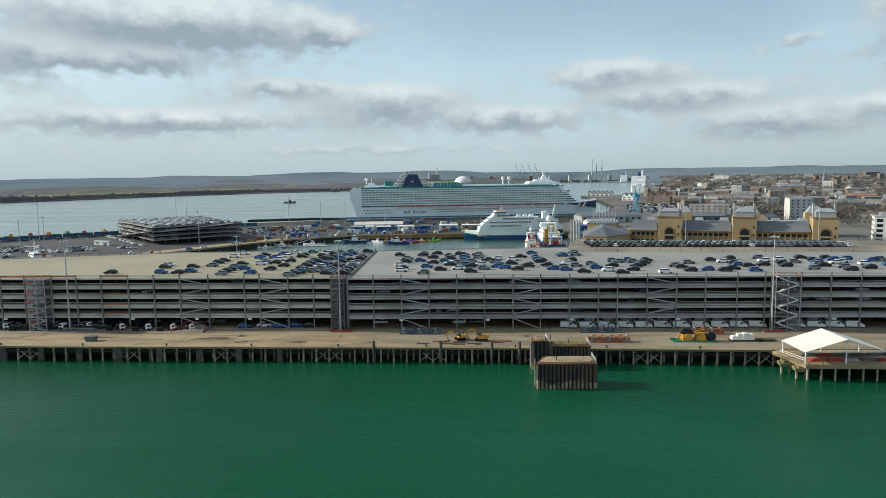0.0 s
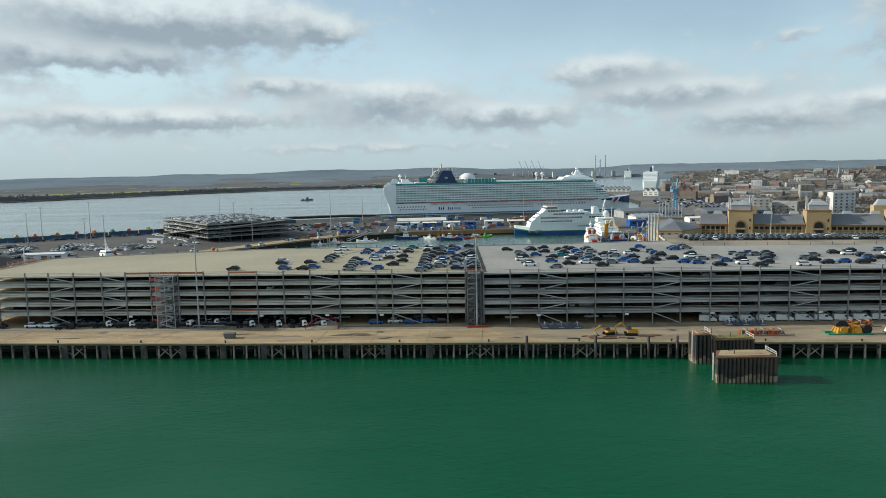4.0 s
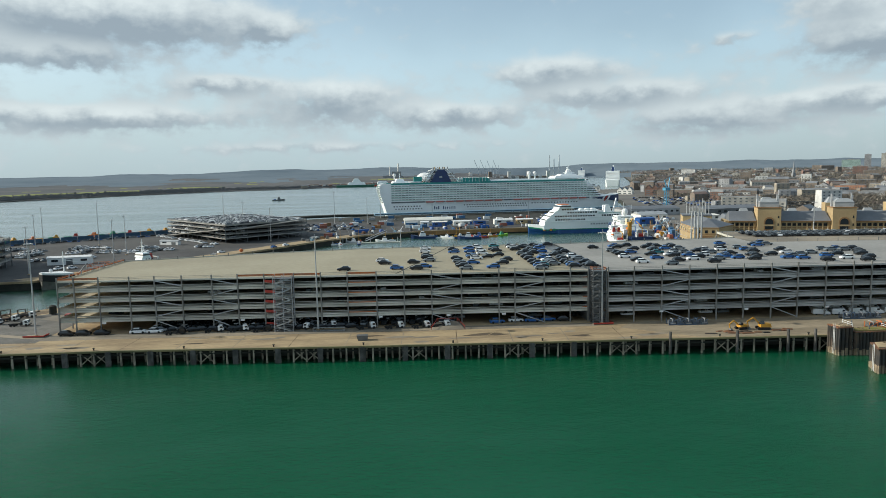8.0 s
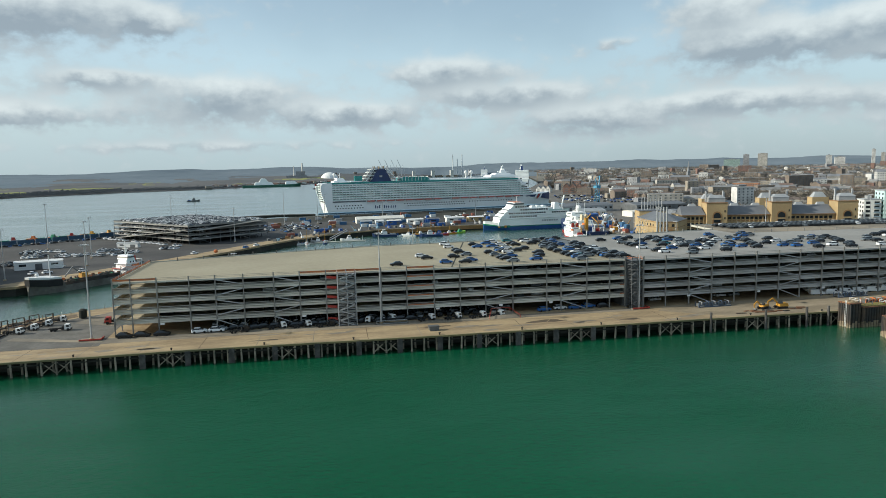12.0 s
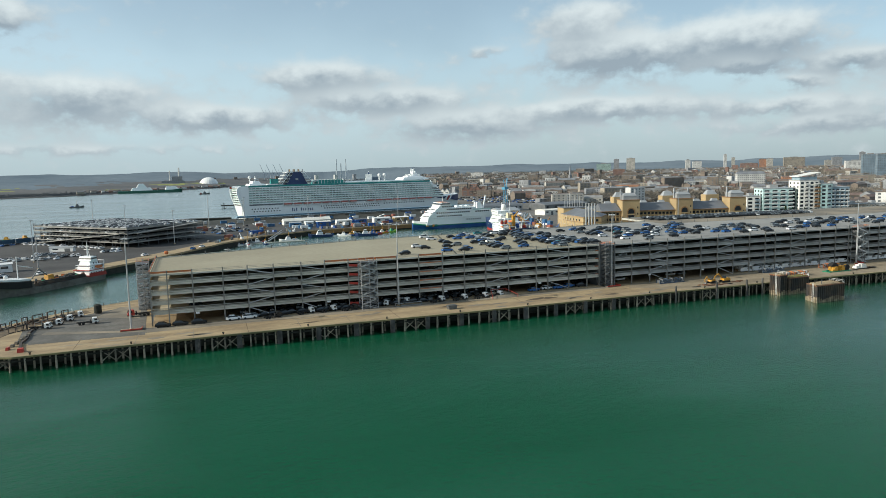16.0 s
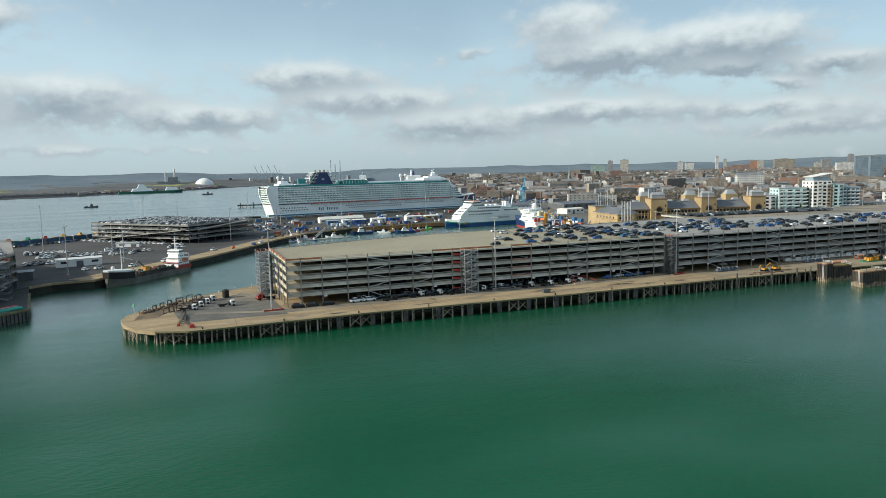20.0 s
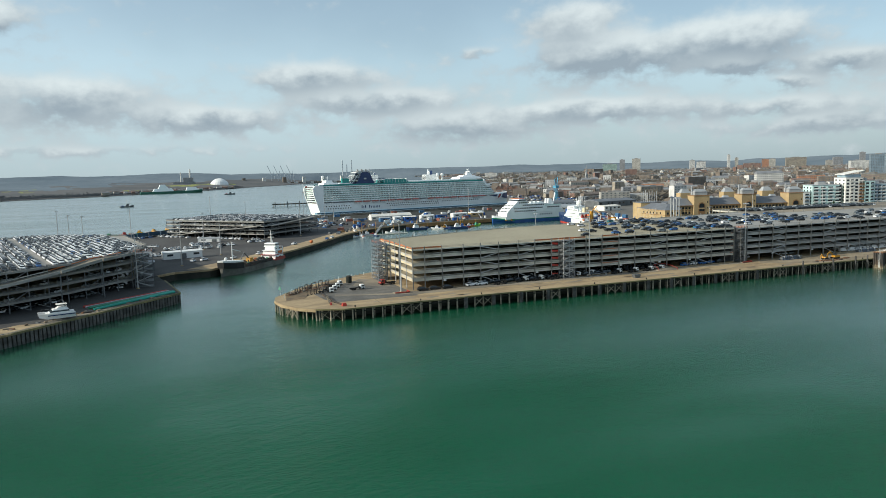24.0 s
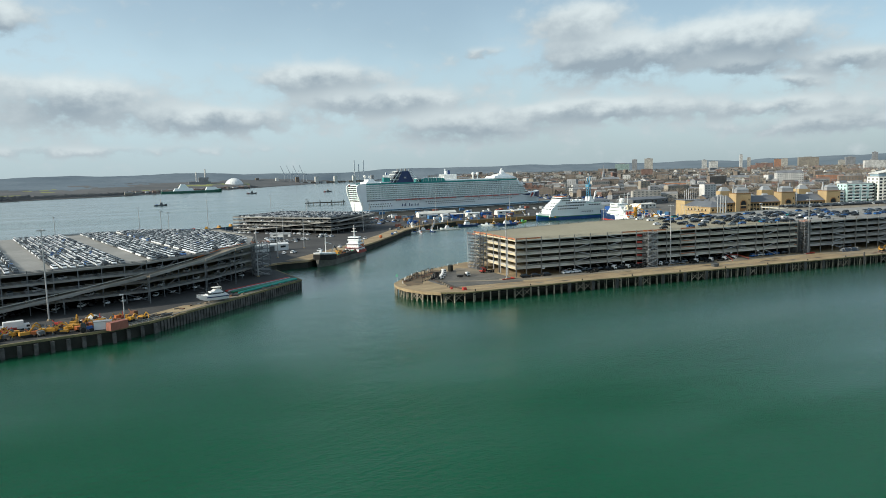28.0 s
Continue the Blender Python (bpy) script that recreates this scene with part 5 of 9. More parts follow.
for (xa, ya), (xb, yb) in zip(edge_line, edge_line[1:]):
    n = max(2, int(math.dist((xa, ya), (xb, yb)) / 2.6))
    for k in range(n):
        part("post", Shape().box(-0.1, 0.1, -0.1, 0.1, 0, 1.3), PALE if k % 3 else WHITE, edge_fence, at=(xa + (xb - xa) * k / n, ya + (yb - ya) * k / n, G + 0.03))
tank = thing("tank", "dark green upright tank on the pier head", "tank", (-211.6, 248, G + 0.03))
part("shell", Shape().cyl((0, 0, 0.3), (0, 0, 2.9), 1.25, n=12).cyl((0, 0, 2.9), (0, 0, 3.3), 1.25, 0.5, 12), WEED_SHADE, tank)
beacon = thing("beacon", "small green triangle beacon on a post at the pier head", "navigation beacon", (-243.5, 232, G))
part("post", Shape().cyl((0, 0, 0), (0, 0, 2.4), 0.08, n=6), WHITE, beacon)
part("topmark", Shape().cyl((0, 0, 2.4), (0, 0, 3.7), 0.75, 0.05, 3), GREEN, beacon)
stain_mat = material("oil_stain", (0.12, 0.09, 0.06), 0.7, grain=0.2, scale=1)
for x, y, a, b in ((-66, 197, 6, 1.6), (3, 194, 7, 2), (18, 191, 5, 1.2), (28, 193, 6, 1.4), (-100, 200, 4, 0.8), (-40, 192, 3, 1), (-150, 198, 5, 0.7), (60, 193, 5, 1)):
    setting("pavement_stain", Shape().prism([(x + a * (1 + 0.3 * math.sin(5 * t + x)) * math.cos(t), y + b * (1 + 0.3 * math.cos(3 * t + y)) * math.sin(t)) for t in [k * math.pi / 9 for k in range(18)]], G + 0.021, G + 0.026), stain_mat, "dark oily stain on the quay", "stain")
for x in (-61, -24, 8):
    setting("road_marking", Shape().beam((x, 203, G + 0.03), (x - 9 if x != 8 else x, 190, G + 0.03), 0.25, 0.012), TAN, "faded yellow line on the quay", "road marking")

# rusty goalpost frames, a worn hose and a red block on the pier head
for x, y, w, h in ((-237, 233.5, 1.6, 2.4), (-234.5, 236.2, 1.8, 2.8), (-232, 238.6, 1.8, 3.2), (-228.5, 240.2, 3.4, 3.6), (-225, 243.5, 3.0, 3.8), (-221.5, 246.8, 2.4, 3.0)):
    fr = thing("goalpost", "rusty steel goalpost frame on the pier head", "goalpost", (x, y, G + 0.02), 44, group="rusty frames on the pier head")
    h *= 0.72
    for u in (-w / 2, w / 2):
        part("post", Shape().box(u - 0.14, u + 0.14, -0.14, 0.14, 0, h), SHEET, fr)
    part("crossbar", Shape().box(-w / 2 - 0.14, w / 2 + 0.14, -0.12, 0.12, h, h + 0.25), SHEET, fr)
    part("foot_beam", Shape().box(-w / 2 - 0.4, w / 2 + 0.4, -0.5, 0.5, 0, 0.16), RUST, fr)
for k in range(26):
    x, y = random.uniform(-241, -220), 0
    y = pline([(-247, 222), (-245.5, 229), (-238, 239.5), (-227.5, 251.5), (-213, 262)], x) - random.uniform(1.5, 9)
    tagged(part("timber_baulk", Shape().box(-random.uniform(0.8, 2.4), 1.4, -0.16, 0.16, 0, random.uniform(0.2, 0.5)), random.choice((RUST, TIMBER, SHEET)), at=pose(x, y, G + 0.03, 0, 0, random.uniform(20, 80))), "rusty baulk and scrap lying on the pier head", "scrap", "scrap on the pier head")
tagged(part("hose", Shape().chain([(-228.3, 228, G + 0.3), (-228.6, 222, G + 0.3), (-227.8, 216, G + 0.3), (-228.4, 209, G + 0.3), (-227.6, 203, G + 0.3), (-226.9, 199.6, G + 0.3)], 0.7, 0.5), SHEET), "thick dark hose laid across the pier head", "hose")
tagged(part("mooring_block", Shape().taper(-227.6, -226.0, 198.0, 199.6, G, G + 1.1, 0.15, 0.15, 0.15), RED), "red painted mooring block at the quay edge", "mooring block")

for k in range(16):
    x, y = random.uniform(-4, 24), random.uniform(187, 191)
    tagged(part("steel_plate", Shape().box(-random.uniform(0.6, 2.2), 1.2, -0.3, 0.5, 0, random.uniform(0.1, 0.3)), random.choice((RUST, SHEET, RUST)), at=pose(x, y, G + 0.03, 0, 0, random.uniform(-25, 25))), "rusty steel plate lying beside the digger", "steel plate", "plates by the digger")

# ---- the two other car parks ----
def deck_block(name, label, poly, levels, open_edges, roof_mat, deck_mat, pitch=8.0, rail_mat=RAIL):
    cp = thing(name, label, "car park")
    for z in levels:
        part("roof" if z == levels[-1] else "deck", Shape().prism(poly, z - 0.3, z), roof_mat if z == levels[-1] else deck_mat, cp)
    post = Shape().box(-0.18, 0.18, -0.18, 0.18, G, levels[-1] + 1.1).mesh("post")
    for k in open_edges:
        a, b = poly[k], poly[(k + 1) % len(poly)]
        n = max(1, round(math.dist(a, b) / pitch))
        for z in levels:
            if pitch <= 8.2:
                part("edge_beam", Shape().beam((*a, z - 0.1), (*b, z - 0.1), 0.5, 0.8), rail_mat, cp)
            part("guard_rail", Shape().beam((*a, z + 0.95), (*b, z + 0.95), 0.1, 0.14).beam((*a, z + 0.55), (*b, z + 0.55), 0.1, 0.25), STEEL_D, cp)
            if z < levels[-1]:
                for d, h in ((0.25, 0.3), (0.25, 1.3)):
                    part("guard_cable", Shape().beam((a[0], a[1] + d, z + h), (b[0], b[1] + d, z + h), 0.06, 0.12), rail_mat, cp)
        pts = [(a[0] + (b[0] - a[0]) * j / n, a[1] + (b[1] - a[1]) * j / n) for j in range(n + 1)]
        for j, (p, q) in enumerate(zip(pts, pts[1:])):
            part("post", post, STEEL_D, cp, at=(*p, 0))
            for z in levels if pitch > 8.2 else ():
                part("edge_beam", Shape().beam((*p, z - 0.1), (*q, z - 0.1), 0.5, 0.8), rail_mat, cp)
            if j % 4 == 1:
                s, zs = Shape(), [G] + levels
                for i in range(len(zs) - 1):
                    u, v = (p, q) if i % 2 else (q, p)
                    s.beam((*u, zs[i]), (*v, zs[i + 1] - 0.3), 0.24)
                part("diagonal_brace", s, STEEL_D, cp)
    xs, ys = [p[0] for p in poly], [p[1] for p in poly]
    column = Shape().box(-0.25, 0.25, -0.25, 0.25, G, levels[-1] - 0.3).mesh("column")
    x = min(xs) + 6
    while x < max(xs):
        y = min(ys) + 6
        while y < max(ys):
            if inside_poly(poly, x, y):
                part("column", column, STEEL_D, cp, at=(x, y, 0))
            y += 17
        x += 17
    return cp


def inside_poly(poly, x, y, margin=0.0):
    hit = False
    for (xa, ya), (xb, yb) in zip(poly, poly[1:] + poly[:1]):
        if (ya > y) != (yb > y) and x < xa + (xb - xa) * (y - ya) / (yb - ya):
            hit = not hit
    if hit and margin:
        return all(inside_poly(poly, x + margin * math.cos(a), y + margin * math.sin(a)) for a in (0, 1.57, 3.14, 4.71))
    return hit


HEAD_POLY = [(-520, 190), (-388, 228), (-342, 241), (-319, 261), (-297, 288), (-291, 322), (-303, 392), (-345, 424), (-392, 414), (-450, 400), (-520, 330)]
HEAD_LEVELS = [8.0, 11.7, 15.3, 19.0]
head_park = deck_block("car_park", "curved four-level car park packed with white cars on its roof", HEAD_POLY, HEAD_LEVELS, (0, 1, 2, 3, 4, 5, 6, 7), ROOF_GREY, DECK, 8.6, RAIL_D)
# long ramp climbing along the front to the roof
ramp_line = [(-470, 200.0, 3.9), (-389, 223.6, 7.6), (-370, 229.0, 10.2), (-343, 236.6, 14.2), (-322, 253, 17.0), (-309, 267, 19.05), (-298, 284, 19.25)]
for (xa, ya, za), (xb, yb, zb) in zip(ramp_line, ramp_line[1:]):
    part("ramp_slab", Shape().beam((xa, ya, za), (xb, yb, zb), 6.5, 0.4), APRON, head_park)
    d = Vector((xb - xa, yb - ya, 0)).normalized().cross(Vector((0, 0, 1))) * 3.2
    part("ramp_parapet", Shape().beam((xa + d.x, ya + d.y, za + 0.4), (xb + d.x, yb + d.y, zb + 0.4), 0.25, 1.1), RAIL_D, head_park)
    part("ramp_rail", Shape().beam((xa - d.x, ya - d.y, za + 0.8), (xb - d.x, yb - d.y, zb + 0.8), 0.12, 0.3), ORANGE if za > 15 else RAIL, head_park)
    part("ramp_leg", Shape().beam((xa + d.x * 0.8, ya + d.y * 0.8, G), (xa + d.x * 0.8, ya + d.y * 0.8, za), 0.4), STEEL_D, head_park)
stair_tower("stair_tower", "dark scaffold stair tower at the dock-head car park", -296, -288.5, 286, 294, G, 19, STEEL_D, rails=ORANGE, flights=6)
# ranks of new cars on the roof, side by side, in blocks with driving lanes between
ranks, near_ranks = [], []
ang = 13.5
ca, sa = math.cos(radians(ang)), math.sin(radians(ang))
lanes = []
for edge in (172.5, 164.2, 155.8, 147.4, 138.7, 127.5, 119.1, 101.8, 93.4, 84.9, 67.0, 57.6, 41.0, 31.4, 15.0, 5.6):
    lanes += [edge - 1.35, edge - 4.15, edge - 6.95]
for i, u in enumerate(lanes):
    for j in range(-32, 33):
        v = j * 5.1 + random.uniform(-0.25, 0.25) + (i % 3) * 0.4
        x, y = -465 + u * ca - v * sa, 290 + u * sa + v * ca
        if inside_poly(HEAD_POLY, x, y, 3.6) and x > -470 and random.random() < 0.97:
            shade = 0 if random.random() < 0.5 else random.choice((2, 3, 2, 2, 3, 2, 3, 2, 2, 3, 2, 2, 3, 2, 4))
            if len(near_ranks) < 40 and x > -352 and y < 330:
                near_ranks.append((x, y, shade))
            else:
                ranks.append((x, y, HEAD_LEVELS[3] + 0.02, ang - 90 + random.uniform(-2, 2), shade))
for (xa, ya), (xb, yb) in zip(HEAD_POLY[:6], HEAD_POLY[1:7]):
    n = int(math.dist((xa, ya), (xb, yb)) / 2.7)
    for k in range(n):
        for z in [G + 0.03] + [q + 0.03 for q in HEAD_LEVELS[:3]]:
            if random.random() < (0.8 if z < 5 else 0.35):
                f = k / n
                d = 5.5 / max(1.0, math.dist((xa, ya), (xb, yb)))
                ranks.append((xa + (xb - xa) * f - (yb - ya) * d, ya + (yb - ya) * f + (xb - xa) * d, z, random.choice((70, 110, 250)), random.choice((2, 3, 2, 0))))
names = {0: "white", 2: "black", 3: "grey", 4: "blue", 5: "red"}
for x, y, shade in near_ranks:
    put_car(names[shade], x, y, HEAD_LEVELS[3] + 0.02, ang - 90 + random.uniform(-2, 2), f"new {names[shade]} car ranked on the dock-head roof", group="cars ranked on the dock-head roof")
plain_cars("ranked_cars", ranks, "dense ranks of new white and dark cars on the roof")

FAR_POLY = [(-211, 487), (-161, 532), (-226, 618), (-277, 570)]
FAR_LEVELS = [7.6, 10.7, 13.8, 16.8]
far_park = deck_block("car_park", "distant four-level car park with rows of cars on top", FAR_POLY, FAR_LEVELS, (0, 1, 2, 3), ROOF_GREY, ASPHALT, 8.0, RAIL_D)
part("ramp_slab", Shape().beam((-272, 562, 5.2), (-214, 489, 13.8), 5.5, 0.5), RAIL_D, far_park)
part("ramp_slab", Shape().beam((-206, 487, 13.8), (-166, 524, 16.8), 4.5, 0.5), RAIL_D, far_park)
ranks = []
for i in range(-12, 13):
    for j in range(-24, 25):
        u, v = i * 5.4, j * 2.6
        x, y = -218 + u * 0.74 + v * -0.65, 552 + u * 0.67 + v * 0.76
        if inside_poly(FAR_POLY, x, y, 3) and random.random() < 0.93:
            ranks.append((x, y, FAR_LEVELS[3] + 0.02, 42, 0 if random.random() < 0.55 else random.choice((2, 3))))
for i in range(4):
    for z in FAR_LEVELS[:3]:
        for j in range(26):
            if random.random() < 0.6:
                t = j / 26
                ranks.append((-211 - 64 * t + 3 * i, 489 + 81 * t + 5 * i, z + 0.02, 42, random.choice((0, 2, 3))))
plain_cars("far_ranked_cars", ranks, "rows of cars on the distant car park")
lot = []
for k in range(27):
    lot.append((-214 - k * 2.55, 479 + k * 3.1, G + 0.03, 52 + random.uniform(-4, 4), 0))
for k in range(34):
    lot.append((-300 + (k % 12) * 2.6, 408 + (k // 12) * 6 + (k % 12) * 0.6, G + 0.03, 70, random.choice((0, 0, 3, 2))))
for k in range(26):
    lot.append((-280 + (k % 13) * 2.7, 446 + (k // 13) * 7 - (k % 13) * 0.4, G + 0.03, 70, 0 if k % 5 else 3))
for k in range(12):
    lot.append((-312 + k * 2.4, 486 - k * 1.0, G + 0.03, 60, 0))
for k in range(60):
    lot.append((-365 + k * 2.7, 508 + k * 1.9 + random.uniform(-2, 2), G + 0.03, random.choice((30, 120)), random.choice((2, 3, 2, 4))))
for k in range(90):
    lot.append((random.uniform(-205, -120), random.uniform(560, 640), G + 0.03, random.choice((20, 110)), random.choice((2, 3, 2, 0, 4))))
for k in range(70):
    lot.append((-420 + (k % 14) * 5.2, 436 + (k // 14) * 9, G + 0.03, 40, random.choice((2, 3, 2, 0))))
lot = [(x + random.uniform(-0.9, 0.9), y + random.uniform(-0.9, 0.9), z, a + random.uniform(-14, 14), c) for x, y, z, a, c in lot if random.random() < 0.84]
for cx, cy, n, a in ((-322, 428, 16, 30), (-298, 446, 12, 70), (-262, 466, 9, 20), (-330, 452, 14, 60), (-246, 452, 8, 80), (-352, 470, 12, 40), (-308, 470, 8, 100), (-225, 466, 7, 50)):
    for k in range(n):
        lot.append((cx + (k % 4) * 2.9 + random.uniform(-0.5, 0.5), cy + (k // 4) * 5.4 + random.uniform(-0.6, 0.6), G + 0.03, a + random.uniform(-8, 8), random.choice((0, 0, 2, 3))))
plain_cars("yard_cars", lot, "lines of cars parked about the dark yard")

# ---- ships ----
def hull_rings(stations, depth):
    """Rings of (x, half width at the water, half width at the rail, rail height), centred on y = 0."""
    rings = []
    for x, hw, ht, zt in stations:
        rings.append([(x, -hw * 0.9, -depth), (x, hw * 0.9, -depth), (x, hw, 0.0), (x, (hw + ht) / 2, zt * 0.5), (x, ht, zt), (x, -ht, zt), (x, -(hw + ht) / 2, zt * 0.5), (x, -hw, 0.0)])
    return rings


def cruise_ship():
    s = thing("cruise_ship", "huge white cruise ship with a navy funnel moored at its berth", "cruise ship", (-114, 783.5, 0), 7.2)
    W = 17.0
    st = [(10, 16, 16.6, 17), (18, W, W, 17), (120, W, W, 17), (215, W, W, 17), (238, 15.5, W, 17.3), (255, 12, 15.5, 18.2), (270, 7.5, 12.5, 19.3), (281, 3.4, 8.2, 20.2), (289.5, 0.4, 2.0, 21)]
    rake = [(9.5, -13, -3), (9.5, 13, -3), (9.0, 14, 0), (6.8, 15.5, 8.5), (4.6, 16.2, 17), (4.6, -16.2, 17), (6.8, -15.5, 8.5), (9.0, -14, 0)]
    hull_ob = part("hull", Shape().loft([rake] + hull_rings(st, 3)), SHIPWHITE, s)
    part("boot_topping", Shape().loft([[(x, -hw - 0.05, -0.5), (x, hw + 0.05, -0.5), (x, hw + 0.05, 0.15), (x, -hw - 0.05, 0.15)] for x, hw, ht, zt in st]), NAVY, hull_ob)
    # white stern fins and transom balconies
    fin = [(9.2, 0.5), (6.9, 8.5), (4.4, 17), (1.6, 25), (0.2, 31), (0.1, 34.5), (1.4, 37.2), (4, 38.6), (13, 38.8), (13, 17), (16, 9), (17, 0.5)]
    for y in (-W - 0.25, W - 1.6):
        part("stern_fin", Shape().side(fin, y, y + 1.85), SHIPWHITE, s)
    part("core", Shape().box(12.5, 244, -W + 1.6, W - 1.6, 16.5, 37.5), PALEDECK, s)
    for k in range(8):
        z = 19.2 + k * 2.55
        x1 = 259 - 2.6 * k
        part("balcony_deck", Shape().box(13.0, x1, -W - 0.1, W + 0.1, z - 0.66, z).taper(3.6 - 0.28 * k, 13, -W + 1.8, W - 1.8, z - 0.4, z, 0, 0, 0).box(x1, x1 + 5, -W + 4, W - 4, z - 0.3, z), SHIPWHITE, s)
        sh, doors = Shape(), Shape()
        for j in range(int((x1 - 15) / 3.9)):
            x = 13 + j * 3.9
            sh.box(x, x + 0.3, -W + 0.4, -W + 1.6, z, z + 2.1)
            doors.box(x + 0.55, x + 3.55, -W + 1.52, -W + 1.62, z + 0.1, z + 1.9)
        if k < 7:
            tagged(part("balcony_partitioning", sh, SHIPWHITE, s), kind="stuff")
            tagged(part("cabin_glazing", doors, CABIN, s), kind="stuff")
            part("balcony_rail", Shape().box(13.2, x1 - 2, -W - 0.02, -W + 0.04, z + 0.05, z + 1.0).box(3.7 - 0.28 * k, 3.76 - 0.28 * k, -W + 1.8, W - 1.8, z, z + 1.0), BALCONY, s, "green-tinted glass balcony rail")
        part("front_house", Shape().box(244, x1 + 2, -W + 3, W - 3, z - 0.3, z + 2.3), SHIPWHITE, s)
        part("front_window_band", Shape().box(246, x1 + 2.1, -W + 2.9, W - 2.9, z + 0.9, z + 1.7), DARKGLASS, s)
    part("sun_deck_screen", Shape().box(8, 240, -W + 0.2, -W + 0.4, 37.2, 39.2).box(8, 240, W - 0.4, W - 0.2, 37.2, 39.2), TEAL, s, "green glass wind screen round the sun deck")
    part("sun_deck", Shape().box(6, 242, -W, W, 36.9, 37.2), SHIPWHITE, s)
    # promenade recess and boats
    part("promenade_band", Shape().box(12, 246, -W - 0.05, -W + 0.1, 16.9, 18.8), STEEL_D, s)
    part("promenade_rail", Shape().box(12, 250, -W - 0.35, -W, 16.6, 16.95), SHIPWHITE, s)
    boat = Shape().loft([[(x, -w, 1.2), (x, w, 1.2), (x, w, 2.1), (x, w * 0.6, 2.7), (x, -w * 0.6, 2.7), (x, -w, 2.1)] for x, w in ((0, 0.5), (1, 1.3), (7.5, 1.4), (8.8, 0.6))]).mesh("lifeboat")
    keel = Shape().loft([[(x, -w, 0.3), (x, w, 0.3), (x, w * 1.1, 1.25), (x, -w * 1.1, 1.25)] for x, w in ((0.5, 0.3), (1.2, 1.1), (7.4, 1.2), (8.4, 0.4))]).mesh("lifeboat_hull")
    for j in range(17):
        x = 52 + j * 11.3
        if not 133 < x < 152:
            b = part("lifeboat", boat, BOAT_RED, s, "red and white enclosed lifeboat", at=(x, -W - 0.9, 15.6))
            part("lifeboat_hull", keel, WHITE, b)
        part("davit", Shape().beam((x - 0.8, -W - 0.2, 15.6), (x - 0.8, -W - 0.9, 19.0), 0.4), SHIPWHITE, s)
    porthole = Shape().box(-0.65, 0.65, -0.06, 0.06, -0.6, 0.6).mesh("porthole")
    for z, a, b, step in ((13.2, 16, 48, 3.2), (10.4, 18, 48, 3.2), (13.2, 96, 170, 3.0), (10.8, 100, 172, 3.0), (13.2, 176, 232, 3.4)):
        x = a
        while x < b:
            part("porthole", porthole, DARKGLASS, hull_ob, at=(x, -W - 0.01, z))
            x += step
    # name lettering as plain bars
    for u, w, h in ((0, 1.2, 3.4), (1.9, 1.0, 2.6), (3.6, 1.2, 3.4), (7.8, 1.2, 3.4), (9.8, 0.9, 2.6), (11.5, 0.9, 2.6), (13.2, 0.5, 2.6), (14.6, 0.9, 2.6), (16.3, 0.9, 2.6), (18.0, 0.9, 2.6)):
        part("lettering_bar", Shape().box(0, w, -0.08, 0.02, 0, h), NAVY, s, "navy lettering bar", at=(61 + u * 1.3, -W - 0.02, 9.2))
    # upper works
    funnel_ob = part("funnel", Shape().side([(58, 38), (84, 38), (77, 53), (66, 53)], -8, 8), NAVY, s, "navy tapered funnel")
    for k in range(8):
        z = 41.2 + 1.6 * k
        part("funnel_grille", Shape().box(50.5 + 1.25 * k, 60.5 + 0.9 * k, -9, 9, z, z + 0.45).box(82.0 - 0.8 * k, 93.5 - 2.0 * k, -9, 9, z, z + 0.45), PALEDECK if k % 2 else STEEL, funnel_ob)
    part("funnel_stay", Shape().beam((52, -8.8, 38), (64, -8.8, 53.5), 0.5).beam((92, -8.8, 38), (79, -8.8, 53.5), 0.5).beam((52, 8.8, 38), (64, 8.8, 53.5), 0.5).beam((92, 8.8, 38), (79, 8.8, 53.5), 0.5), PALEDECK, funnel_ob)
    part("funnel_top", Shape().box(62, 81, -7, 7, 53.0, 53.8), STEEL, funnel_ob)
    part("funnel_badge", Shape().box(69.4, 72.6, -8.2, -7.9, 44, 46), ZINC, funnel_ob, "pale badge on the funnel")
    for k in range(7):
        part("exhaust_pipe", Shape().cyl((63.5 + 2.7 * k, -2 + 4 * (k % 2), 53.6), (63.2 + 2.75 * k, -2 + 4 * (k % 2), 56.4), 0.75, n=7), TAN if k % 2 else STEEL, funnel_ob)
    part("stern_house", Shape().taper(16, 34, -10, 10, 37.2, 41.0, 1, 1, 1).taper(20, 30, -7, 7, 41.0, 44.0, 1, 2, 1).cyl((25, 0, 44), (25, 0, 49.5), 0.5, 0.3, 6).beam((25, -4, 47), (25, 4, 47), 0.4), SHIPWHITE, s)
    house_ob = part("deck_house", Shape().taper(34, 50, -12, 12, 37.2, 40.4, 2, 2, 1), SHIPWHITE, s)
    part("house_window_band", Shape().box(35, 49, -12.1, -11.6, 38.4, 39.6), CABIN, s)
    part("screen_tower", Shape().box(40, 49, -10, -6, 40.4, 46), TEAL, s)
    pool = part("pool_roof", Shape().side([(94, 38), (95, 42.6), (97, 43.6), (124, 43.6), (127, 42), (129, 38)], -12, 12), TEAL, s, "green glass pool roof")
    part("pool_roof_rib", [q := Shape(), [q.box(95 + 3.9 * k, 95.3 + 3.9 * k, -12.1, 12.1, 38, 43.65) for k in range(9)]][0], SHIPWHITE, pool)
    part("top_house", Shape().taper(126, 236, -11, 11, 37.2, 40.6, 2, 3, 1.5), SHIPWHITE, s)
    part("house_window_band", Shape().box(130, 232, -11.1, -10.4, 38.2, 39.6), BALCONY, s)
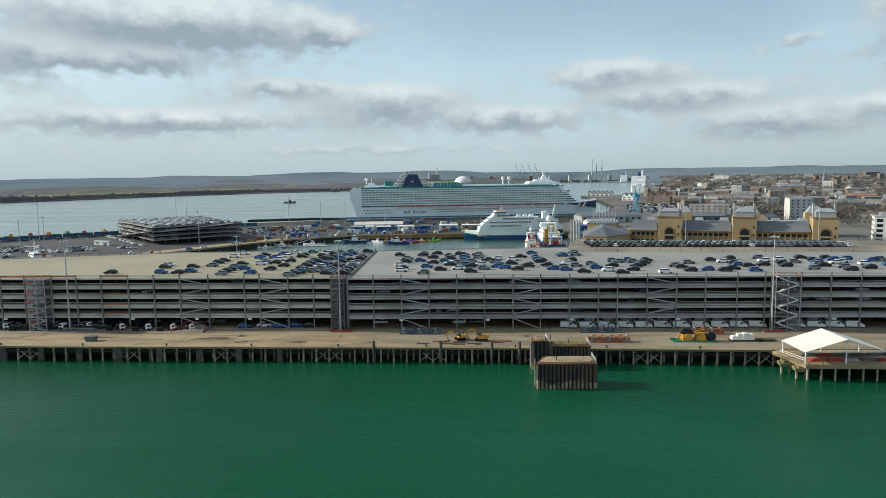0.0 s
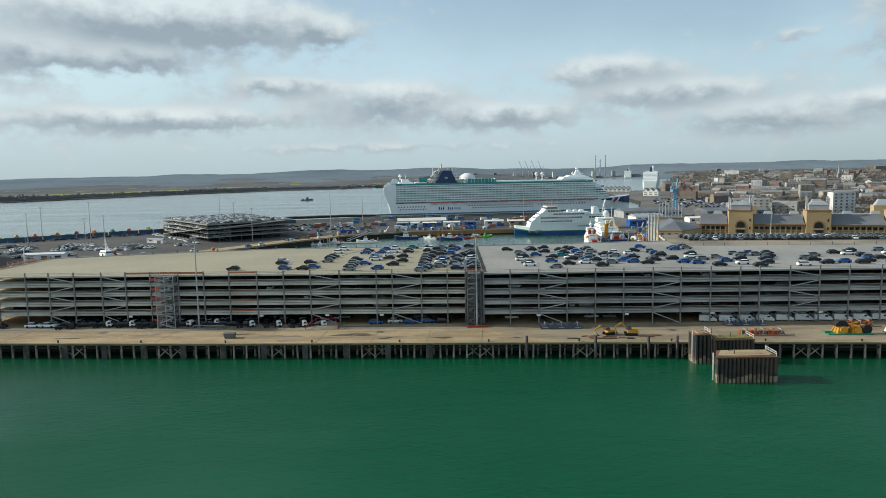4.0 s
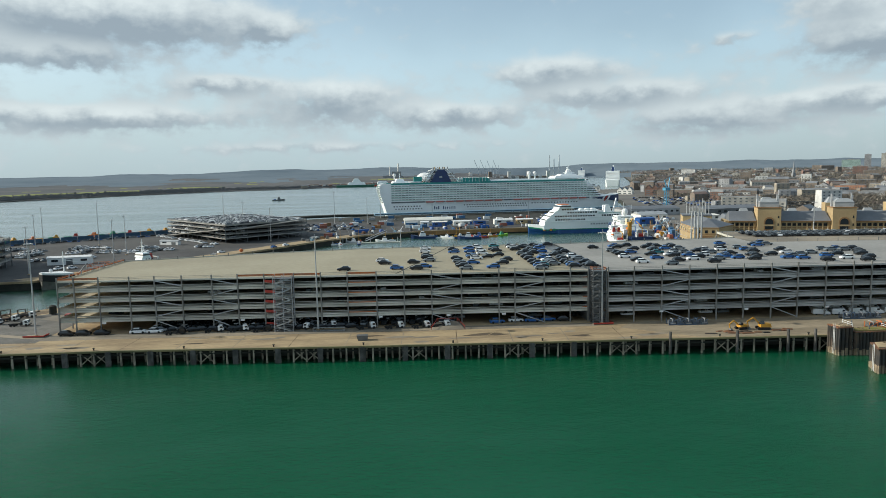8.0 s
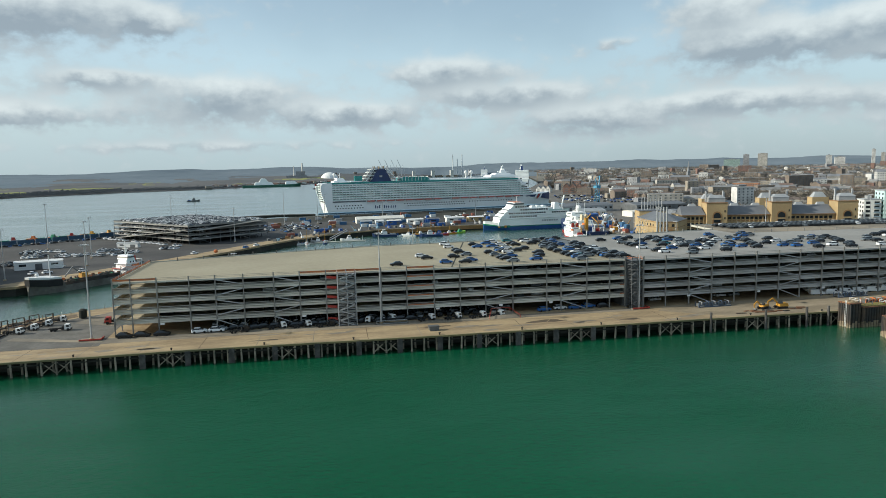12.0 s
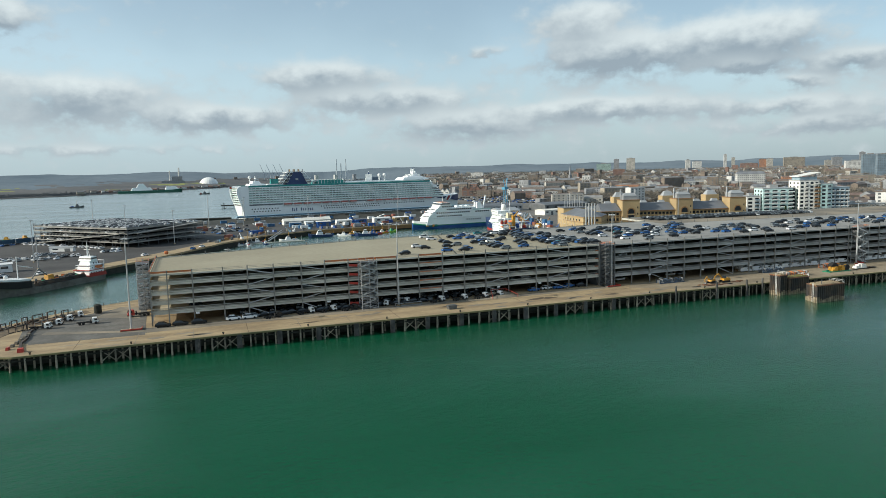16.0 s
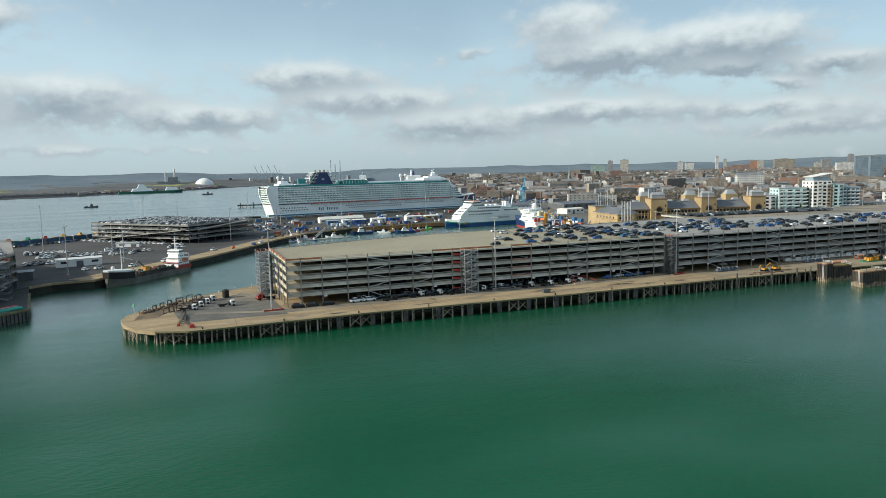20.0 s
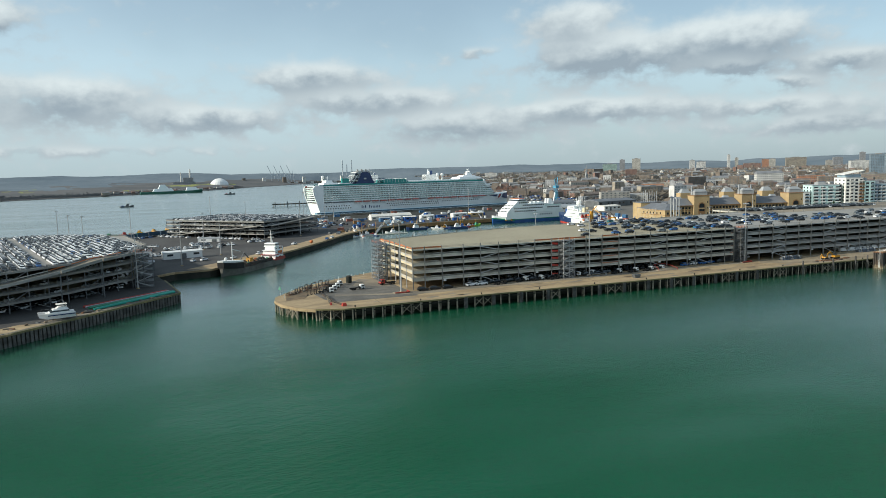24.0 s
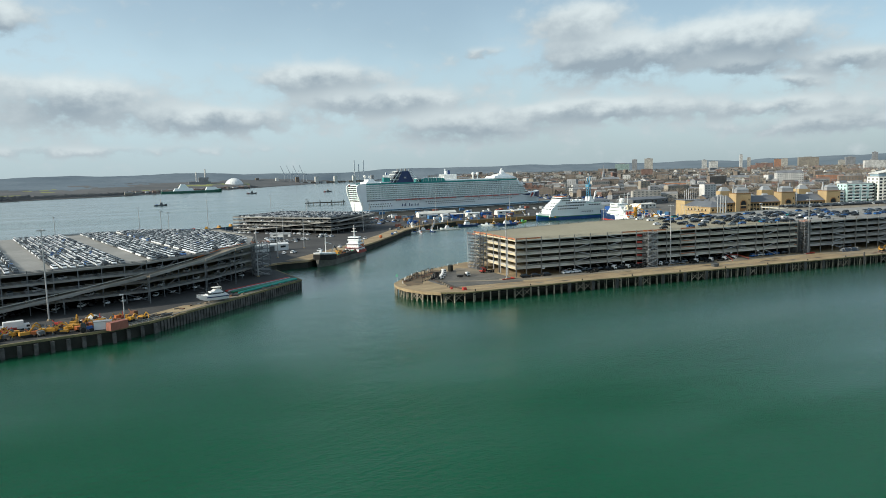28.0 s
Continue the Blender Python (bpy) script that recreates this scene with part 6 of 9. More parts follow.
    part("forward_house", Shape().taper(205, 243, -12, 12, 40.5, 43.5, 3, 6, 2).taper(213, 236, -8, 8, 43.5, 45.5, 3, 4, 1.5), SHIPWHITE, s)
    for x in (177, 184):
        part("radome", Shape().ball((x, -3, 47.3), 2.2, 10, 6).cyl((x, -3, 40), (x, -3, 46), 0.9, n=8), WHITE, s)
    for x in (13,):
        part("radome", Shape().ball((x + 6, 0, 48), 1.9, 10, 6).cyl((x + 6, 0, 43), (x + 6, 0, 47), 0.6, n=8), WHITE, s)
    part("mast", Shape().taper(222, 232, -3, 3, 44, 51, 3, 4, 1.6).cyl((227, 0, 50), (227, 0, 55), 0.35, n=6).beam((226, -5, 50), (226, 5, 50), 0.8).beam((220, 0, 47), (234, 0, 47), 2.0, 0.8).ball((225.5, 0, 52.5), 1.2, 8, 5), SHIPWHITE, s)
    bridge_ob = part("bridge", Shape().box(243, 252, -19, 19, 30.5, 33.4), SHIPWHITE, s)
    part("bridge_window_band", Shape().box(249, 252.1, -19.1, 19.1, 31.6, 32.8), DARKGLASS, bridge_ob)
    part("bow_flash", Shape().loft([[(x, -ht * 0.97 - 0.12, zb), (x, ht * 0.97 + 0.12, zb), (x, ht + 0.16, zt - 1.0), (x, -ht - 0.16, zt - 1.0)] for x, zb, ht, zt in ((250, 16.4, 16.2, 18.2), (270, 14.6, 12.4, 19.5), (281, 12.8, 8.1, 20.4), (289.6, 11.5, 2.0, 21.2))]), NAVY, hull_ob, "navy flash on the bow")
    for k, m in enumerate((WHITE, RED, WHITE)):
        part("bow_stripe", Shape().hexa([(262 + 3.2 * k, -15.2 + 0.75 * k, 13.2), (264 + 3.2 * k, -14.7 + 0.75 * k, 13.2), (264 + 3.2 * k, -13.9, 13.2), (262 + 3.2 * k, -13.9, 13.2)], [(266 + 3.2 * k, -14.6 + 0.8 * k, 19), (268 + 3.2 * k, -14.0 + 0.8 * k, 19), (268 + 3.2 * k, -13, 19), (266 + 3.2 * k, -13, 19)]), m, hull_ob)
    part("foredeck_rail", Shape().beam((262, -14, 20.2), (289, -1.5, 22), 0.15).beam((262, 14, 20.2), (289, 1.5, 22), 0.15), SHIPWHITE, s)
    part("stern_flag", Shape().box(-3.5, -1.2, -0.05, 0.05, 36, 38), RED, s)
    return s


cruise_ship()


def far_liner(x, y, turn, size, label, funnel=NAVY):
    s = thing("cruise_ship", label, "cruise ship", (x, y, 0), turn)
    k = size
    part("hull", Shape().loft(hull_rings([(0, 12 * k, 14 * k, 14 * k), (10 * k, 15 * k, 16 * k, 14 * k), (200 * k, 15 * k, 16 * k, 14 * k), (235 * k, 6 * k, 11 * k, 16 * k), (255 * k, 0.4, 2 * k, 18 * k)], 3)), SHIPWHITE, s)
    for j in range(7):
        part("deck_tier", Shape().box((6 + 2 * j) * k, (212 - 4 * j) * k, -15 * k, 15 * k, (14 + 2.8 * j) * k, (16.4 + 2.8 * j) * k), SHIPWHITE, s)
        part("window_row", Shape().box((7 + 2 * j) * k, (211 - 4 * j) * k, -15.2 * k, 15.2 * k, (14.9 + 2.8 * j) * k, (15.9 + 2.8 * j) * k), DARKGLASS, s)
    part("funnel", Shape().taper(50 * k, 66 * k, -3 * k, 3 * k, 33 * k, 43 * k, 4 * k, 4 * k, 1), funnel, s)
    part("mast", Shape().taper(170 * k, 178 * k, -2 * k, 2 * k, 33 * k, 47 * k, 3 * k, 3 * k, 0.5), SHIPWHITE, s)
    part("radome", Shape().ball((140 * k, 0, 38 * k), 4 * k, 9, 5), WHITE, s)
    return s


far_liner(990, 4030, 74, 1.3, "white cruise ship berthed far up the river")
far_liner(520, 1940, 72, 1.3, "distant white cruise ship with a dark funnel")


def ferry():
    s = thing("ferry", "white island ferry with a blue and green hull", "ferry", (93, 557, 0), 184)
    st = [(0, 7, 8, 3.4), (8, 8.4, 8.5, 3.4), (58, 8.4, 8.5, 3.5), (70, 4.6, 7.2, 4.2), (80, 0.4, 1.6, 5.6)]
    hull_ob = part("hull", Shape().loft(hull_rings(st, 2)), FERRY_BLUE, s, "deep blue hull")
    part("hull_band", Shape().loft([[(x, -ht - 0.06, zt * 0.8), (x, ht + 0.06, zt * 0.8), (x, ht + 0.1, zt + 0.03), (x, -ht - 0.1, zt + 0.03)] for x, hw, ht, zt in st]), GREEN, hull_ob, "green hull stripe")
    part("car_deck_house", Shape().taper(1, 70, -8.0, 8.0, 3.4, 9.4, 0, 2.0, 0.05), SHIPWHITE, s)
    part("bulwark", Shape().loft([[(x, -w, z), (x, w, z), (x, w, z + 2.2), (x, -w, z + 2.2)] for x, w, z in ((62, 7.9, 3.7), (70, 7.1, 4.2), (79.6, 1.6, 5.5))]), SHIPWHITE, s)
    for k, (a, b, w, z) in enumerate(((3, 68.5, 8.25, 9.4), (5, 65.5, 8.1, 12.2), (20, 62, 7.8, 15.0), (44, 58.5, 7.5, 17.6))):
        part("deck_tier", Shape().taper(a, b, -w, w, z, z + 2.6, 0.3, 2.2, 0.05), SHIPWHITE, s)
        part("deck_edge", Shape().box(a - 0.8, b + 0.6, -w - 0.3, w + 0.3, z - 0.12, z + 0.1), SHIPWHITE, s)
    bridge_ob = part("bridge", Shape().taper(47, 56.5, -8.8, 8.8, 20.2, 22.6, 0.6, 1.6, 0.1), SHIPWHITE, s)
    part("bridge_window_band", Shape().taper(47, 56.6, -8.9, 8.9, 20.9, 22.0, 0.3, 1.0, 0.05), DARKGLASS, bridge_ob)
    part("bridge_roof", Shape().box(48, 55, -6.5, 6.5, 22.6, 22.95), ORANGE, bridge_ob, "orange bridge roof")
    pane = Shape().box(-0.75, 0.75, -0.06, 0.06, -0.6, 0.6).mesh("window_pane")
    for side in (-1, 1):
        for z, a, b, w in ((10.8, 36, 60, 8.25), (13.6, 8, 22, 8.1), (13.6, 28, 60, 8.1), (16.4, 26, 50, 7.8), (18.9, 43, 55, 7.5)):
            x = a
            while x < b:
                part("window_pane", pane, DARKGLASS, s, at=(x, side * w, z))
                x += 2.1
    front = Shape().box(-0.06, 0.06, -0.7, 0.7, -0.6, 0.6).mesh("window_pane")
    for z, x in ((10.8, 67.6), (13.6, 64.5), (16.4, 61.0)):
        for k in range(6):
            part("window_pane", front, DARKGLASS, s, at=(x, -6.2 + 2.5 * k, z))
    part("funnel", Shape().taper(11, 17, -3.4, -0.6, 15, 21.5, 2, 0.5, 0.2).taper(11, 17, 0.6, 3.4, 15, 21.5, 2, 0.5, 0.2), SHIPWHITE, s)
    part("mast", Shape().beam((9, 0, 15), (6.0, 0, 27), 1.2, 0.8), SHIPWHITE, s)
    part("signal_mast", Shape().cyl((50, 0, 23), (50, 0, 27.5), 0.2, n=6), SHIPWHITE, s)
    for v in (-8.2, 8.1):
        part("deck_rail", Shape().box(5, 24, v, v + 0.1, 15.0, 16.1), BALCONY, s)
    part("aft_opening", Shape().box(1.5, 6.5, 8.24, 8.34, 4.6, 7.4), DARKGLASS, s)
    for k in range(3):
        part("vent_housing", Shape().taper(24 + 5 * k, 27.5 + 5 * k, -2.5, 2.5, 17.6, 19.2, 0.2, 0.4, 0.2), PALEDECK, s)
    for k in range(4):
        part("lettering_bar", Shape().box(60 + 2.6 * k, 61.8 + 2.6 * k, 8.3 - 0.55 * k, 8.9 - 0.5 * k, 2.2, 4.0), YELLOW if k % 2 else GREEN, s)
    for k in range(7):
        part("lettering_bar", Shape().box(16 + 2.2 * k, 17.5 + 2.2 * k, 8.3, 8.36, 6.4, 7.6), STEEL, s)
    return s


ferry()


def research_ship(x, y, turn, label, hullmat, k=1.0, tall=1.0, funnel=RED):
    s = thing("research_ship", label, "ship", (x, y, 0), turn)
    part("hull", Shape().loft(hull_rings([(0, 6 * k, 7 * k, 4.0), (6, 7.4 * k, 7.6 * k, 4.0), (44 * k, 7.4 * k, 7.6 * k, 5), (58 * k, 4 * k, 6 * k, 7), (68 * k, 0.4, 1.6 * k, 8.5)], 2)), hullmat, s)
    part("boot_topping", Shape().loft([[(x, -w, -0.5), (x, w, -0.5), (x, w, 1.2), (x, -w, 1.2)] for x, w in ((-0.05, 6.4 * k), (6, 7.6 * k), (44 * k, 7.6 * k), (58 * k, 4.6 * k), (67.4 * k, 0.6))]), RED, s)
    tiers = ((18, 52, 6.6, 4.4, 7.2), (24, 50, 5.8, 7.2, 9.8), (31, 49, 5.0, 9.8, 12.2), (36, 48, 5.6, 12.2, 14.6))
    for a, b, w, z0, z1 in tiers:
        part("house_tier", Shape().taper(a * k, b * k, -w * k, w * k, z0, z1, 0.3, 1.2, 0.2), SHIPWHITE, s)
        part("window_band", Shape().box(a * k + 2.0, b * k - 1.6, -w * k - 0.02, w * k + 0.02, z0 + 1.2, z0 + 1.75).box(a * k + 0.08, a * k + 0.3, -w * k * 0.6, w * k * 0.5, z0 + 1.2, z0 + 1.75), CABIN, s)
        part("deck_rail", Shape().box(a * k - 1.0, a * k - 0.9, -w * k, w * k, z0, z0 + 1.0), PALEDECK, s)
    part("funnel", Shape().taper(25 * k, 29 * k, -2.6, -0.8, 9.8, 13.6, 0.4, 0.7, 0.2).taper(25 * k, 29 * k, 0.8, 2.6, 9.8, 13.6, 0.4, 0.7, 0.2), funnel, s)
    part("mast", Shape().cyl((41 * k, 0, 14.5), (41 * k, 0, 21), 0.35, 0.2, 6).beam((41 * k, -2.5, 18), (41 * k, 2.5, 18), 0.25).beam((39 * k, 0, 14.5), (41 * k, 0, 18), 0.25), SHIPWHITE, s)
    part("radome", Shape().ball((37 * k, 0, 17.2), 1.9 * k + 0.3, 11, 7).cyl((37 * k, 0, 14.5), (37 * k, 0, 16.5), 0.5, n=6), WHITE, s)
    part("deck_crane", Shape().cyl((9, -3, 4), (9, -3, 9), 0.5, n=7).beam((9, -3, 9), (16, -1, 12.5), 0.45), YELLOW, s)
    part("stern_frame", Shape().beam((1, -3.6, 4), (0, -3.6, 8.5), 0.4).beam((1, 3.6, 4), (0, 3.6, 8.5), 0.4).beam((0, -3.6, 8.5), (0, 3.6, 8.5), 0.4), SHIPWHITE, s)
    part("winch", Shape().cyl((5, -2, 5), (5, 1.5, 5), 0.9, n=8).box(3.6, 6.4, -2.2, 1.7, 4.0, 4.4), RED, s)
    part("workboat", Shape().loft([[(u, 4.0 - w, 7.4), (u, 4.0 + w, 7.4), (u, 4.0 + w * 0.7, 8.6), (u, 4.0 - w * 0.7, 8.6)] for u, w in ((14 * k, 0.3), (15 * k, 0.9), (20 * k, 0.9), (21 * k, 0.2))]), ORANGE, s)
    part("container_store", Shape().box(10, 14, 0.2, 2.6, 4.1, 6.5), BLUE, s)
    s.scale.z = tall
    return s


research_ship(57, 450, 88, "small white and red tug moored at the dock end", SHIPWHITE, 0.5, 0.8)
survey = research_ship(73, 456, 89, "large white survey ship with a dark hull and a radome", NAVY, 1.05, 1.12, CREAM)
part("winch_tower", Shape().box(10, 12.4, 4.2, 6.4, 4, 12).box(9.6, 12.8, 3.9, 6.7, 12, 12.5).beam((11, 5, 12), (4, 5, 15.5), 0.5), YELLOW, survey, "yellow winch tower")
part("deck_store", Shape().box(14, 17, -5, -1, 4.1, 7.2), STEEL, survey)
part("deck_store", Shape().box(4, 8, -5.6, -3, 4.1, 6.2), STEEL, survey)
part("cable_drum", Shape().cyl((3, 3, 4), (3, 3, 7), 1.2, n=9), STEEL, survey)
part("deck_hoses", Shape().beam((1, -4, 6), (14, -4.5, 9.5), 0.3).beam((2, 4, 6), (12, 1, 10), 0.3).beam((6, -5.5, 7), (6, 5.5, 7.4), 0.3), BLUE, survey)
part("aerial_mast", Shape().cyl((30, 4, 14), (30, 4, 24), 0.16, n=5).cyl((34, -3, 14.5), (34, -3, 22), 0.16, n=5).beam((30, 2.5, 21), (30, 5.5, 21), 0.16), SHIPWHITE, survey)

HULLGREY = material("worn_grey_hull", (0.16, 0.155, 0.135), 0.7, second=(0.10, 0.09, 0.075), grain=0.25, scale=0.8, fine=4)
dredger = thing("dredger", "dark grey sand dredger with a white bridge aft", "ship", (-220.8, 373.7, 0), 230.7)
part("hull", Shape().loft(hull_rings([(0, 4.2, 4.8, 3.4), (5, 5, 5.2, 2.9), (42, 5, 5.2, 2.8), (44, 4.8, 5.2, 6.2), (50, 3.4, 5.0, 6.6), (54, 1.2, 3.6, 7.0), (56.5, 0.3, 1.4, 7.3)], 2)), HULLGREY, dredger)
part("foredeck", Shape().loft([[(x, -w, z), (x, w, z), (x, w, z + 0.8), (x, -w, z + 0.8)] for x, w, z in ((44, 5.3, 6.2), (50, 5.1, 6.6), (54, 3.7, 7.0), (56.6, 1.5, 7.3))]), WHITE, dredger, "white rail band round the bow")
part("bow_plating", Shape().loft([[(x, -w, z), (x, w, z), (x, w + 0.1, z + 2.8), (x, -w - 0.1, z + 2.8)] for x, w, z in ((43.8, 5.4, 3.0), (50, 5.25, 3.4), (54, 3.9, 3.9), (56.7, 1.75, 4.3))]), BLACK, dredger, "black bow plating")
part("hopper", Shape().box(12, 43, -4.2, 4.2, 2.9, 4.0), SHEET, dredger)
for k in range(14):
    part("spoil_heap", Shape().ball((14 + 2.1 * k, random.uniform(-2, 2), 4.0), random.uniform(0.9, 1.7), 7, 3, 0.8), WEED_SHADE, dredger)
part("bridge_house", Shape().taper(0.8, 10.5, -4.7, 4.7, 3.0, 5.6, 0.3, 0.5, 0.2), SHIPWHITE, dredger)
part("house_tier", Shape().taper(1.6, 9.2, -4.0, 4.0, 5.6, 8.0, 0.4, 0.5, 0.3), SHIPWHITE, dredger)
part("house_tier", Shape().taper(2.8, 8.4, -3.3, 3.3, 8.0, 10.0, 0.3, 0.4, 0.3), SHIPWHITE, dredger)
part("wheelhouse", Shape().taper(3.8, 8.2, -3.8, 3.8, 10.0, 12.2, 0.3, 0.6, 0.3), SHIPWHITE, dredger)
part("deck_edge", Shape().box(0.4, 10.9, -4.9, 4.9, 5.5, 5.7), RED, dredger)
part("deck_edge", Shape().box(1.2, 9.6, -4.3, 4.3, 7.9, 8.1), SHIPWHITE, dredger)
part("hull_stripe", Shape().box(-0.05, 12, -5.28, 5.28, 2.5, 3.3), RED, dredger, "red hull stripe at the stern")
for z, n in ((4.3, 5), (6.6, 4), (8.8, 3)):
    for k in range(n):
        for v in (-1, 1):
            part("porthole", Shape().box(-0.35, 0.35, -0.06, 0.06, -0.4, 0.4), DARKGLASS, dredger, at=(2.6 + 1.6 * k, v * (4.6 if z < 5 else 3.85 if z < 7 else 3.2), z))
for v in (-4.6, 4.6):
    part("deck_rail", Shape().beam((0.6, v, 6.7), (10.6, v, 6.7), 0.1).beam((0.6, v, 6.2), (10.6, v, 6.2), 0.08), PALEDECK, dredger)
part("lifeboat", Shape().loft([[(x, 4.1 - w, 6.2), (x, 4.1 + w, 6.2), (x, 4.1 + w * 0.6, 7.5), (x, 4.1 - w * 0.6, 7.5)] for x, w in ((1.6, 0.3), (2.4, 0.8), (5.0, 0.8), (5.8, 0.2))]), ORANGE, dredger)
part("stern_frame", Shape().beam((0.6, -3.4, 3), (-0.8, -3.4, 9.5), 0.35).beam((0.6, 3.4, 3), (-0.8, 3.4, 9.5), 0.35).beam((-0.8, -3.4, 9.5), (-0.8, 3.4, 9.5), 0.35).beam((-0.8, -2, 9.5), (3, -2, 10), 0.25), WHITE, dredger)
digger = part("deck_digger", Shape().taper(28, 31.5, -1.4, 1.4, 4.4, 6.6, 0.2, 0.4, 0.2), YELLOW, dredger, "yellow deck excavator")
part("digger_arm", Shape().beam((30.5, 0, 6.2), (35, 0, 10), 0.45).beam((35, 0, 10), (39, 0, 6), 0.35), STEEL_D, digger)
for k in range(16):
    part("deck_gear", Shape().taper(-0.8, 0.8, -0.5, 0.5, 0, 1.1, 0.2, 0.1, 0.1), (RUST, STEEL_D, GREEN, ORANGE, SHEET)[k % 5], dredger, at=pose(13 + 1.9 * k, 3.2 * (-1) ** k, 4.0, 0, 0, 37 * k))
part("window_band", Shape().taper(3.9, 8.05, -3.85, 3.85, 10.9, 11.7, 0.15, 0.35, 0.12), DARKGLASS, dredger)
part("funnel", Shape().taper(0.9, 2.8, -1.4, 1.4, 8.0, 11.4, 0.3, 0.3, 0.2), RED, dredger)
part("mast", Shape().cyl((6.0, 0, 12.2), (6.0, 0, 19.5), 0.4, 0.15, 6).beam((6.0, -2, 15.5), (6.0, 2, 15.5), 0.25).beam((4.6, 0, 12.2), (6.0, 0, 17), 0.2).beam((6, -1.2, 17.2), (6, 1.2, 17.2), 0.2).cyl((46, 0, 6), (46, 0, 17), 0.3, 0.2, 6).beam((46, 0, 13), (38, 0, 11), 0.3), WHITE, dredger)
part("radome", Shape().ball((52, 0, 8.6), 0.9, 8, 5), WHITE, dredger)
part("dredge_arm", Shape().beam((14, 4.4, 4.4), (40, 4.4, 4.6), 0.7).beam((20, 4.4, 3), (20, 3, 6), 0.4).beam((36, 4.4, 3), (36, 3, 6), 0.4), SHEET, dredger)
part("rail", Shape().box(0.2, 11, -5.2, -5.05, 3.2, 4.3).box(0.2, 11, 5.05, 5.2, 3.2, 4.3), RED, dredger)


def workboat(x, y, L, turn, hull, house, label, mast=4.0):
    s = thing("workboat", label, "boat", (x, y, 0), turn, group="boats in the basin")
    w = L * 0.15
    part("hull", Shape().loft(hull_rings([(-L / 2, w * 0.8, w * 0.9, L * 0.085), (-L / 4, w, w * 1.05, L * 0.08), (L / 5, w, w * 1.05, L * 0.1), (L * 0.4, w * 0.5, w * 0.8, L * 0.14), (L / 2, 0.1, w * 0.2, L * 0.16)], 0.8)), hull, s)
    part("wheelhouse", Shape().taper(-L * 0.08, L * 0.18, -w * 0.6, w * 0.6, L * 0.08, L * 0.2, 0.1 * w, 0.3 * w, 0.1 * w).taper(-L * 0.03, L * 0.14, -w * 0.5, w * 0.5, L * 0.2, L * 0.28, 0.1 * w, 0.3 * w, 0.1 * w), house, s)
    part("window_band", Shape().box(-L * 0.02, L * 0.125, -w * 0.5, w * 0.5, L * 0.22, L * 0.255), DARKGLASS, s)
    part("mast", Shape().cyl((0, 0, L * 0.25), (0, 0, L * 0.25 + mast), 0.12, n=5).beam((-L * 0.3, 0, L * 0.08), (-L * 0.36, 0, L * 0.2), 0.3), YELLOW, s)
    part("deck_gear", Shape().box(-L * 0.4, -L * 0.2, -w * 0.5, w * 0.5, L * 0.08, L * 0.13), random.choice((YELLOW, RED, BLUE, STEEL)), s)
    return s


workboat(-72, 532, 20, 182, NAVY, WHITE, "navy tug with a white wheelhouse")
workboat(-54, 528, 12, 150, WHITE, WHITE, "white crew boat moored stern-on", 3)
workboat(-47, 527, 12, 170, BLUE, YELLOW, "blue and yellow workboat in the basin", 5)
workboat(-38, 519, 18, 175, NAVY, WHITE, "dark multicat workboat with deck gear", 6)
workboat(-29, 528, 14, 165, RED, BLUE, "red-hulled workboat in the basin", 4)
workboat(-11, 538, 12, 20, material("lime_paint", (0.25, 0.5, 0.04), 0.5), GREEN, "lime green pilot boat at the wall", 3)
workboat(-101, 511, 15, 185, WHITE, WHITE, "white motor yacht at a pontoon", 4)
workboat(-124, 510, 13, 178, STEEL, WHITE, "grey launch at a pontoon", 3)
workboat(-139, 500, 10, 190, WHITE, STEEL, "small white cabin boat at a pontoon", 3)
workboat(-62, 531, 9, 172, WHITE, BLUE, "small white launch with a blue cabin", 3)
workboat(-33, 524, 10, 168, WHITE, WHITE, "small white survey launch", 5)
workboat(-20, 533, 11, 185, YELLOW, WHITE, "yellow and white harbour launch", 4)
workboat(-44, 534, 11, 10, STEEL_D, WHITE, "grey launch rafted in the basin", 5)
workboat(-133, 496, 9, 100, WHITE, WHITE, "white sailing yacht at a pontoon", 9)
workboat(-120, 500, 9, 95, NAVY, WHITE, "navy yacht with a bare mast", 9)
workboat(-330, 1390, 24, 10, STEEL_D, STEEL_D, "dark fishing boat out on the river", 7)
workboat(-70, 2100, 30, 0, STEEL_D, STEEL_D, "dark barge moored on the river", 1)
workboat(140, 2000, 26, 5, STEEL_D, STEEL_D, "dark workboat on the far river", 6)
for x, y, L, a in ((-112, 506, 44, 3), (-128, 505.5, 20, 60)):
    p = thing("pontoon", "grey floating pontoon in the basin", "pontoon", (x, y, 0), a)
    part("float", Shape().box(-L / 2, L / 2, -1.3, 1.3, -0.3, 0.6), RAIL, p)
    for k in range(3):
        part("mooring_post", Shape().cyl((-L / 2 + 2 + k * (L - 4) / 2, 1.5, -2), (-L / 2 + 2 + k * (L - 4) / 2, 1.5, 4), 0.25, n=6), STEEL, p)
g = thing("gangway", "white truss gangway from the quay to the pontoon", "gangway")
for v in (-0.8, 0.8):
    part("truss", Shape().beam((-116, 513 + v, 1.0), (-101, 541 + v, 5.2), 0.25).beam((-116, 513 + v, 2.4), (-101, 541 + v, 6.6), 0.25), ZINC, g)
part("walkway", Shape().beam((-116, 513, 0.9), (-101, 541, 5.0), 1.6, 0.15), STEEL, g)
roro = thing("vehicle_ship", "green and white vehicle ship berthed on the far shore", "ship", (-320, 2560, 0), 6)
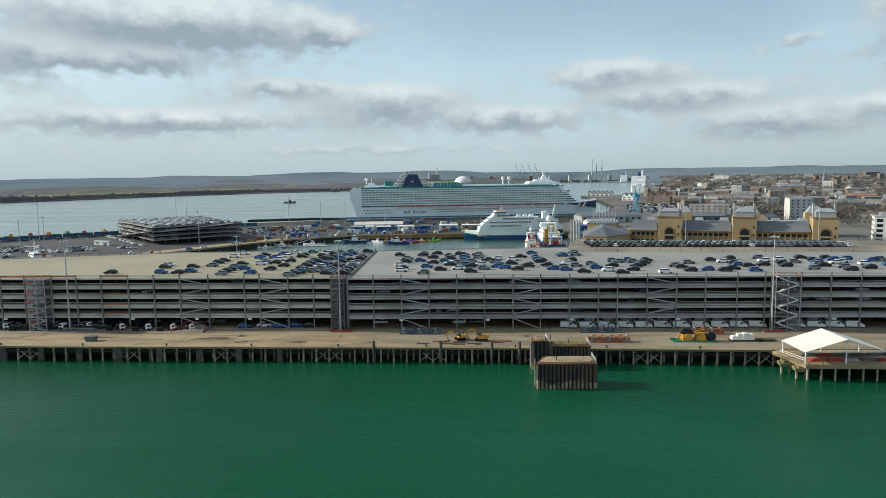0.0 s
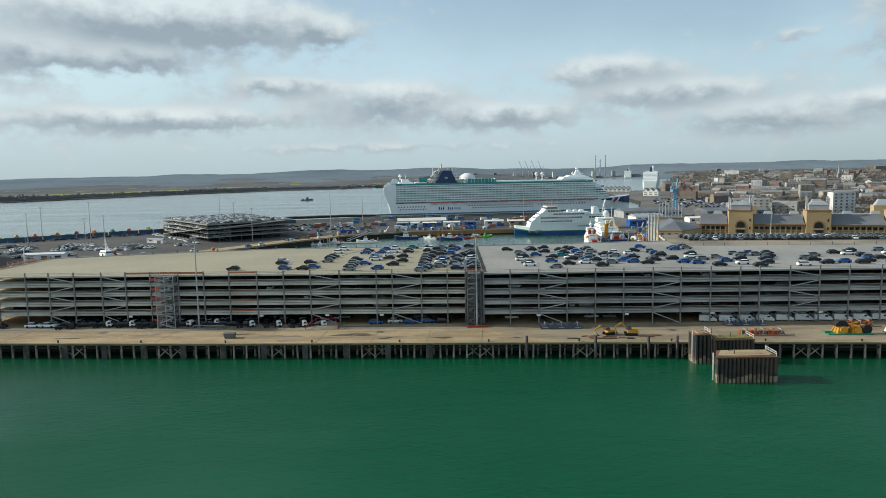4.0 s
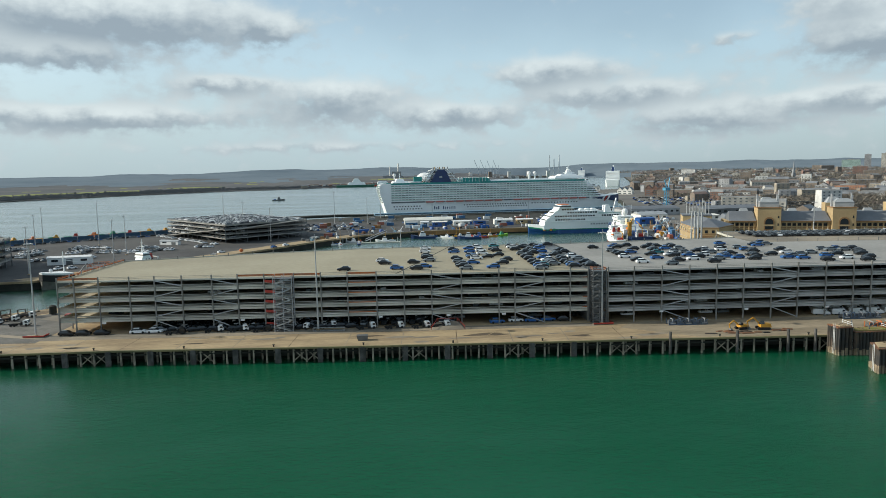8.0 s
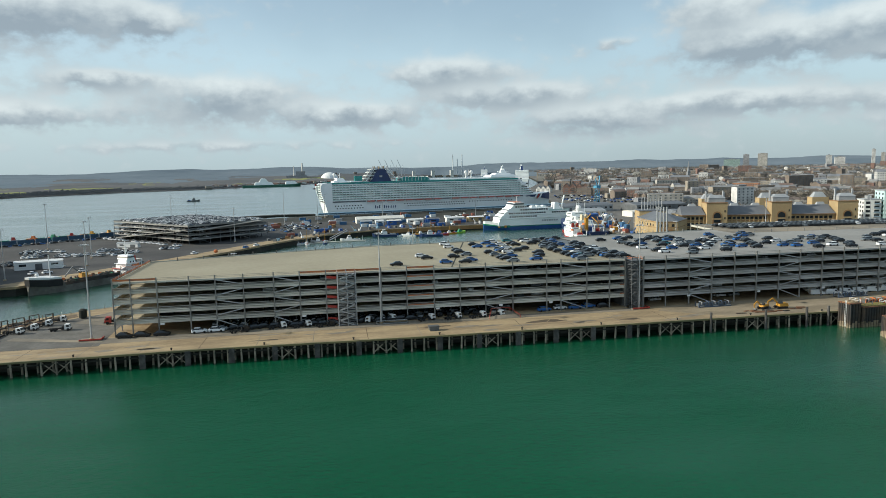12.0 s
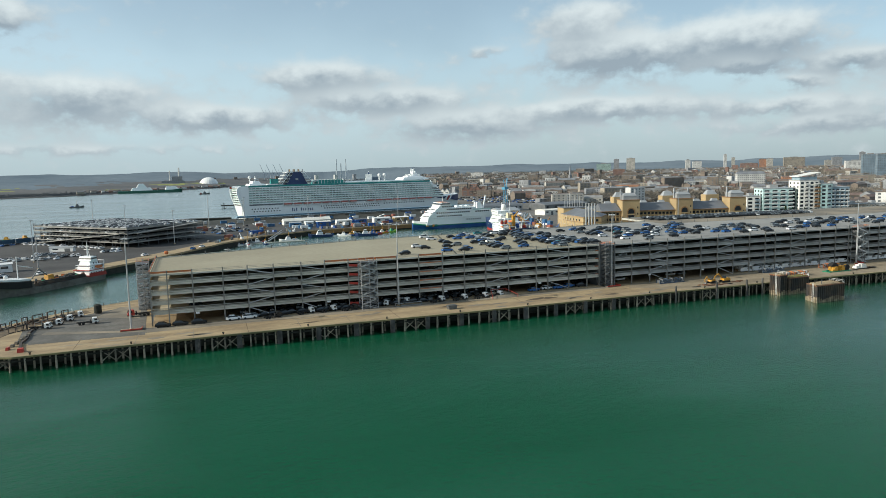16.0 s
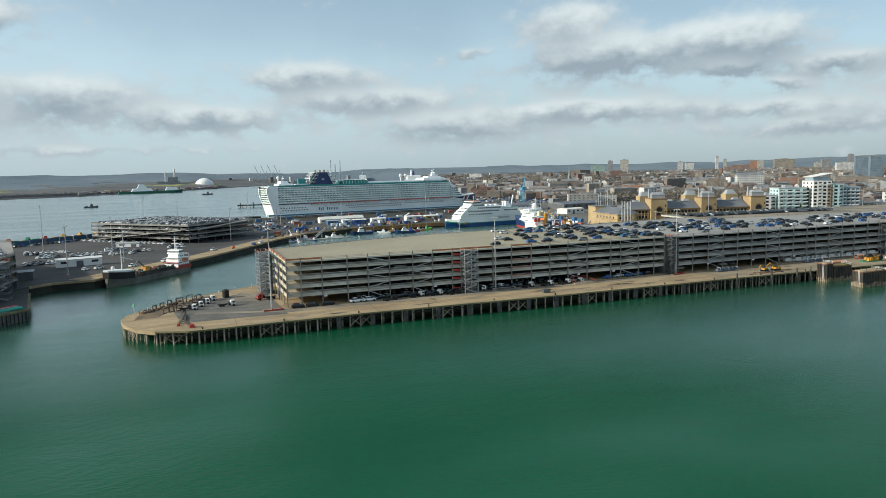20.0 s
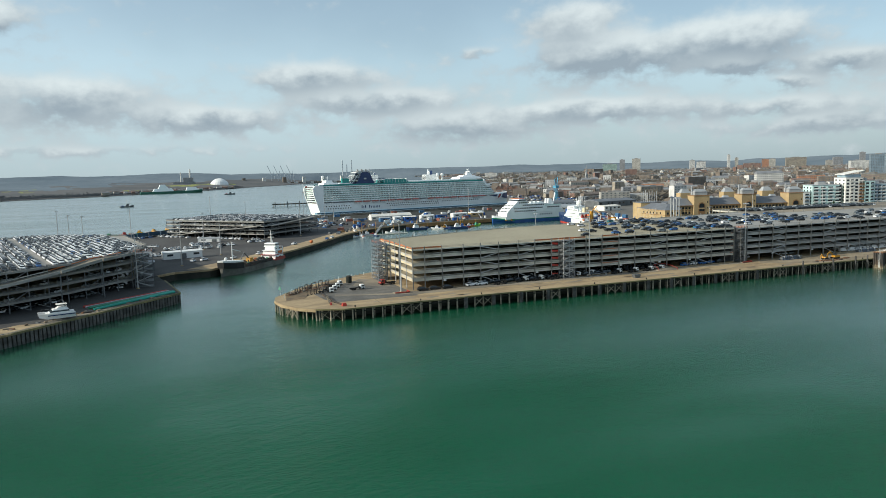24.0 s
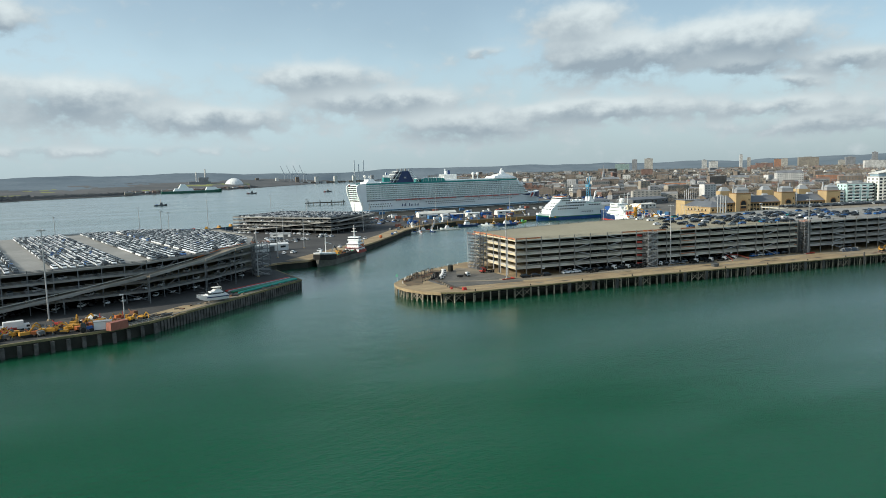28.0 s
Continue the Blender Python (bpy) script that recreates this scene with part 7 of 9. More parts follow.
part("hull", Shape().loft(hull_rings([(0, 12, 14, 8), (20, 15, 16, 8), (170, 15, 16, 9), (205, 3, 10, 12)], 3)), material("dull_green_hull", (0.05, 0.16, 0.12), 0.5), roro)
part("house", Shape().taper(40, 110, -12, 12, 8, 18, 6, 8, 2).taper(58, 92, -10, 10, 18, 32, 8, 12, 2), SHIPWHITE, roro)
part("bow_house", Shape().taper(150, 198, -9, 9, 9, 20, 4, 14, 3), SHIPWHITE, roro)

# ---- the buff-brick dockside institute ----
def brick_block(parent, x0, x1, y0, y1, z1, name="wall"):
    return part(name, Shape().box(x0, x1, y0, y1, 0, z1), BRICK, parent)


noc = thing("institute_building", "long buff brick institute with arched gable towers and slate roofs", "building", (137, 401.5, 4.2), -18.4)
# local x runs along the front, y back from it
brick_block(noc, -30, 81, 2, 22, 13.5)
for xa, xb in ((-28, -12.5), (1.0, 28.2), (41.0, 69.0)):
    part("roof", Shape().hexa([(xa, 0.8, 13.5), (xb, 0.8, 13.5), (xb, 22.5, 13.5), (xa, 22.5, 13.5)], [(xa + 1, 11, 18.8), (xb - 1, 11, 18.8), (xb - 1, 12.5, 18.8), (xa + 1, 12.5, 18.8)]), SLATE, noc)
    part("eaves", Shape().box(xa, xb, 0.6, 2.0, 13.0, 13.5), BRICK_D, noc)
    n = int((xb - xa) / 3.0)
    for k in range(n):
        x = xa + 1 + k * (xb - xa - 2) / n
        for z, h in ((10.4, 1.6), (6.2, 1.9), (2.0, 2.4)):
            part("window", Shape().box(x, x + 2.0, 1.85, 2.05, z, z + h), DARKGLASS, noc)
        part("pilaster", Shape().box(x + 2.15, x + 2.75, 1.4, 2.0, 0, 12.6), BRICK, noc)
    part("string_course", Shape().box(xa, xb, 1.7, 2.02, 9.2, 9.6).box(xa, xb, 1.7, 2.02, 5.2, 5.5), BRICK_D, noc)


def gable_tower(parent, x0, w, z1):
    part("tower_wall", Shape().box(x0, x0 + w, -0.6, 12, 0, z1), BRICK, parent)
    part("tower_cap", Shape().box(x0 - 0.3, x0 + w + 0.3, -0.9, 12.3, z1, z1 + 0.5), BRICK_D, parent)
    xm = x0 + w / 2
    arch = [(xm - 2.9, 0.0), (xm + 2.9, 0.0)] + [(xm + 2.9 * math.cos(a), 13 + 2.9 * math.sin(a)) for a in [k * math.pi / 8 for k in range(9)]]
    part("arch_recess", Shape().side(arch, -0.75, -0.5), BRICK_D, parent, "brown brick arch recess")
    inner = [(xm - 2.2, 8.5), (xm + 2.2, 8.5)] + [(xm + 2.2 * math.cos(a), 12.8 + 2.2 * math.sin(a)) for a in [k * math.pi / 8 for k in range(9)]]
    part("arch_window", Shape().side(inner, -0.82, -0.76), DARKGLASS, parent)
    part("arch_band", Shape().box(xm - 2.9, xm + 2.9, -0.86, -0.7, 10.4, 11.4), BRICK, parent)
    for k in range(3):
        part("slot_window", Shape().box(x0 + w - 1.9, x0 + w - 1.2, -0.7, -0.55, 6 + 4.6 * k, 7.4 + 4.6 * k), DARKGLASS, parent)
    part("lantern", Shape().box(x0 + 1.2, x0 + w - 1.2, 1, 9, z1 + 0.5, z1 + 3.4), ZINC, parent)
    part("lantern_roof", Shape().taper(x0 + 0.9, x0 + w - 0.9, 0.7, 9.3, z1 + 3.4, z1 + 5.2, 2.2, 2.2, 2.4), ZINC, parent)
    for dx in (0.6, w - 1.2):
        part("flue", Shape().cyl((x0 + dx, 6, z1), (x0 + dx, 6, z1 + 8), 0.5, n=7), STEEL, parent)
        part("flue", Shape().cyl((x0 + dx + 0.9, 7, z1), (x0 + dx + 0.9, 7, z1 + 7), 0.4, n=7), STEEL, parent)


for x0, w in ((-12.2, 13), (28.6, 12.4), (69.4, 12.4)):
    gable_tower(noc, x0, w, 21.2)
rear = [(-4, 45, 11, 18), (36, 45, 11, 18), (72, 45, 11, 18)]
for x0, y0, w, z in rear:
    part("rear_tower", Shape().box(x0, x0 + w, y0, y0 + 9, 0, z + 4), BRICK, noc)
    part("rear_lantern", Shape().taper(x0 + 1, x0 + w - 1, y0 + 1, y0 + 8, z + 4, z + 7.5, 2, 2, 2), ZINC, noc)
part("rear_roof", Shape().taper(-28, 82, 23, 60, 9, 14.5, 3, 3, 4), SLATE, noc)
for k in range(7):
    part("skylight", Shape().taper(-20 + 14 * k, -14 + 14 * k, 18, 23, 17.0, 20.0, 1, 1, 1.5), ZINC, noc)
# the wing that turns towards the basin
wing = thing("institute_wing", "buff brick dock wing with hipped slate roof and plain sunlit side", "building", (0, 0, 4.2), 0)
wing_plan = [(78.5, 386), (90.5, 382), (108, 400), (113, 425), (94, 442), (84, 420)]
part("wall", Shape().prism(wing_plan, 0, 12.2), BRICK, wing)
part("roof", Shape().add([(x, y, 12.22) for x, y in wing_plan] + [(91, 397, 16.4), (97, 424, 16.4)], [(0, 1, 6), (1, 2, 6), (2, 3, 7, 6), (3, 4, 7), (4, 5, 7), (5, 0, 6, 7)]), SLATE, wing)
part("rear_block", Shape().prism([(88, 426), (104, 420), (110, 436), (94, 444)], 0, 16.2), BRICK, wing)
part("rear_block_roof", Shape().prism([(87.6, 425.8), (104.2, 419.6), (110.4, 436.2), (93.8, 444.4)], 16.2, 16.7), SLATE, wing)
part("lean_to", Shape().prism([(79.5, 383.5), (86.5, 381.2), (87.5, 384.0), (80.4, 386.2)], 0, 7.5), BRICK_D, wing, "brown brick lean-to")
for k, (p, q) in enumerate((((78.5, 386), (90.5, 382)), ((84, 420), (78.5, 386)), ((90.5, 382), (108, 400)))):
    for z in (8.4, 11.8):
        part("string_course", Shape().beam((*p, z), (*q, z), 0.3, 0.3), BRICK_D, wing)
for j in range(6):
    f = (j + 0.7) / 7
    for z in (2.0, 8.9):
        part("window", Shape().box(-0.06, 0.06, -0.7, 0.7, z, z + 1.5), DARKGLASS, wing, at=pose(84 - 5.5 * f, 420 - 34 * f, 0, 0, 0, -9.2))
for j in range(3):
    f = (j + 0.6) / 3.4
    part("window", Shape().box(-0.8, 0.8, -0.06, 0.06, 8.9, 10.6), DARKGLASS, wing, at=pose(78.5 + 12 * f, 386 - 4 * f, 0, 0, 0, -18.4))
for k in range(8):
    part("roof_flue", Shape().cyl((93 + 1.8 * k, 432 - 0.6 * k, 16.5), (93 + 1.8 * k, 432 - 0.6 * k, 24.5 + 1.2 * (k % 3)), 0.28, n=6), ZINC, wing)
for k in range(4):
    tagged(part("flue", Shape().cyl((68.2 + 1.15 * k, 367.5 - 1.6 * k, 4.2), (68.2 + 1.15 * k, 367.5 - 1.6 * k, 26.4), 0.5, 0.45, 9).cyl((68.2 + 1.15 * k, 367.5 - 1.6 * k, 26.4), (68.2 + 1.15 * k, 367.5 - 1.6 * k, 26.9), 0.6, n=9), ZINC), "tall pale steel flue stack beside the wing", "flue", "flue stacks")
scaffold = thing("scaffold", "grey tube scaffold against the dock wing", "scaffold")
for k in range(7):
    x, y = 82.6 - 0.75 * k, 424 - 4.6 * k
    part("standard", Shape().cyl((x, y, 4.2), (x, y, 17.5), 0.07, n=5), STEEL, scaffold)
for z in (7.2, 10.2, 13.2, 16.2):
    part("ledger", Shape().beam((82.6, 424, z), (78.1, 396.4, z), 0.1), STEEL, scaffold)
store_row = [(92, 452, 80, 0), (95, 460, 78, 5), (90, 466, 80, 4), (98, 470, 75, 0), (93, 478, 82, 1), (101, 480, 78, 5), (96, 488, 80, 0), (103, 492, 70, 6), (99, 500, 75, 1), (107, 505, 70, 4), (88, 446, 84, 1)]

# ---- waterside flats ----
def flats(name, label, at, turn, w, d, floors, wall, step=3.05, bays=6, shade=None):
    t = thing(name, label, "apartment block", at, turn)
    h = floors * step + 0.8
    part("wall", Shape().box(0, w, 0, d, 0, h), wall, t)
    part("roof", Shape().box(-0.3, w + 0.3, -0.3, d + 0.3, h, h + 0.5), ZINC, t)
    part("plant_room", Shape().box(w * 0.3, w * 0.55, d * 0.3, d * 0.7, h + 0.5, h + 2.6), ZINC, t)
    for f in range(floors):
        z = 0.9 + f * step
        for b in range(bays):
            x = (b + 0.5) * w / bays
            hw = w / bays * 0.3
            part("window", Shape().box(x - hw, x + hw, -0.08, 0.04, z - 0.1, z + 1.7), DARKGLASS, t)
            if shade is None or b % 2:
                part("balcony", Shape().box(x - hw - 0.35, x + hw + 0.35, -1.4, 0, z - 0.3, z - 0.12).box(x - hw - 0.35, x + hw + 0.35, -1.45, -1.38, z - 0.12, z + 0.6), shade or WHITE, t)
        for b in range(3):
            y = (b + 0.5) * d / 3
            part("window", Shape().box(-0.08, 0.04, y - 1.0, y + 1.0, z, z + 1.5), DARKGLASS, t)
    return t


WALL_TERRACE = material("tan_terrace_brick", (0.42, 0.36, 0.28), 0.85, grain=0.12)
MINT = material("pale_green_render", (0.50, 0.67, 0.65), 0.8, grain=0.06)
RENDER = material("white_render", (0.74, 0.73, 0.68), 0.8, grain=0.06)
SLATEBLUE = material("blue_grey_panel", (0.30, 0.40, 0.46), 0.6, grain=0.12, second=(0.23, 0.31, 0.36))
flats("apartment_block", "low white flats beside the pale green block", (259, 417, 4.2), -25, 11, 14, 6, RENDER, bays=2, shade=SLATEBLUE)
mint_flats = flats("apartment_block", "pale green rendered flats with white balconies", (270, 411, 4.2), -25, 26, 18, 8, MINT, bays=4)
part("stair_slot", Shape().box(24.2, 26.1, -0.12, 0.1, 0, 25.4), DARKGLASS, mint_flats, "dark glazed stair slot")
white_flats = flats("apartment_block", "tall white waterside flats with a stack of brown balconies", (295, 397, 4.2), -25, 15.5, 20, 10, RENDER, bays=4, shade=RENDER)
for f in range(10):
    z = 0.6 + 3.05 * f
    part("balcony", Shape().box(11.6, 15.9, -1.7, 0, z, z + 0.2).box(11.6, 15.9, -1.75, -1.65, z + 0.2, z + 1.0).box(15.8, 15.95, -1.7, 0, z + 0.2, z + 1.0), BRICK_D if f < 9 else RENDER, white_flats, "brown fronted balcony")
part("penthouse", Shape().box(1, 15, 3, 17, 31.8, 34.2), SLATEBLUE, white_flats, "glazed penthouse")
part("penthouse_roof", Shape().hexa([(-0.5, 1, 34.2), (17, 1, 37.4), (17, 18, 37.4), (-0.5, 18, 34.2)], [(-0.5, 1, 34.7), (17, 1, 37.9), (17, 18, 37.9), (-0.5, 18, 34.7)]), RENDER, white_flats, "white raking roof slab")
part("roof_frame", Shape().beam((14.6, 4, 34), (14.6, 4, 37.2), 0.4).beam((8, 4, 34), (8, 4, 36.0), 0.4), RENDER, white_flats)
flats("apartment_block", "blue-grey panelled flats joined to the white block", (309.5, 389, 4.2), -25, 9, 20, 9, MINT, bays=2, shade=SLATEBLUE)
flats("apartment_block", "blue-grey glazed flats with dark deep balconies", (318, 387, 4.2), -25, 15, 20, 8, SLATEBLUE, bays=4)
for k in range(4):
    flats("apartment_block", "long low white terrace further along the water", (346 + 17 * k, 392 - 6 * k, 4.2), -20, 15, 12, 3, RENDER if k % 2 else WALL_TERRACE, bays=3)

# ---- yards, sheds and dock clutter ----
blue_wall = thing("fence_wall", "long blue clad wall along the river edge of the yard", "wall")
wall_line = [(-455, 452), (-373, 514), (-326, 549), (-282, 588), (-232, 650), (-190, 676)]
for (xa, ya), (xb, yb) in zip(wall_line, wall_line[1:]):
    n = round(math.dist((xa, ya), (xb, yb)) / 11)
    for k in range(n):
        f, g2 = k / n, (k + 0.94) / n
        part("wall_panel", Shape().beam((xa + (xb - xa) * f, ya + (yb - ya) * f, G + 1.6), (xa + (xb - xa) * g2, ya + (yb - ya) * g2, G + 1.6), 0.5, 3.2), WALLBLUE, blue_wall)
term = thing("terminal_gallery", "long blue passenger gallery along the cruise berth", "building")
for k in range(29):
    x = -112 + k * 10
    y = 737 + (k - 3) * 1.26
    part("gallery_bay", Shape().box(-5, 4.8, -4, 4, 2.2, 4.0), PALEBLUE, term, at=pose(x, y, G, 0, 0, 7.2))
    part("gallery_window", Shape().box(-4.6, 4.4, -4.1, -3.95, 2.9, 3.4), DARKGLASS, term, at=pose(x, y, G, 0, 0, 7.2))
    for v in (-3.6, 3.2):
        part("gallery_leg", Shape().box(-4.6, -4.2, v, v + 0.4, 0, 2.2), STEEL_D, term, at=pose(x, y, G, 0, 0, 7.2))
quay_end = thing("jetty", "dark timber jetty behind the ship's stern", "jetty")
part("deck", Shape().prism([(-225, 758), (-158, 780), (-118, 774), (-118, 784), (-160, 794), (-225, 772)], 2.4, 4.8), WEED_SHADE, quay_end)
berth = thing("jetty", "dark timber jetty on piles in the river", "jetty")
part("deck", Shape().prism([(-100, 1143), (-32, 1131), (-31, 1138), (-99, 1150)], 2.6, 4.2), WEED_SHADE, berth)
for k in range(12):
    part("pile", pile_mesh, WEED_SHADE, berth, at=pose(-98 + 6 * k, 1143 - 1.05 * k, 0) @ Matrix.Scale(1.4, 4))
for k in range(4):
    part("fender_post", Shape().box(-96 + 20 * k, -94.6 + 20 * k, 1140 - 3.5 * k, 1141.4 - 3.5 * k, 0, 8), STEEL_D, berth)


def shed(x, y, w, d, h, turn, wall, roof, label, pitch=2.0):
    t = thing("shed", label, "shed", (x, y, G + 0.02), turn, group="dock sheds")
    part("wall", Shape().box(0, w, 0, d, 0, h), wall, t)
    part("roof", Shape().hexa([(-0.3, -0.3, h), (w + 0.3, -0.3, h), (w + 0.3, d + 0.3, h), (-0.3, d + 0.3, h)], [(-0.3, d / 2 - 0.1, h + pitch), (w + 0.3, d / 2 - 0.1, h + pitch), (w + 0.3, d / 2 + 0.1, h + pitch), (-0.3, d / 2 + 0.1, h + pitch)]), roof, t)
    n = max(1, int(w / 6))
    for k in range(n):
        part("door" if k % 3 == 1 else "window", Shape().box((k + 0.3) * w / n, (k + 0.75) * w / n, -0.08, 0.05, 0 if k % 3 == 1 else h * 0.45, h * 0.75), STEEL_D if k % 3 == 1 else DARKGLASS, t)
    return t


for x, y, w, d, h, a, m, r, lab in ((-86, 622, 44, 8, 3.6, 4, CANVAS, CANVAS, "long white fabric-roofed shed on the quay"), (-85, 596, 10, 6, 3.6, 0, BLUEWALL, ZINC, "blue container store on the quay"),
                                    (-72, 592, 7, 5, 4, 5, WHITE, WHITE, "white marquee on the quay"), (-62, 590, 12, 6, 3.8, 3, BLUE, CANVAS, "blue workshop with a white roof"),
                                    (-44, 592, 14, 6, 4, 2, RENDER, WHITE, "cream cabin row on the quay"), (-26, 594, 10, 5, 4, -3, BLUE, SLATE, "small blue dock store building"),
                                    (-8, 596, 16, 7, 4.2, 2, RENDER, WHITE, "low white dock office on the quay"), (12, 596, 14, 7, 4, 2, BRICK, WHITE, "low brick dock office on the quay"),
                                    (124, 602, 26, 18, 5, 8, CANVAS, ZINC, "white terminal marquee with domed roof"), (162, 577, 24, 16, 5, 8, CANVAS, CANVAS, "second white terminal marquee"),
                                    (128, 660, 60, 26, 6.5, 8, STEEL, SLATE, "grey-roofed cruise terminal hall"), (200, 640, 60, 30, 6.5, 6, STEEL_D, SLATE, "dark grey terminal warehouse"),
                                    (180, 520, 40, 22, 6, -12, STEEL, ROOF_GREY, "grey workshop behind the institute"), (235, 500, 44, 24, 9, -15, BRICK_D, ZINC, "brown store behind the institute"),
                                    (108, 560, 14, 8, 5, 10, BLUE, BLUE, "blue dock container stack"), (-283, 389, 22, 5, 4, 10, WHITE, WHITE, "white site cabin row in the yard"),
                                    (-258, 493, 16, 3, 2.6, -25, WHITE, ZINC, "white trailer by the far car park"), (-318, 352, 14, 7, 6, 5, STEEL, ZINC, "grey pump house by the dock"), (-300, 345, 12, 6, 4, 0, STEEL_D, STEEL, "low dark store by the dock")):
    shed(x, y, w, d, h, a, m, r, lab, 2.4 if w > 25 else 0.8)
cont_mats = [BLUE, REDBOX, GREEN, STEEL, YELLOW, WHITE, BRICK_D, BLUEWALL]
zig = [(-3.05, -1.22)]
for k in range(13):
    zig += [(-2.9 + 0.45 * k, -1.26), (-2.76 + 0.45 * k, -1.26), (-2.7 + 0.45 * k, -1.2), (-2.5 + 0.45 * k, -1.2)]
zig += [(3.05, -1.22)]
cont = Shape().prism(zig + [(-x, -y) for x, y in zig], 0.08, 2.6)
cont = cont.mesh("container")
kinds = [coloured(cont, m) for m in cont_mats]


def put_box(x, y, turn, k, z=G + 0.02):
    word = ("blue", "rust red", "green", "grey", "yellow", "white", "brown", "dull blue")[k]
    return tagged(part("container", kinds[k], None, at=pose(x, y, z, 0, 0, turn)), f"{word} steel shipping container in the dock yard", "container", "containers about the docks")


for k in range(46):
    x = random.uniform(-165, 80)
    y = 562 + random.uniform(0, 60) + max(0, (-x - 80) * 0.25)
    put_box(x, y, random.choice((0, 5, 90, 40)), random.choice((3, 7, 1, 3, 5, 6, 7, 3, 0)))
for x, y, a, k in store_row:
    put_box(x, y, a, k)
    if k == 0:
        put_box(x + 0.3, y + 0.4, a + 2, 7, G + 2.64)
yard = random.Random(11)
for k in range(30):
    x = yard.uniform(-150, 90)
    put_box(x, 640 + yard.uniform(0, 85) + x * 0.1, yard.choice((0, 8, 90, 12)), yard.choice((3, 7, 5, 5, 3, 0, 1, 7)))
for k in range(30):
    x, c = -150 + 8 * k + yard.uniform(-1, 1), yard.choice(("white", "grey", "black", "blue", "white"))
    put_car(c, x, 650 + 16 * (k % 4) + x * 0.12, G + 0.02, 98 + yard.uniform(-4, 4), f"{c} parked car behind the dock sheds", 1.0, "cars behind the dock sheds")
for k in range(26):
    f = k / 26
    x, y = -440 + 170 * f + random.uniform(-2, 2), 478 + 128 * f + random.uniform(0, 6)
    put_box(x, y, 38 + random.uniform(-20, 20), random.choice((1, 2, 4, 6, 3)))
put_box(-144, 520, 40, 1), put_box(-123, 546, 10, 0), put_box(-118, 550, 15, 0), put_box(104, 520, 60, 6), put_box(-350.8, 190.4, 38, 1)
for k in range(15):
    f = k / 15
    m = thing("farm_machine", "orange and green machinery stored along the river edge", "machinery", (-430 + 165 * f, 484 + 126 * f + random.uniform(-3, 3), G), random.uniform(0, 180), group="machines along the river")
    c = random.choice((YELLOW, GREEN, ORANGE, RED))
    part("body", Shape().taper(-2.5, 2.5, -1.4, 1.4, 0.8, 3.2, 0.3, 0.9, 0.2).taper(-1, 1.2, -1.2, 1.2, 3.2, 4.6, 0.2, 0.3, 0.2), c, m)
    for x in (-1.6, 1.6):
        for y in (-1.4, 1.4):
            part("wheel", big_wheel, BLACK, m, at=pose(x, y, 0, 0, 0, 0) @ Matrix.Scale(1.5, 4))
# small dockside stores: crates, drums, cradles and booms along the inner quay
crate = [Shape().box(-1.2, 1.2, -1.0, 1.0, 0, 1.5).box(-1.3, 1.3, -0.1, 0.1, 1.5, 1.62), Shape().cyl((0, 0, 0), (0, 0, 2.2), 1.0, n=9), Shape().beam((-2, 0, 0), (2.2, 0, 4.2), 0.4).box(-2.4, -0.6, -0.9, 0.9, 0, 1.3), Shape().taper(-1.8, 1.8, -1, 1, 0, 1.8, 0.4, 0.8, 0.2)]
crate = [c.mesh("dock_store") for c in crate]
for k in range(60):
    x = random.uniform(-160, 92)
    y = pline([(-160, 486), (-152, 480), (-118, 530), (-76, 555), (6, 563), (97, 560)], x) + abs(random.gauss(0, 9)) + 2
    tagged(part("dock_store", coloured(crate[k % 4], random.choice((BLUE, STEEL, WHITE, SHEET, STEEL_D, BLUEWALL, BRICK_D, RUST, PALEBLUE, SHEET, TIMBER, STEEL_D, BLUE))), None, at=pose(x, y, G + 0.03, 0, 0, random.uniform(0, 180))), "mixed dockside stores standing on the quay", "dock stores", "stores along the inner quay")
clutter = random.Random(23)
for k in range(70):
    f = clutter.random()
    x, y = 88 + 62 * f + clutter.gauss(0, 5), 440 + 190 * f + clutter.uniform(-12, 22)
    tagged(part("dock_store", coloured(crate[k % 4], clutter.choice((BLUE, WHITE, SHEET, STEEL_D, BRICK_D, RUST, PALEBLUE, TIMBER, STEEL, WHITE))), None, at=pose(x, y, G + 0.03, 0, 0, clutter.uniform(0, 180)) @ Matrix.Scale(clutter.uniform(0.8, 1.5), 4)), "mixed dockside stores standing on the quay", "dock stores", "stores along the inner quay")
# quay vehicles and drums near the basin wall
for x, y, c in ((-172, 452, "blue"), (-166, 462, "white"), (-200, 430, "white"), (-230, 385, "white"), (-222, 392, "grey"), (-246, 372, "white"), (-262, 372, "white"), (-268, 370, "white"), (-150, 500, "black"), (-140, 530, "blue")):
    put_car(c, x, y, G + 0.06, random.uniform(40, 70), f"{c} van-sized car on the basin quay", 1.1, "cars on the basin quay")
for x, y in ((-188, 431),):
    tagged(part("buoy", Shape().ball((x, y, G + 1.2), 1.3, 9, 6, 0.8), ORANGE), "orange buoy body lying on the quay", "buoy", "buoys on the quay")
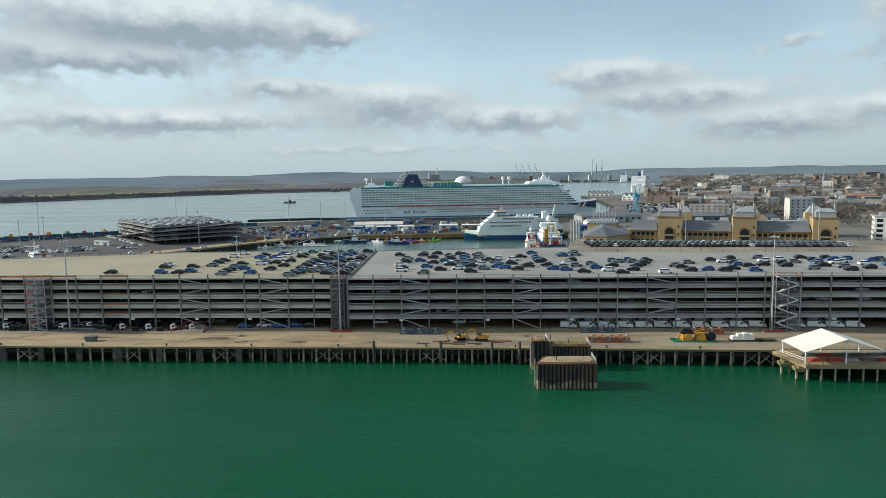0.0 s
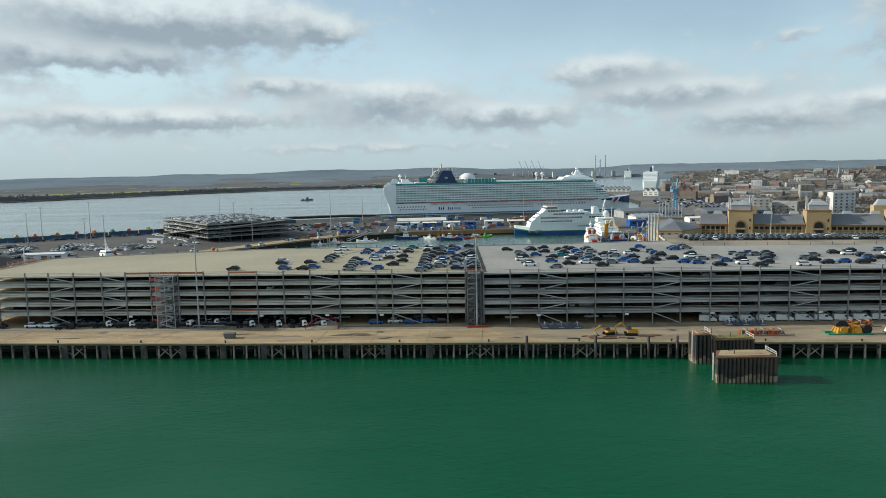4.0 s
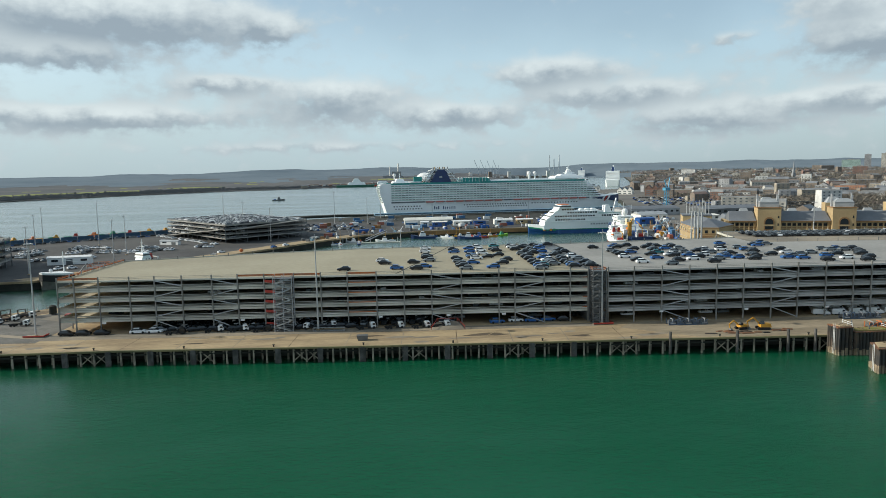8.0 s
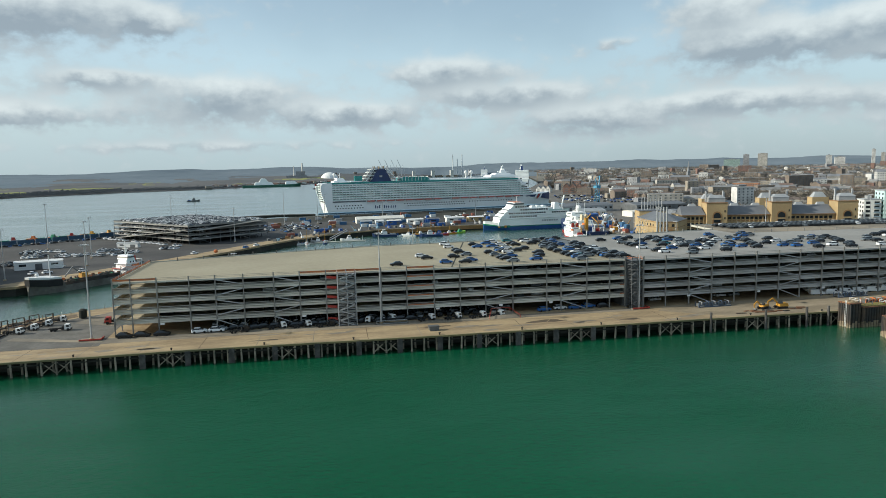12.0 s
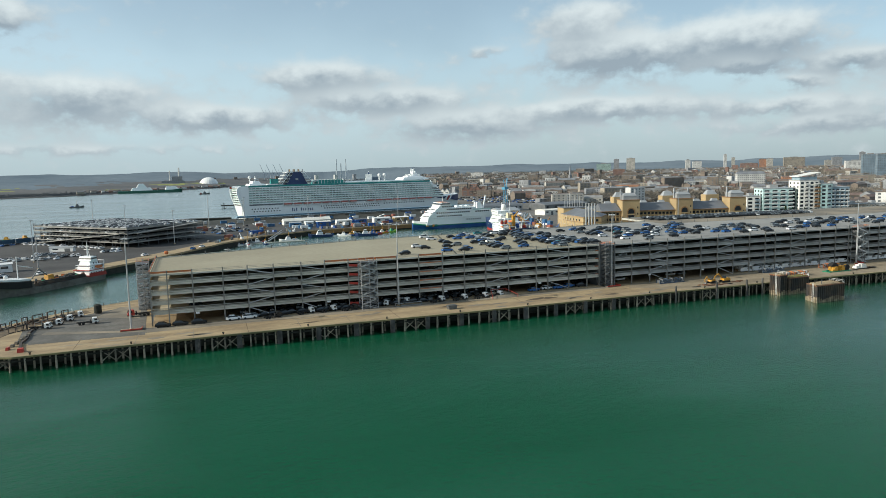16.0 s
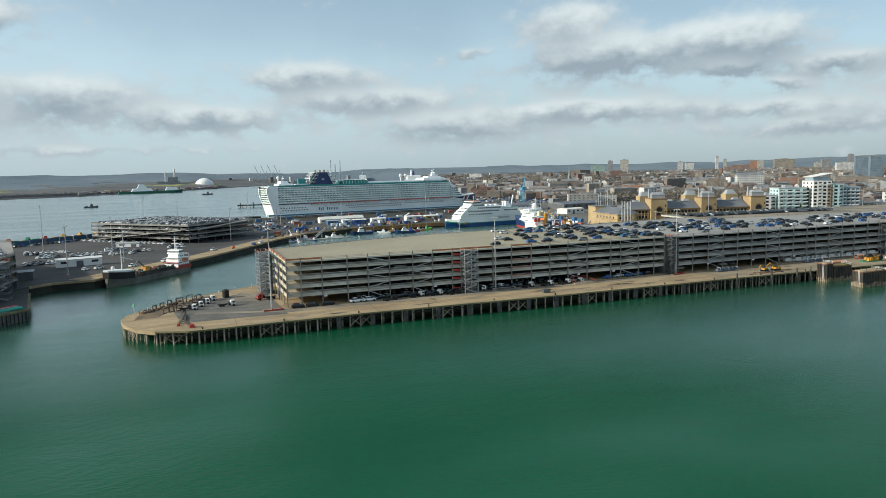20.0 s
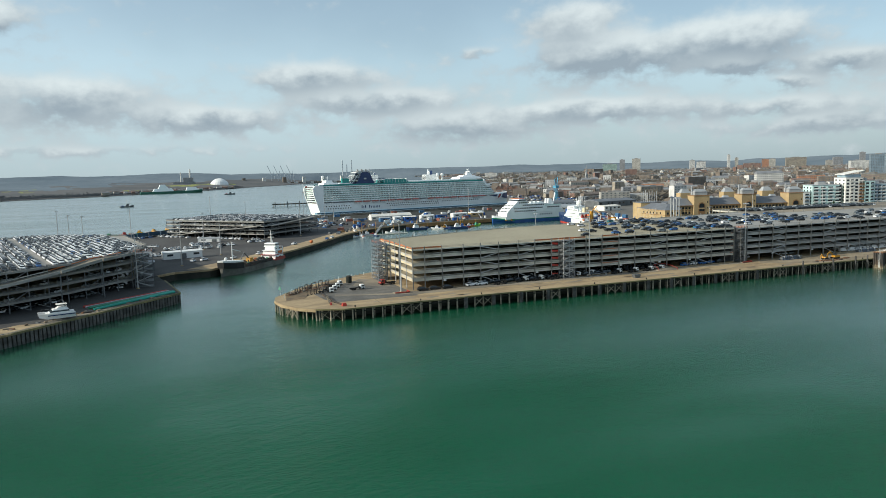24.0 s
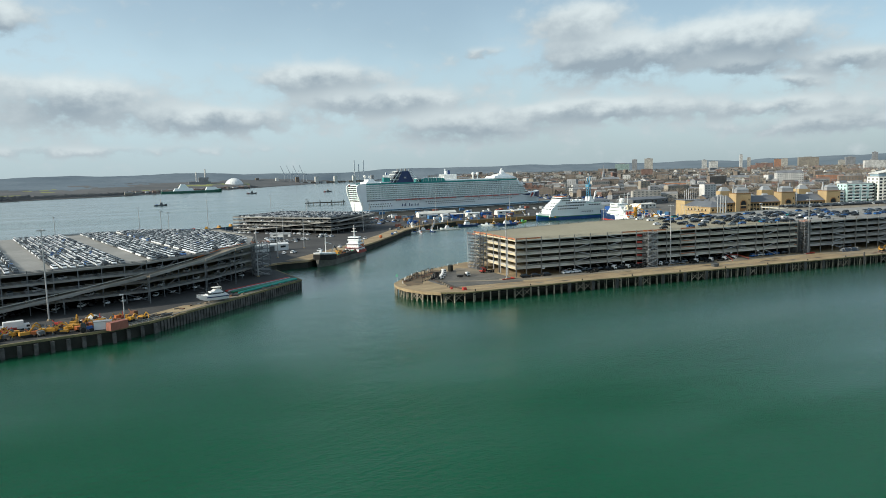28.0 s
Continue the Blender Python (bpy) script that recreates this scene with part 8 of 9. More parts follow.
# blue harbour crane
hc = thing("harbour_crane", "light blue lattice harbour crane", "crane", (198, 730, G), 20)
CRANE_BLUE = material("light_blue_paint", (0.09, 0.33, 0.50), 0.5)
for x in (-2, 2):
    for y in (-2, 2):
        part("leg", Shape().beam((x, y, 0), (x * 0.8, y * 0.8, 22), 0.6), CRANE_BLUE, hc)
for k in range(6):
    part("lattice", Shape().beam((-2, -2, 3.6 * k), (2, -2, 3.6 * k + 3.6), 0.35).beam((-2, 2, 3.6 * k), (-2, -2, 3.6 * k + 3.6), 0.35), CRANE_BLUE, hc)
part("machinery_house", Shape().box(-3.5, 3, -2.5, 2.5, 22, 25), CRANE_BLUE, hc)
part("jib", Shape().beam((2, 0, 23), (5, 1, 36), 0.9).beam((0, 0, 25), (-3, 0, 33), 0.7).beam((-3, 0, 33), (5, 1, 36), 0.4), CRANE_BLUE, hc)

# ---- the dock head: plant, pipes and a yacht on blocks ----
for x, y, a, s, r in ((-376, 192, 20, 1.0, 1.0), (-369, 194, -15, 1.0, 1.1), (-362, 196.5, 10, 1.0, 0.9), (-357, 202, 160, 1.1, 0.8), (-347.5, 201, 30, 0.8, 0.8), (-343.5, 203, -40, 0.8, 0.8), (-383, 190, 0, 1.0, 1.0), (-391, 188, 40, 1.0, 1.0), (-364, 203, 80, 1, 0.7), (-372, 199, 190, 0.9, 0.9), (-366, 191.5, 170, 0.8, 1.0), (-352.5, 197.5, 120, 0.8, 0.7), (-380, 196, 200, 0.9, 1.0), (-388, 194, 160, 1.0, 0.9), (-396, 192, 20, 1.0, 1.0), (-395, 199, 60, 1.0, 0.9), (-404, 190, 15, 1, 1)):
    excavator(x, y, a, "yellow excavator parked with plant on the dock head", s * 0.82, r * 0.85)
for x, y in ((-386, 200), (-379.5, 202.5)):
    t = copy_thing(LORRY, pose(x, y, G + 0.02, 0, 0, 15))
    tagged(t, "white rigid lorry with a box body", "lorry")
    part("box_body", Shape().box(-4.2, 1.3, -1.25, 1.25, 1.1, 3.5), WHITE, t)
tr = thing("tractor", "blue farm tractor on the dock head", "tractor", (-359.8, 191.2, G), 15)
part("bonnet", Shape().taper(0, 2.2, -0.5, 0.5, 0.8, 1.7, 0, 0.3, 0.1), BLUE, tr)
part("cab", Shape().taper(-1.4, 0.2, -0.8, 0.8, 1.0, 2.9, 0.1, 0.3, 0.1), DARKGLASS, tr)
for x, y, k in ((-0.9, -0.9, 1.7), (-0.9, 0.9, 1.7), (1.6, -0.8, 1.1), (1.6, 0.8, 1.1)):
    part("wheel", big_wheel, BLACK, tr, at=Matrix.Translation((x, y, 0)) @ Matrix.Scale(k, 4))
heap = thing("covered_heap", "white sheeted heap among the machines", "heap", (-359, 207, G))
part("sheet", Shape().ball((0, 0, 0), 2.9, 9, 4, 0.85, 0.0).ball((2.2, 0.5, 0), 2.2, 8, 4, 0.7, 0.0).ball((-2.3, 0.2, 0), 1.9, 8, 4, 0.7, 0.0), CANVAS, heap)
cab = thing("site_cabin", "white site cabin beside a red container", "cabin", (-355, 193, G), -2)
part("wall", Shape().box(-2.5, 2.5, -1.2, 1.2, 0.1, 2.6), WHITE, cab)
part("roof", Shape().box(-2.7, 2.7, -1.4, 1.4, 2.6, 2.75), ZINC, cab)
low_pole = thing("lamp_post", "short pale lamp post on the dock head", "lamp post", (-349, 199.5, G))
part("pole", Shape().cyl((0, 0, 0), (0, 0, 9.5), 0.2, 0.15, 7), ZINC, low_pole)
part("lantern", Shape().box(-1.0, 0.2, -0.2, 0.2, 9.3, 9.6), WHITE, low_pole)
for k in range(6):
    tagged(part("steel_pipe", Shape().cyl((-313 + 0.5 * k, 246 - 0.9 * k, G + 0.35), (-284 + 0.5 * k, 269 - 0.9 * k, G + 0.35), 0.36, n=8), RED if k < 2 else (STEEL if k == 2 else GREEN if k > 3 else STEEL_D)), "long dredge pipe lying along the dock head", "pipe", "dredge pipes")
tagged(part("steel_pipe", Shape().cyl((-309, 237, G + 0.5), (-281, 262.5, G + 0.5), 0.45, n=9).cyl((-308, 238.6, G + 0.5), (-281.5, 264, G + 0.5), 0.4, n=9), material("sea_green_paint", (0.03, 0.33, 0.26), 0.5)), "sea green pipeline lying along the quay edge", "pipe", "dredge pipes")
yacht = thing("yacht", "white catamaran yacht on a cradle at the dock head", "yacht", (-319.3, 226.8, G), 192)
yacht.scale = (0.82, 0.82, 0.82)
for y in (-2.4, 2.4):
    part("hull", Shape().loft([[(x, y - w * 0.4, z0), (x, y + w * 0.4, z0), (x, y + w, zt), (x, y - w, zt)] for x, w, z0, zt in ((-6.5, 0.8, 0.9, 2.8), (0, 0.95, 0.7, 2.9), (4, 0.8, 0.9, 3.1), (6.8, 0.1, 1.8, 3.4))]), WHITE, yacht)
part("bridge_deck", Shape().taper(-6.2, 4.6, -2.6, 2.6, 2.2, 3.1, 0, 0.8, 0), WHITE, yacht)
part("cabin", Shape().taper(-4.6, 3.2, -2.6, 2.6, 3.1, 4.5, 0.6, 2.0, 0.4).taper(-3.6, 0.4, -1.9, 1.9, 4.5, 5.3, 0.3, 1.0, 0.2), WHITE, yacht)
part("window_band", Shape().taper(-4.4, 2.7, -2.62, 2.62, 3.5, 4.1, 0.2, 0.6, 0.15), DARKGLASS, yacht)
part("hard_top", Shape().box(-3.8, 0.2, -1.9, 1.9, 6.2, 6.35).beam((-3.6, -1.7, 5.2), (-3.4, -1.7, 6.2), 0.12).beam((-3.6, 1.7, 5.2), (-3.4, 1.7, 6.2), 0.12), CANVAS, yacht)
for y in (-2.4, 2.4):
    part("hull_stripe", Shape().box(-6.4, 3.6, y - 0.99, y + 0.99, 2.1, 2.5), NAVY, yacht, "dark hull stripe")
part("radar_arch", Shape().beam((-3.2, -1.5, 6.3), (-2.2, 0, 8.2), 0.14).beam((-3.2, 1.5, 6.3), (-2.2, 0, 8.2), 0.14).beam((1.0, 0, 5.0), (7.4, 0, 7.6), 0.12), STEEL_D, yacht)
part("guard_rail", Shape().beam((-6.2, -3.2, 3.9), (5.6, -2.6, 4.2), 0.06).beam((-6.2, 3.2, 3.9), (5.6, 2.6, 4.2), 0.06), ZINC, yacht)
for x in (-4, -1, 2):
    part("cradle_leg", Shape().beam((x, -1.8, 0), (x, -1.2, 2), 0.2).beam((x, 1.8, 0), (x, 1.2, 2), 0.2).beam((x, -1.8, 0.1), (x, 1.8, 0.1), 0.25), STEEL_D, yacht)
for k in range(10):
    tagged(part("timber_baulk", Shape().box(-2.5, 2.5, -0.2, 0.2, 0, 0.35), random.choice((TAN, SHEET, STEEL_D)), at=pose(-336 + random.uniform(-5, 5), 204.5 + random.uniform(-2, 5), G, 0, 0, 40 + random.uniform(-25, 25))), "weathered timber baulk lying on the dock head", "timber", "baulks on the dock head")
head_piles = thing("pile_structure", "dark timber facing and piles along the dock head", "quay piles", kind="structure")
plank = Shape().box(-0.5, 0.5, -0.25, 0.15, -2, 3.5).mesh("facing_pile")
a, b = (-279.4, 261.6), (-340, 198.8)
for k in range(58):
    f = k / 58
    part("facing_pile", plank, SHEET if k % 3 else FENDER, head_piles, at=pose(a[0] + (b[0] - a[0]) * f, a[1] + (b[1] - a[1]) * f - 0.2, 0, 0, 0, 46))
for (a, b) in (((-340, 199), (-352, 191)), ((-352, 191), (-381, 184)), ((-381, 184), (-470, 156))):
    n = round(math.dist(a, b) / 4.2)
    for k in range(n):
        f = k / n
        part("buttress", Shape().box(-0.55, 0.55, -1.0, 0.4, -2, 3.3), FENDER, head_piles, at=pose(a[0] + (b[0] - a[0]) * f, a[1] + (b[1] - a[1]) * f - 0.4, 0, 0, 0, 15))

# stored implements between the plant on the dock head
for k in range(46):
    x = random.uniform(-405, -346)
    y = pline([(-405, 178), (-381, 186), (-352, 193), (-346, 197)], x) + random.uniform(2, 15)
    im = thing("farm_implement", "red-brown implement parked among the plant", "implement", (x, y, G + 0.01), random.uniform(0, 180), group="implements on the dock head")
    c = random.choice((RUST, ORANGE, RED, YELLOW, RUST, STEEL_D))
    part("frame", Shape().beam((-1.6, -0.6, 0.8), (1.6, -0.6, 0.9), 0.25).beam((-1.6, 0.6, 0.8), (1.6, 0.6, 0.9), 0.25).box(-1.2, 0.6, -0.9, 0.9, 0.9, 1.7).beam((0.6, 0, 1.2), (2.0, 0, 2.4), 0.2), c, im)
    for v in (-0.9, 0.9):
        part("wheel", wheel_mesh, BLACK, im, at=(-0.6, v, 0))

edge = random.Random(5)
for k in range(45):
    f = edge.random()
    x, y = -338 + 55 * f, 203 + 55 * f
    u = edge.uniform(1.5, 6.5)
    tagged(part("rubble", Shape().taper(-edge.uniform(0.4, 1.6), edge.uniform(0.4, 1.4), -0.3, 0.4, 0, edge.uniform(0.15, 0.7), 0.1, 0.1, 0.05), edge.choice((RUST, TIMBER, STEEL_D, PALE, APRON, SHEET, DIRT)), at=pose(x - 0.7 * u, y + 0.7 * u, G, 0, 0, edge.uniform(0, 180))), "weathered baulks and rubble along the dock-head edge", "rubble", "rubble along the dock-head edge")
setting("pavement_9", Shape().prism([(-340, 200.5), (-281, 262), (-284, 265), (-343, 204)], G - 0.02, G + 0.015), APRON, "worn concrete edge strip of the dock head", "quay")
rail = thing("fence", "pale two-rail fence along the dock-head edge", "fence")
for k in range(9):
    part("post", Shape().box(-0.06, 0.06, -0.06, 0.06, 0, 1.1), ZINC, rail, at=(-352 + 1.69 * k, 189.3 + 1.41 * k, G + 0.02))
part("rail", Shape().beam((-352, 189.3, G + 1.1), (-338.5, 200.6, G + 1.1), 0.09), ZINC, rail)
part("rail", Shape().beam((-352, 189.3, G + 0.6), (-338.5, 200.6, G + 0.6), 0.07), ZINC, rail)

# ---- the city ----
WALLS = [material("red_brick", (0.192, 0.118, 0.096), 0.85, vary=0.25), material("brown_brick", (0.174, 0.144, 0.118), 0.85, vary=0.3), material("cream_render", (0.363, 0.351, 0.318), 0.8, vary=0.2),
         material("off_white_render", (0.576, 0.572, 0.549), 0.8, vary=0.1), material("grey_cladding", (0.244, 0.252, 0.263), 0.7, vary=0.2), material("tan_brick", (0.274, 0.244, 0.200), 0.85, vary=0.25)]
ROOFS = [material("brown_tile_roof", (0.148, 0.122, 0.107), 0.85, vary=0.3), material("city_slate_roof", (0.178, 0.185, 0.196), 0.6, vary=0.25), material("grey_felt_roof", (0.222, 0.222, 0.218), 0.9, vary=0.3), material("red_tile_roof", (0.170, 0.122, 0.104), 0.85, vary=0.25)]
CITYGLASS = material("city_window_glass", (0.13, 0.145, 0.155), 0.3, grain=0.2, scale=0.4, fine=2, spec=0.5)
ORANGE_BRICK = material("orange_brick", (0.36, 0.185, 0.115), 0.85, vary=0.1)
BLUEGLASS = material("blue_grey_curtain_wall", (0.20, 0.26, 0.31), 0.3, grain=0.15, second=(0.14, 0.19, 0.23))
GREENGLASS = material("green_curtain_wall", (0.30, 0.40, 0.37), 0.35, grain=0.2, second=(0.22, 0.31, 0.28))


def house(x, y, w, d, h, turn, wall, roof, label, pitched=True, floor_h=3.0, name="house", category="building", base=0.0):
    t = thing(name, label, category, (x, y, G + base), turn)
    part("wall", Shape().box(-w / 2, w / 2, -d / 2, d / 2, -base, h), wall, t)
    if pitched:
        part("roof", Shape().hexa([(-w / 2 - 0.4, -d / 2 - 0.4, h), (w / 2 + 0.4, -d / 2 - 0.4, h), (w / 2 + 0.4, d / 2 + 0.4, h), (-w / 2 - 0.4, d / 2 + 0.4, h)],
                                  [(-w / 2 + 1, -0.2, h + d * 0.28), (w / 2 - 1, -0.2, h + d * 0.28), (w / 2 - 1, 0.2, h + d * 0.28), (-w / 2 + 1, 0.2, h + d * 0.28)]), roof, t)
    else:
        part("roof", Shape().box(-w / 2 - 0.2, w / 2 + 0.2, -d / 2 - 0.2, d / 2 + 0.2, h, h + 0.6).box(-w / 5, w / 6, -d / 5, d / 5, h + 0.6, h + 2.8), roof, t)
    n = max(1, int(h / floor_h))
    bays = max(2, int(w / 3.4))
    s = Shape()
    for f in range(n):
        z = 0.9 + f * h / n
        for b in range(bays):
            u = -w / 2 + (b + 0.3) * w / bays
            s.box(u, u + w / bays * 0.45, -d / 2 - 0.12, -d / 2 + 0.1, z, z + 1.35)
        for b in range(max(1, int(d / 5))):
            v = -d / 2 + (b + 0.3) * d / max(1, int(d / 5))
            s.box(-w / 2 - 0.12, -w / 2 + 0.1, v, v + 2.2, z, z + 1.6)
    tagged(part("glazing", s, CITYGLASS, t), kind="stuff")
    return t


blocks = [(2100, 2306, 12, 89, WALLS[3], 'slim white tower block', 0), (2123, 2283, 14, 75, WALLS[2], 'pale slab tower block', 0), (2166, 2237, 70, 49, WALLS[0], 'low red brick estate', 0), (2202, 2198, 28, 65, ORANGE_BRICK, 'orange clad tower block', 0),
          (2220, 2178, 26, 66, WALLS[2], 'cream tower block', 0), (2281, 2109, 80, 69, WALLS[5], 'wide pale hospital block', 0), (2360, 2011, 26, 53, WALLS[2], 'pale twin tower block', 0), (2379, 1987, 37, 64, WALLS[4], 'dark grey office tower', 0),
          (1749, 1433, 59, 48, WALLS[3], 'white office block with dark window bands', 0), (2432, 1916, 21, 82, WALLS[4], 'slim grey tower block', 0), (1309, 1070, 34, 61, BLUEGLASS, 'blue-grey glass hotel tower with a flat roof', 0), (1213, 972, 26, 59, BLUEGLASS, 'dark blue-grey apartment tower', 0),
          (1092, 940, 63, 19, WALLS[5], 'long tan office building', 0), (829, 957, 49, 27, WALLS[3], 'white terraced apartment building', 1), (2072, 2013, 59, 33, WALLS[2], 'cream civic building', 0), (947, 959, 48, 20, ORANGE_BRICK, 'orange and red brick building', 0),
          (1707, 2643, 65, 62, GREENGLASS, 'green glass office slab', 0), (1752, 2609, 23, 81, WALLS[4], 'dark far tower block', 0), (1802, 2570, 37, 84, WALLS[2], 'cream twin tower block', 0), (1126, 1752, 35, 39, WALLS[0], 'red brick riverside tower', 0),
          (1989, 2412, 21, 70, WALLS[3], 'white tower block', 0), (2017, 2386, 37, 62, WALLS[3], 'white hall on the hill', 0), (618, 1044, 43, 13, ORANGE_BRICK, 'long orange brick block', 0), (1383, 1832, 35, 26, WALLS[5], 'tan office block', 0),
          (1443, 1777, 19, 28, WALLS[3], 'white stair-topped block', 0), (657, 1012, 14, 16, WALLS[3], 'white plant-room block', 0), (462, 726, 17, 12, WALLS[3], 'white banded office block', 0), (849, 2187, 44, 38, WALLS[3], 'white office slab', 0),
          (1203, 2698, 100, 34, WALLS[4], 'long pale exhibition shed', 0), (357, 1208, 16, 21, WALLS[1], 'brown gabled quay flats', 1), (375, 1200, 15, 20, WALLS[0], 'red gabled quay flats', 1), (360, 1126, 15, 17, WALLS[1], 'brown quay warehouse', 1),
          (791, 1753, 22, 28, WALLS[2], 'white and tan flats', 0), (737, 1601, 26, 31, WALLS[1], 'brown apartment block', 0), (848, 1719, 22, 26, WALLS[2], 'cream apartment block', 0), (984, 1425, 40, 16, WALLS[1], 'brown terrace', 1),
          (620, 1255, 37, 21, WALLS[1], 'brown warehouse', 1), (906, 1155, 42, 17, WALLS[2], 'cream terrace', 1), (1533, 1689, 35, 25, WALLS[3], 'white offices', 0), (858, 1058, 26, 16, WALLS[5], 'tan brick flats', 0)]
multi = thing("car_park", "low dark open car park behind the institute", "car park", (332, 708, G), -10)
for k in range(4):
    part("deck", Shape().box(-21, 21, -8, 8, 2.4 * k + 0.2, 2.4 * k + 0.55), WALLS[4], multi)
    part("parapet", Shape().box(-21, 21, -8.1, -7.9, 2.4 * k + 0.55, 2.4 * k + 1.3), STEEL_D, multi)
for k in range(9):
    part("post", Shape().box(-21 + 5.2 * k, -20.6 + 5.2 * k, -7.8, -7.4, 0, 8), STEEL_D, multi)
for x, y, w, h, m, lab, pit in blocks:
    house(x, y, w, max(8, min(w * 0.4, 18)), h, random.uniform(-42, -30), m, ROOFS[1 if pit else 2], lab + " in the city", bool(pit), 3.4, "tower_block" if h > 40 else "office_block")
random.seed(7)
LABEL = ["red brick city house", "brown brick city building", "cream rendered city building", "white rendered city building", "grey clad city block", "tan brick city terrace"]
placed = [(b[0], b[1], b[2]) for b in blocks] + [(332, 708, 50)]
CITY = [(330, 430), (250, 700), (312, 845), (318, 1080), (350, 1190), (420, 1480), (610, 1980), (780, 2500), (990, 3100), (3200, 3100), (3200, 250), (420, 330)]


def city_base(x, y):
    return min(22.0, max(0.0, (math.hypot(x, y) - 900) * 0.012))


def gabled_terrace(x, y, turn, bays, w, d, h, wall, roof, label):
    """A waterfront terrace: a row of gables to the front over one long block."""
    t = thing("terrace", label, "building", (x, y, G), turn, group="waterfront terraces")
    part("wall", Shape().box(0, bays * w, 0, d, 0, h), wall, t)
    for k in range(bays):
        part("gable", Shape().side([(k * w + 0.4, h), (k * w + w - 0.4, h), (k * w + w / 2, h + w * 0.5)], -0.4, d), wall, t)
        part("roof", Shape().hexa([(k * w - 0.1, -0.9, h - 0.2), (k * w + w / 2, -0.9, h + w * 0.5), (k * w + w / 2, d + 0.4, h + w * 0.5), (k * w - 0.1, d + 0.4, h - 0.2)], [(k * w - 0.1, -0.9, h + 0.4), (k * w + w / 2, -0.9, h + w * 0.5 + 0.6), (k * w + w / 2, d + 0.4, h + w * 0.5 + 0.6), (k * w - 0.1, d + 0.4, h + 0.4)]).hexa([(k * w + w / 2, -0.9, h + w * 0.5), (k * w + w + 0.1, -0.9, h - 0.2), (k * w + w + 0.1, d + 0.4, h - 0.2), (k * w + w / 2, d + 0.4, h + w * 0.5)], [(k * w + w / 2, -0.9, h + w * 0.5 + 0.6), (k * w + w + 0.1, -0.9, h + 0.4), (k * w + w + 0.1, d + 0.4, h + 0.4), (k * w + w / 2, d + 0.4, h + w * 0.5 + 0.6)]), roof, t)
        for f in range(int(h / 3.2)):
            part("window", Shape().box(k * w + w * 0.22, k * w + w * 0.78, -0.08, 0.05, 1 + 3.2 * f, 2.6 + 3.2 * f), CITYGLASS, t)
    return t


gabled_terrace(286, 1462, -20, 6, 9, 12, 7, RENDER, SLATE, "white gabled waterfront terrace with dark roofs")
gabled_terrace(300, 1215, -35, 3, 9, 12, 8, RENDER, ROOFS[1], "white gabled waterfront houses with slate roofs")
gabled_terrace(324, 1142, -30, 4, 11, 14, 12, WALLS[0], ROOFS[0], "red brick gabled waterfront flats")
# a wide lot of parked cars between the cruise berth and the terraces
lot_dice = random.Random(31)
for m, word in ((WHITE, "white"), (STEEL_D, "dark grey"), (BLUE, "blue"), (BLACK, "black")):
    lot = Shape()
    for k in range(120):
        r, c = lot_dice.randrange(11), lot_dice.randrange(44)
        x, y = 214 + 4.2 * c + 6 * r, 835 + 23 * r - 1.3 * c
        if lot_dice.random() < 0.85:
            lot.taper(x - 1.9, x + 1.9, y - 0.9, y + 0.9, G + 0.05, G + 0.85, 0.1, 0.1, 0.05).taper(x - 1.1, x + 1.2, y - 0.8, y + 0.8, G + 0.85, G + 1.5, 0.4, 0.5, 0.15)
    tagged(part("parked_cars", lot, m), word + " cars standing in rows on the far lot", "cars", kind="stuff")
random.seed(19)
for k in range(14):
    m = (1, 4, 0, 3, 1)[k % 5]
    house(318 + 24 * k + random.uniform(-6, 6), 1000 - 17 * k + random.uniform(-30, 60), random.uniform(16, 30), 12, random.uniform(9, 14), random.uniform(-45, -20), WALLS[m], ROOFS[k % 3], LABEL[m] + " near the quay", k % 3 != 0, 3.2)
random.seed(7)
far_roofs = []
count = 0
while count < 1350:
    r, a = 560 + 2500 * random.random() ** 0.9, radians(random.uniform(10, 63))
    x, y = -60 + r * math.sin(a), r * math.cos(a)
    if not inside_poly(CITY, x, y):
        continue
    if 300 < x < 520 and 480 < y < 640 or any(abs(x - p) < (w + 20) / 2 and abs(y - q) < (w + 20) / 2 for p, q, w in placed):
        continue
    far = math.hypot(x, y) > 640
    w = random.choice((random.uniform(10, 20), random.uniform(14, 40))) * (1.15 if far else 1)
    h = random.choice((5, 5, 6, 6, 7, 8, 9, 10)) if random.random() < 0.95 else random.uniform(14, 22)
    flat = h > 13 or random.random() < 0.5
    m = random.choice((0, 1, 1, 4, 4, 3, 5, 2, 1))
    d, turn, b = random.uniform(8, 13), random.uniform(-60, 40), city_base(x, y)
    if not far:
        house(x, y, w, d, h, turn, WALLS[m], random.choice(ROOFS), LABEL[m] + " with rows of windows", not flat, 3.1, base=b)
    else:
        far_roofs.append((x, y, w, d, h, turn, m, b, flat))
    placed.append((x, y, w))
    count += 1
me = bpy.data.meshes.new("far_city_roofs")
vs, fs, ms = [], [], []
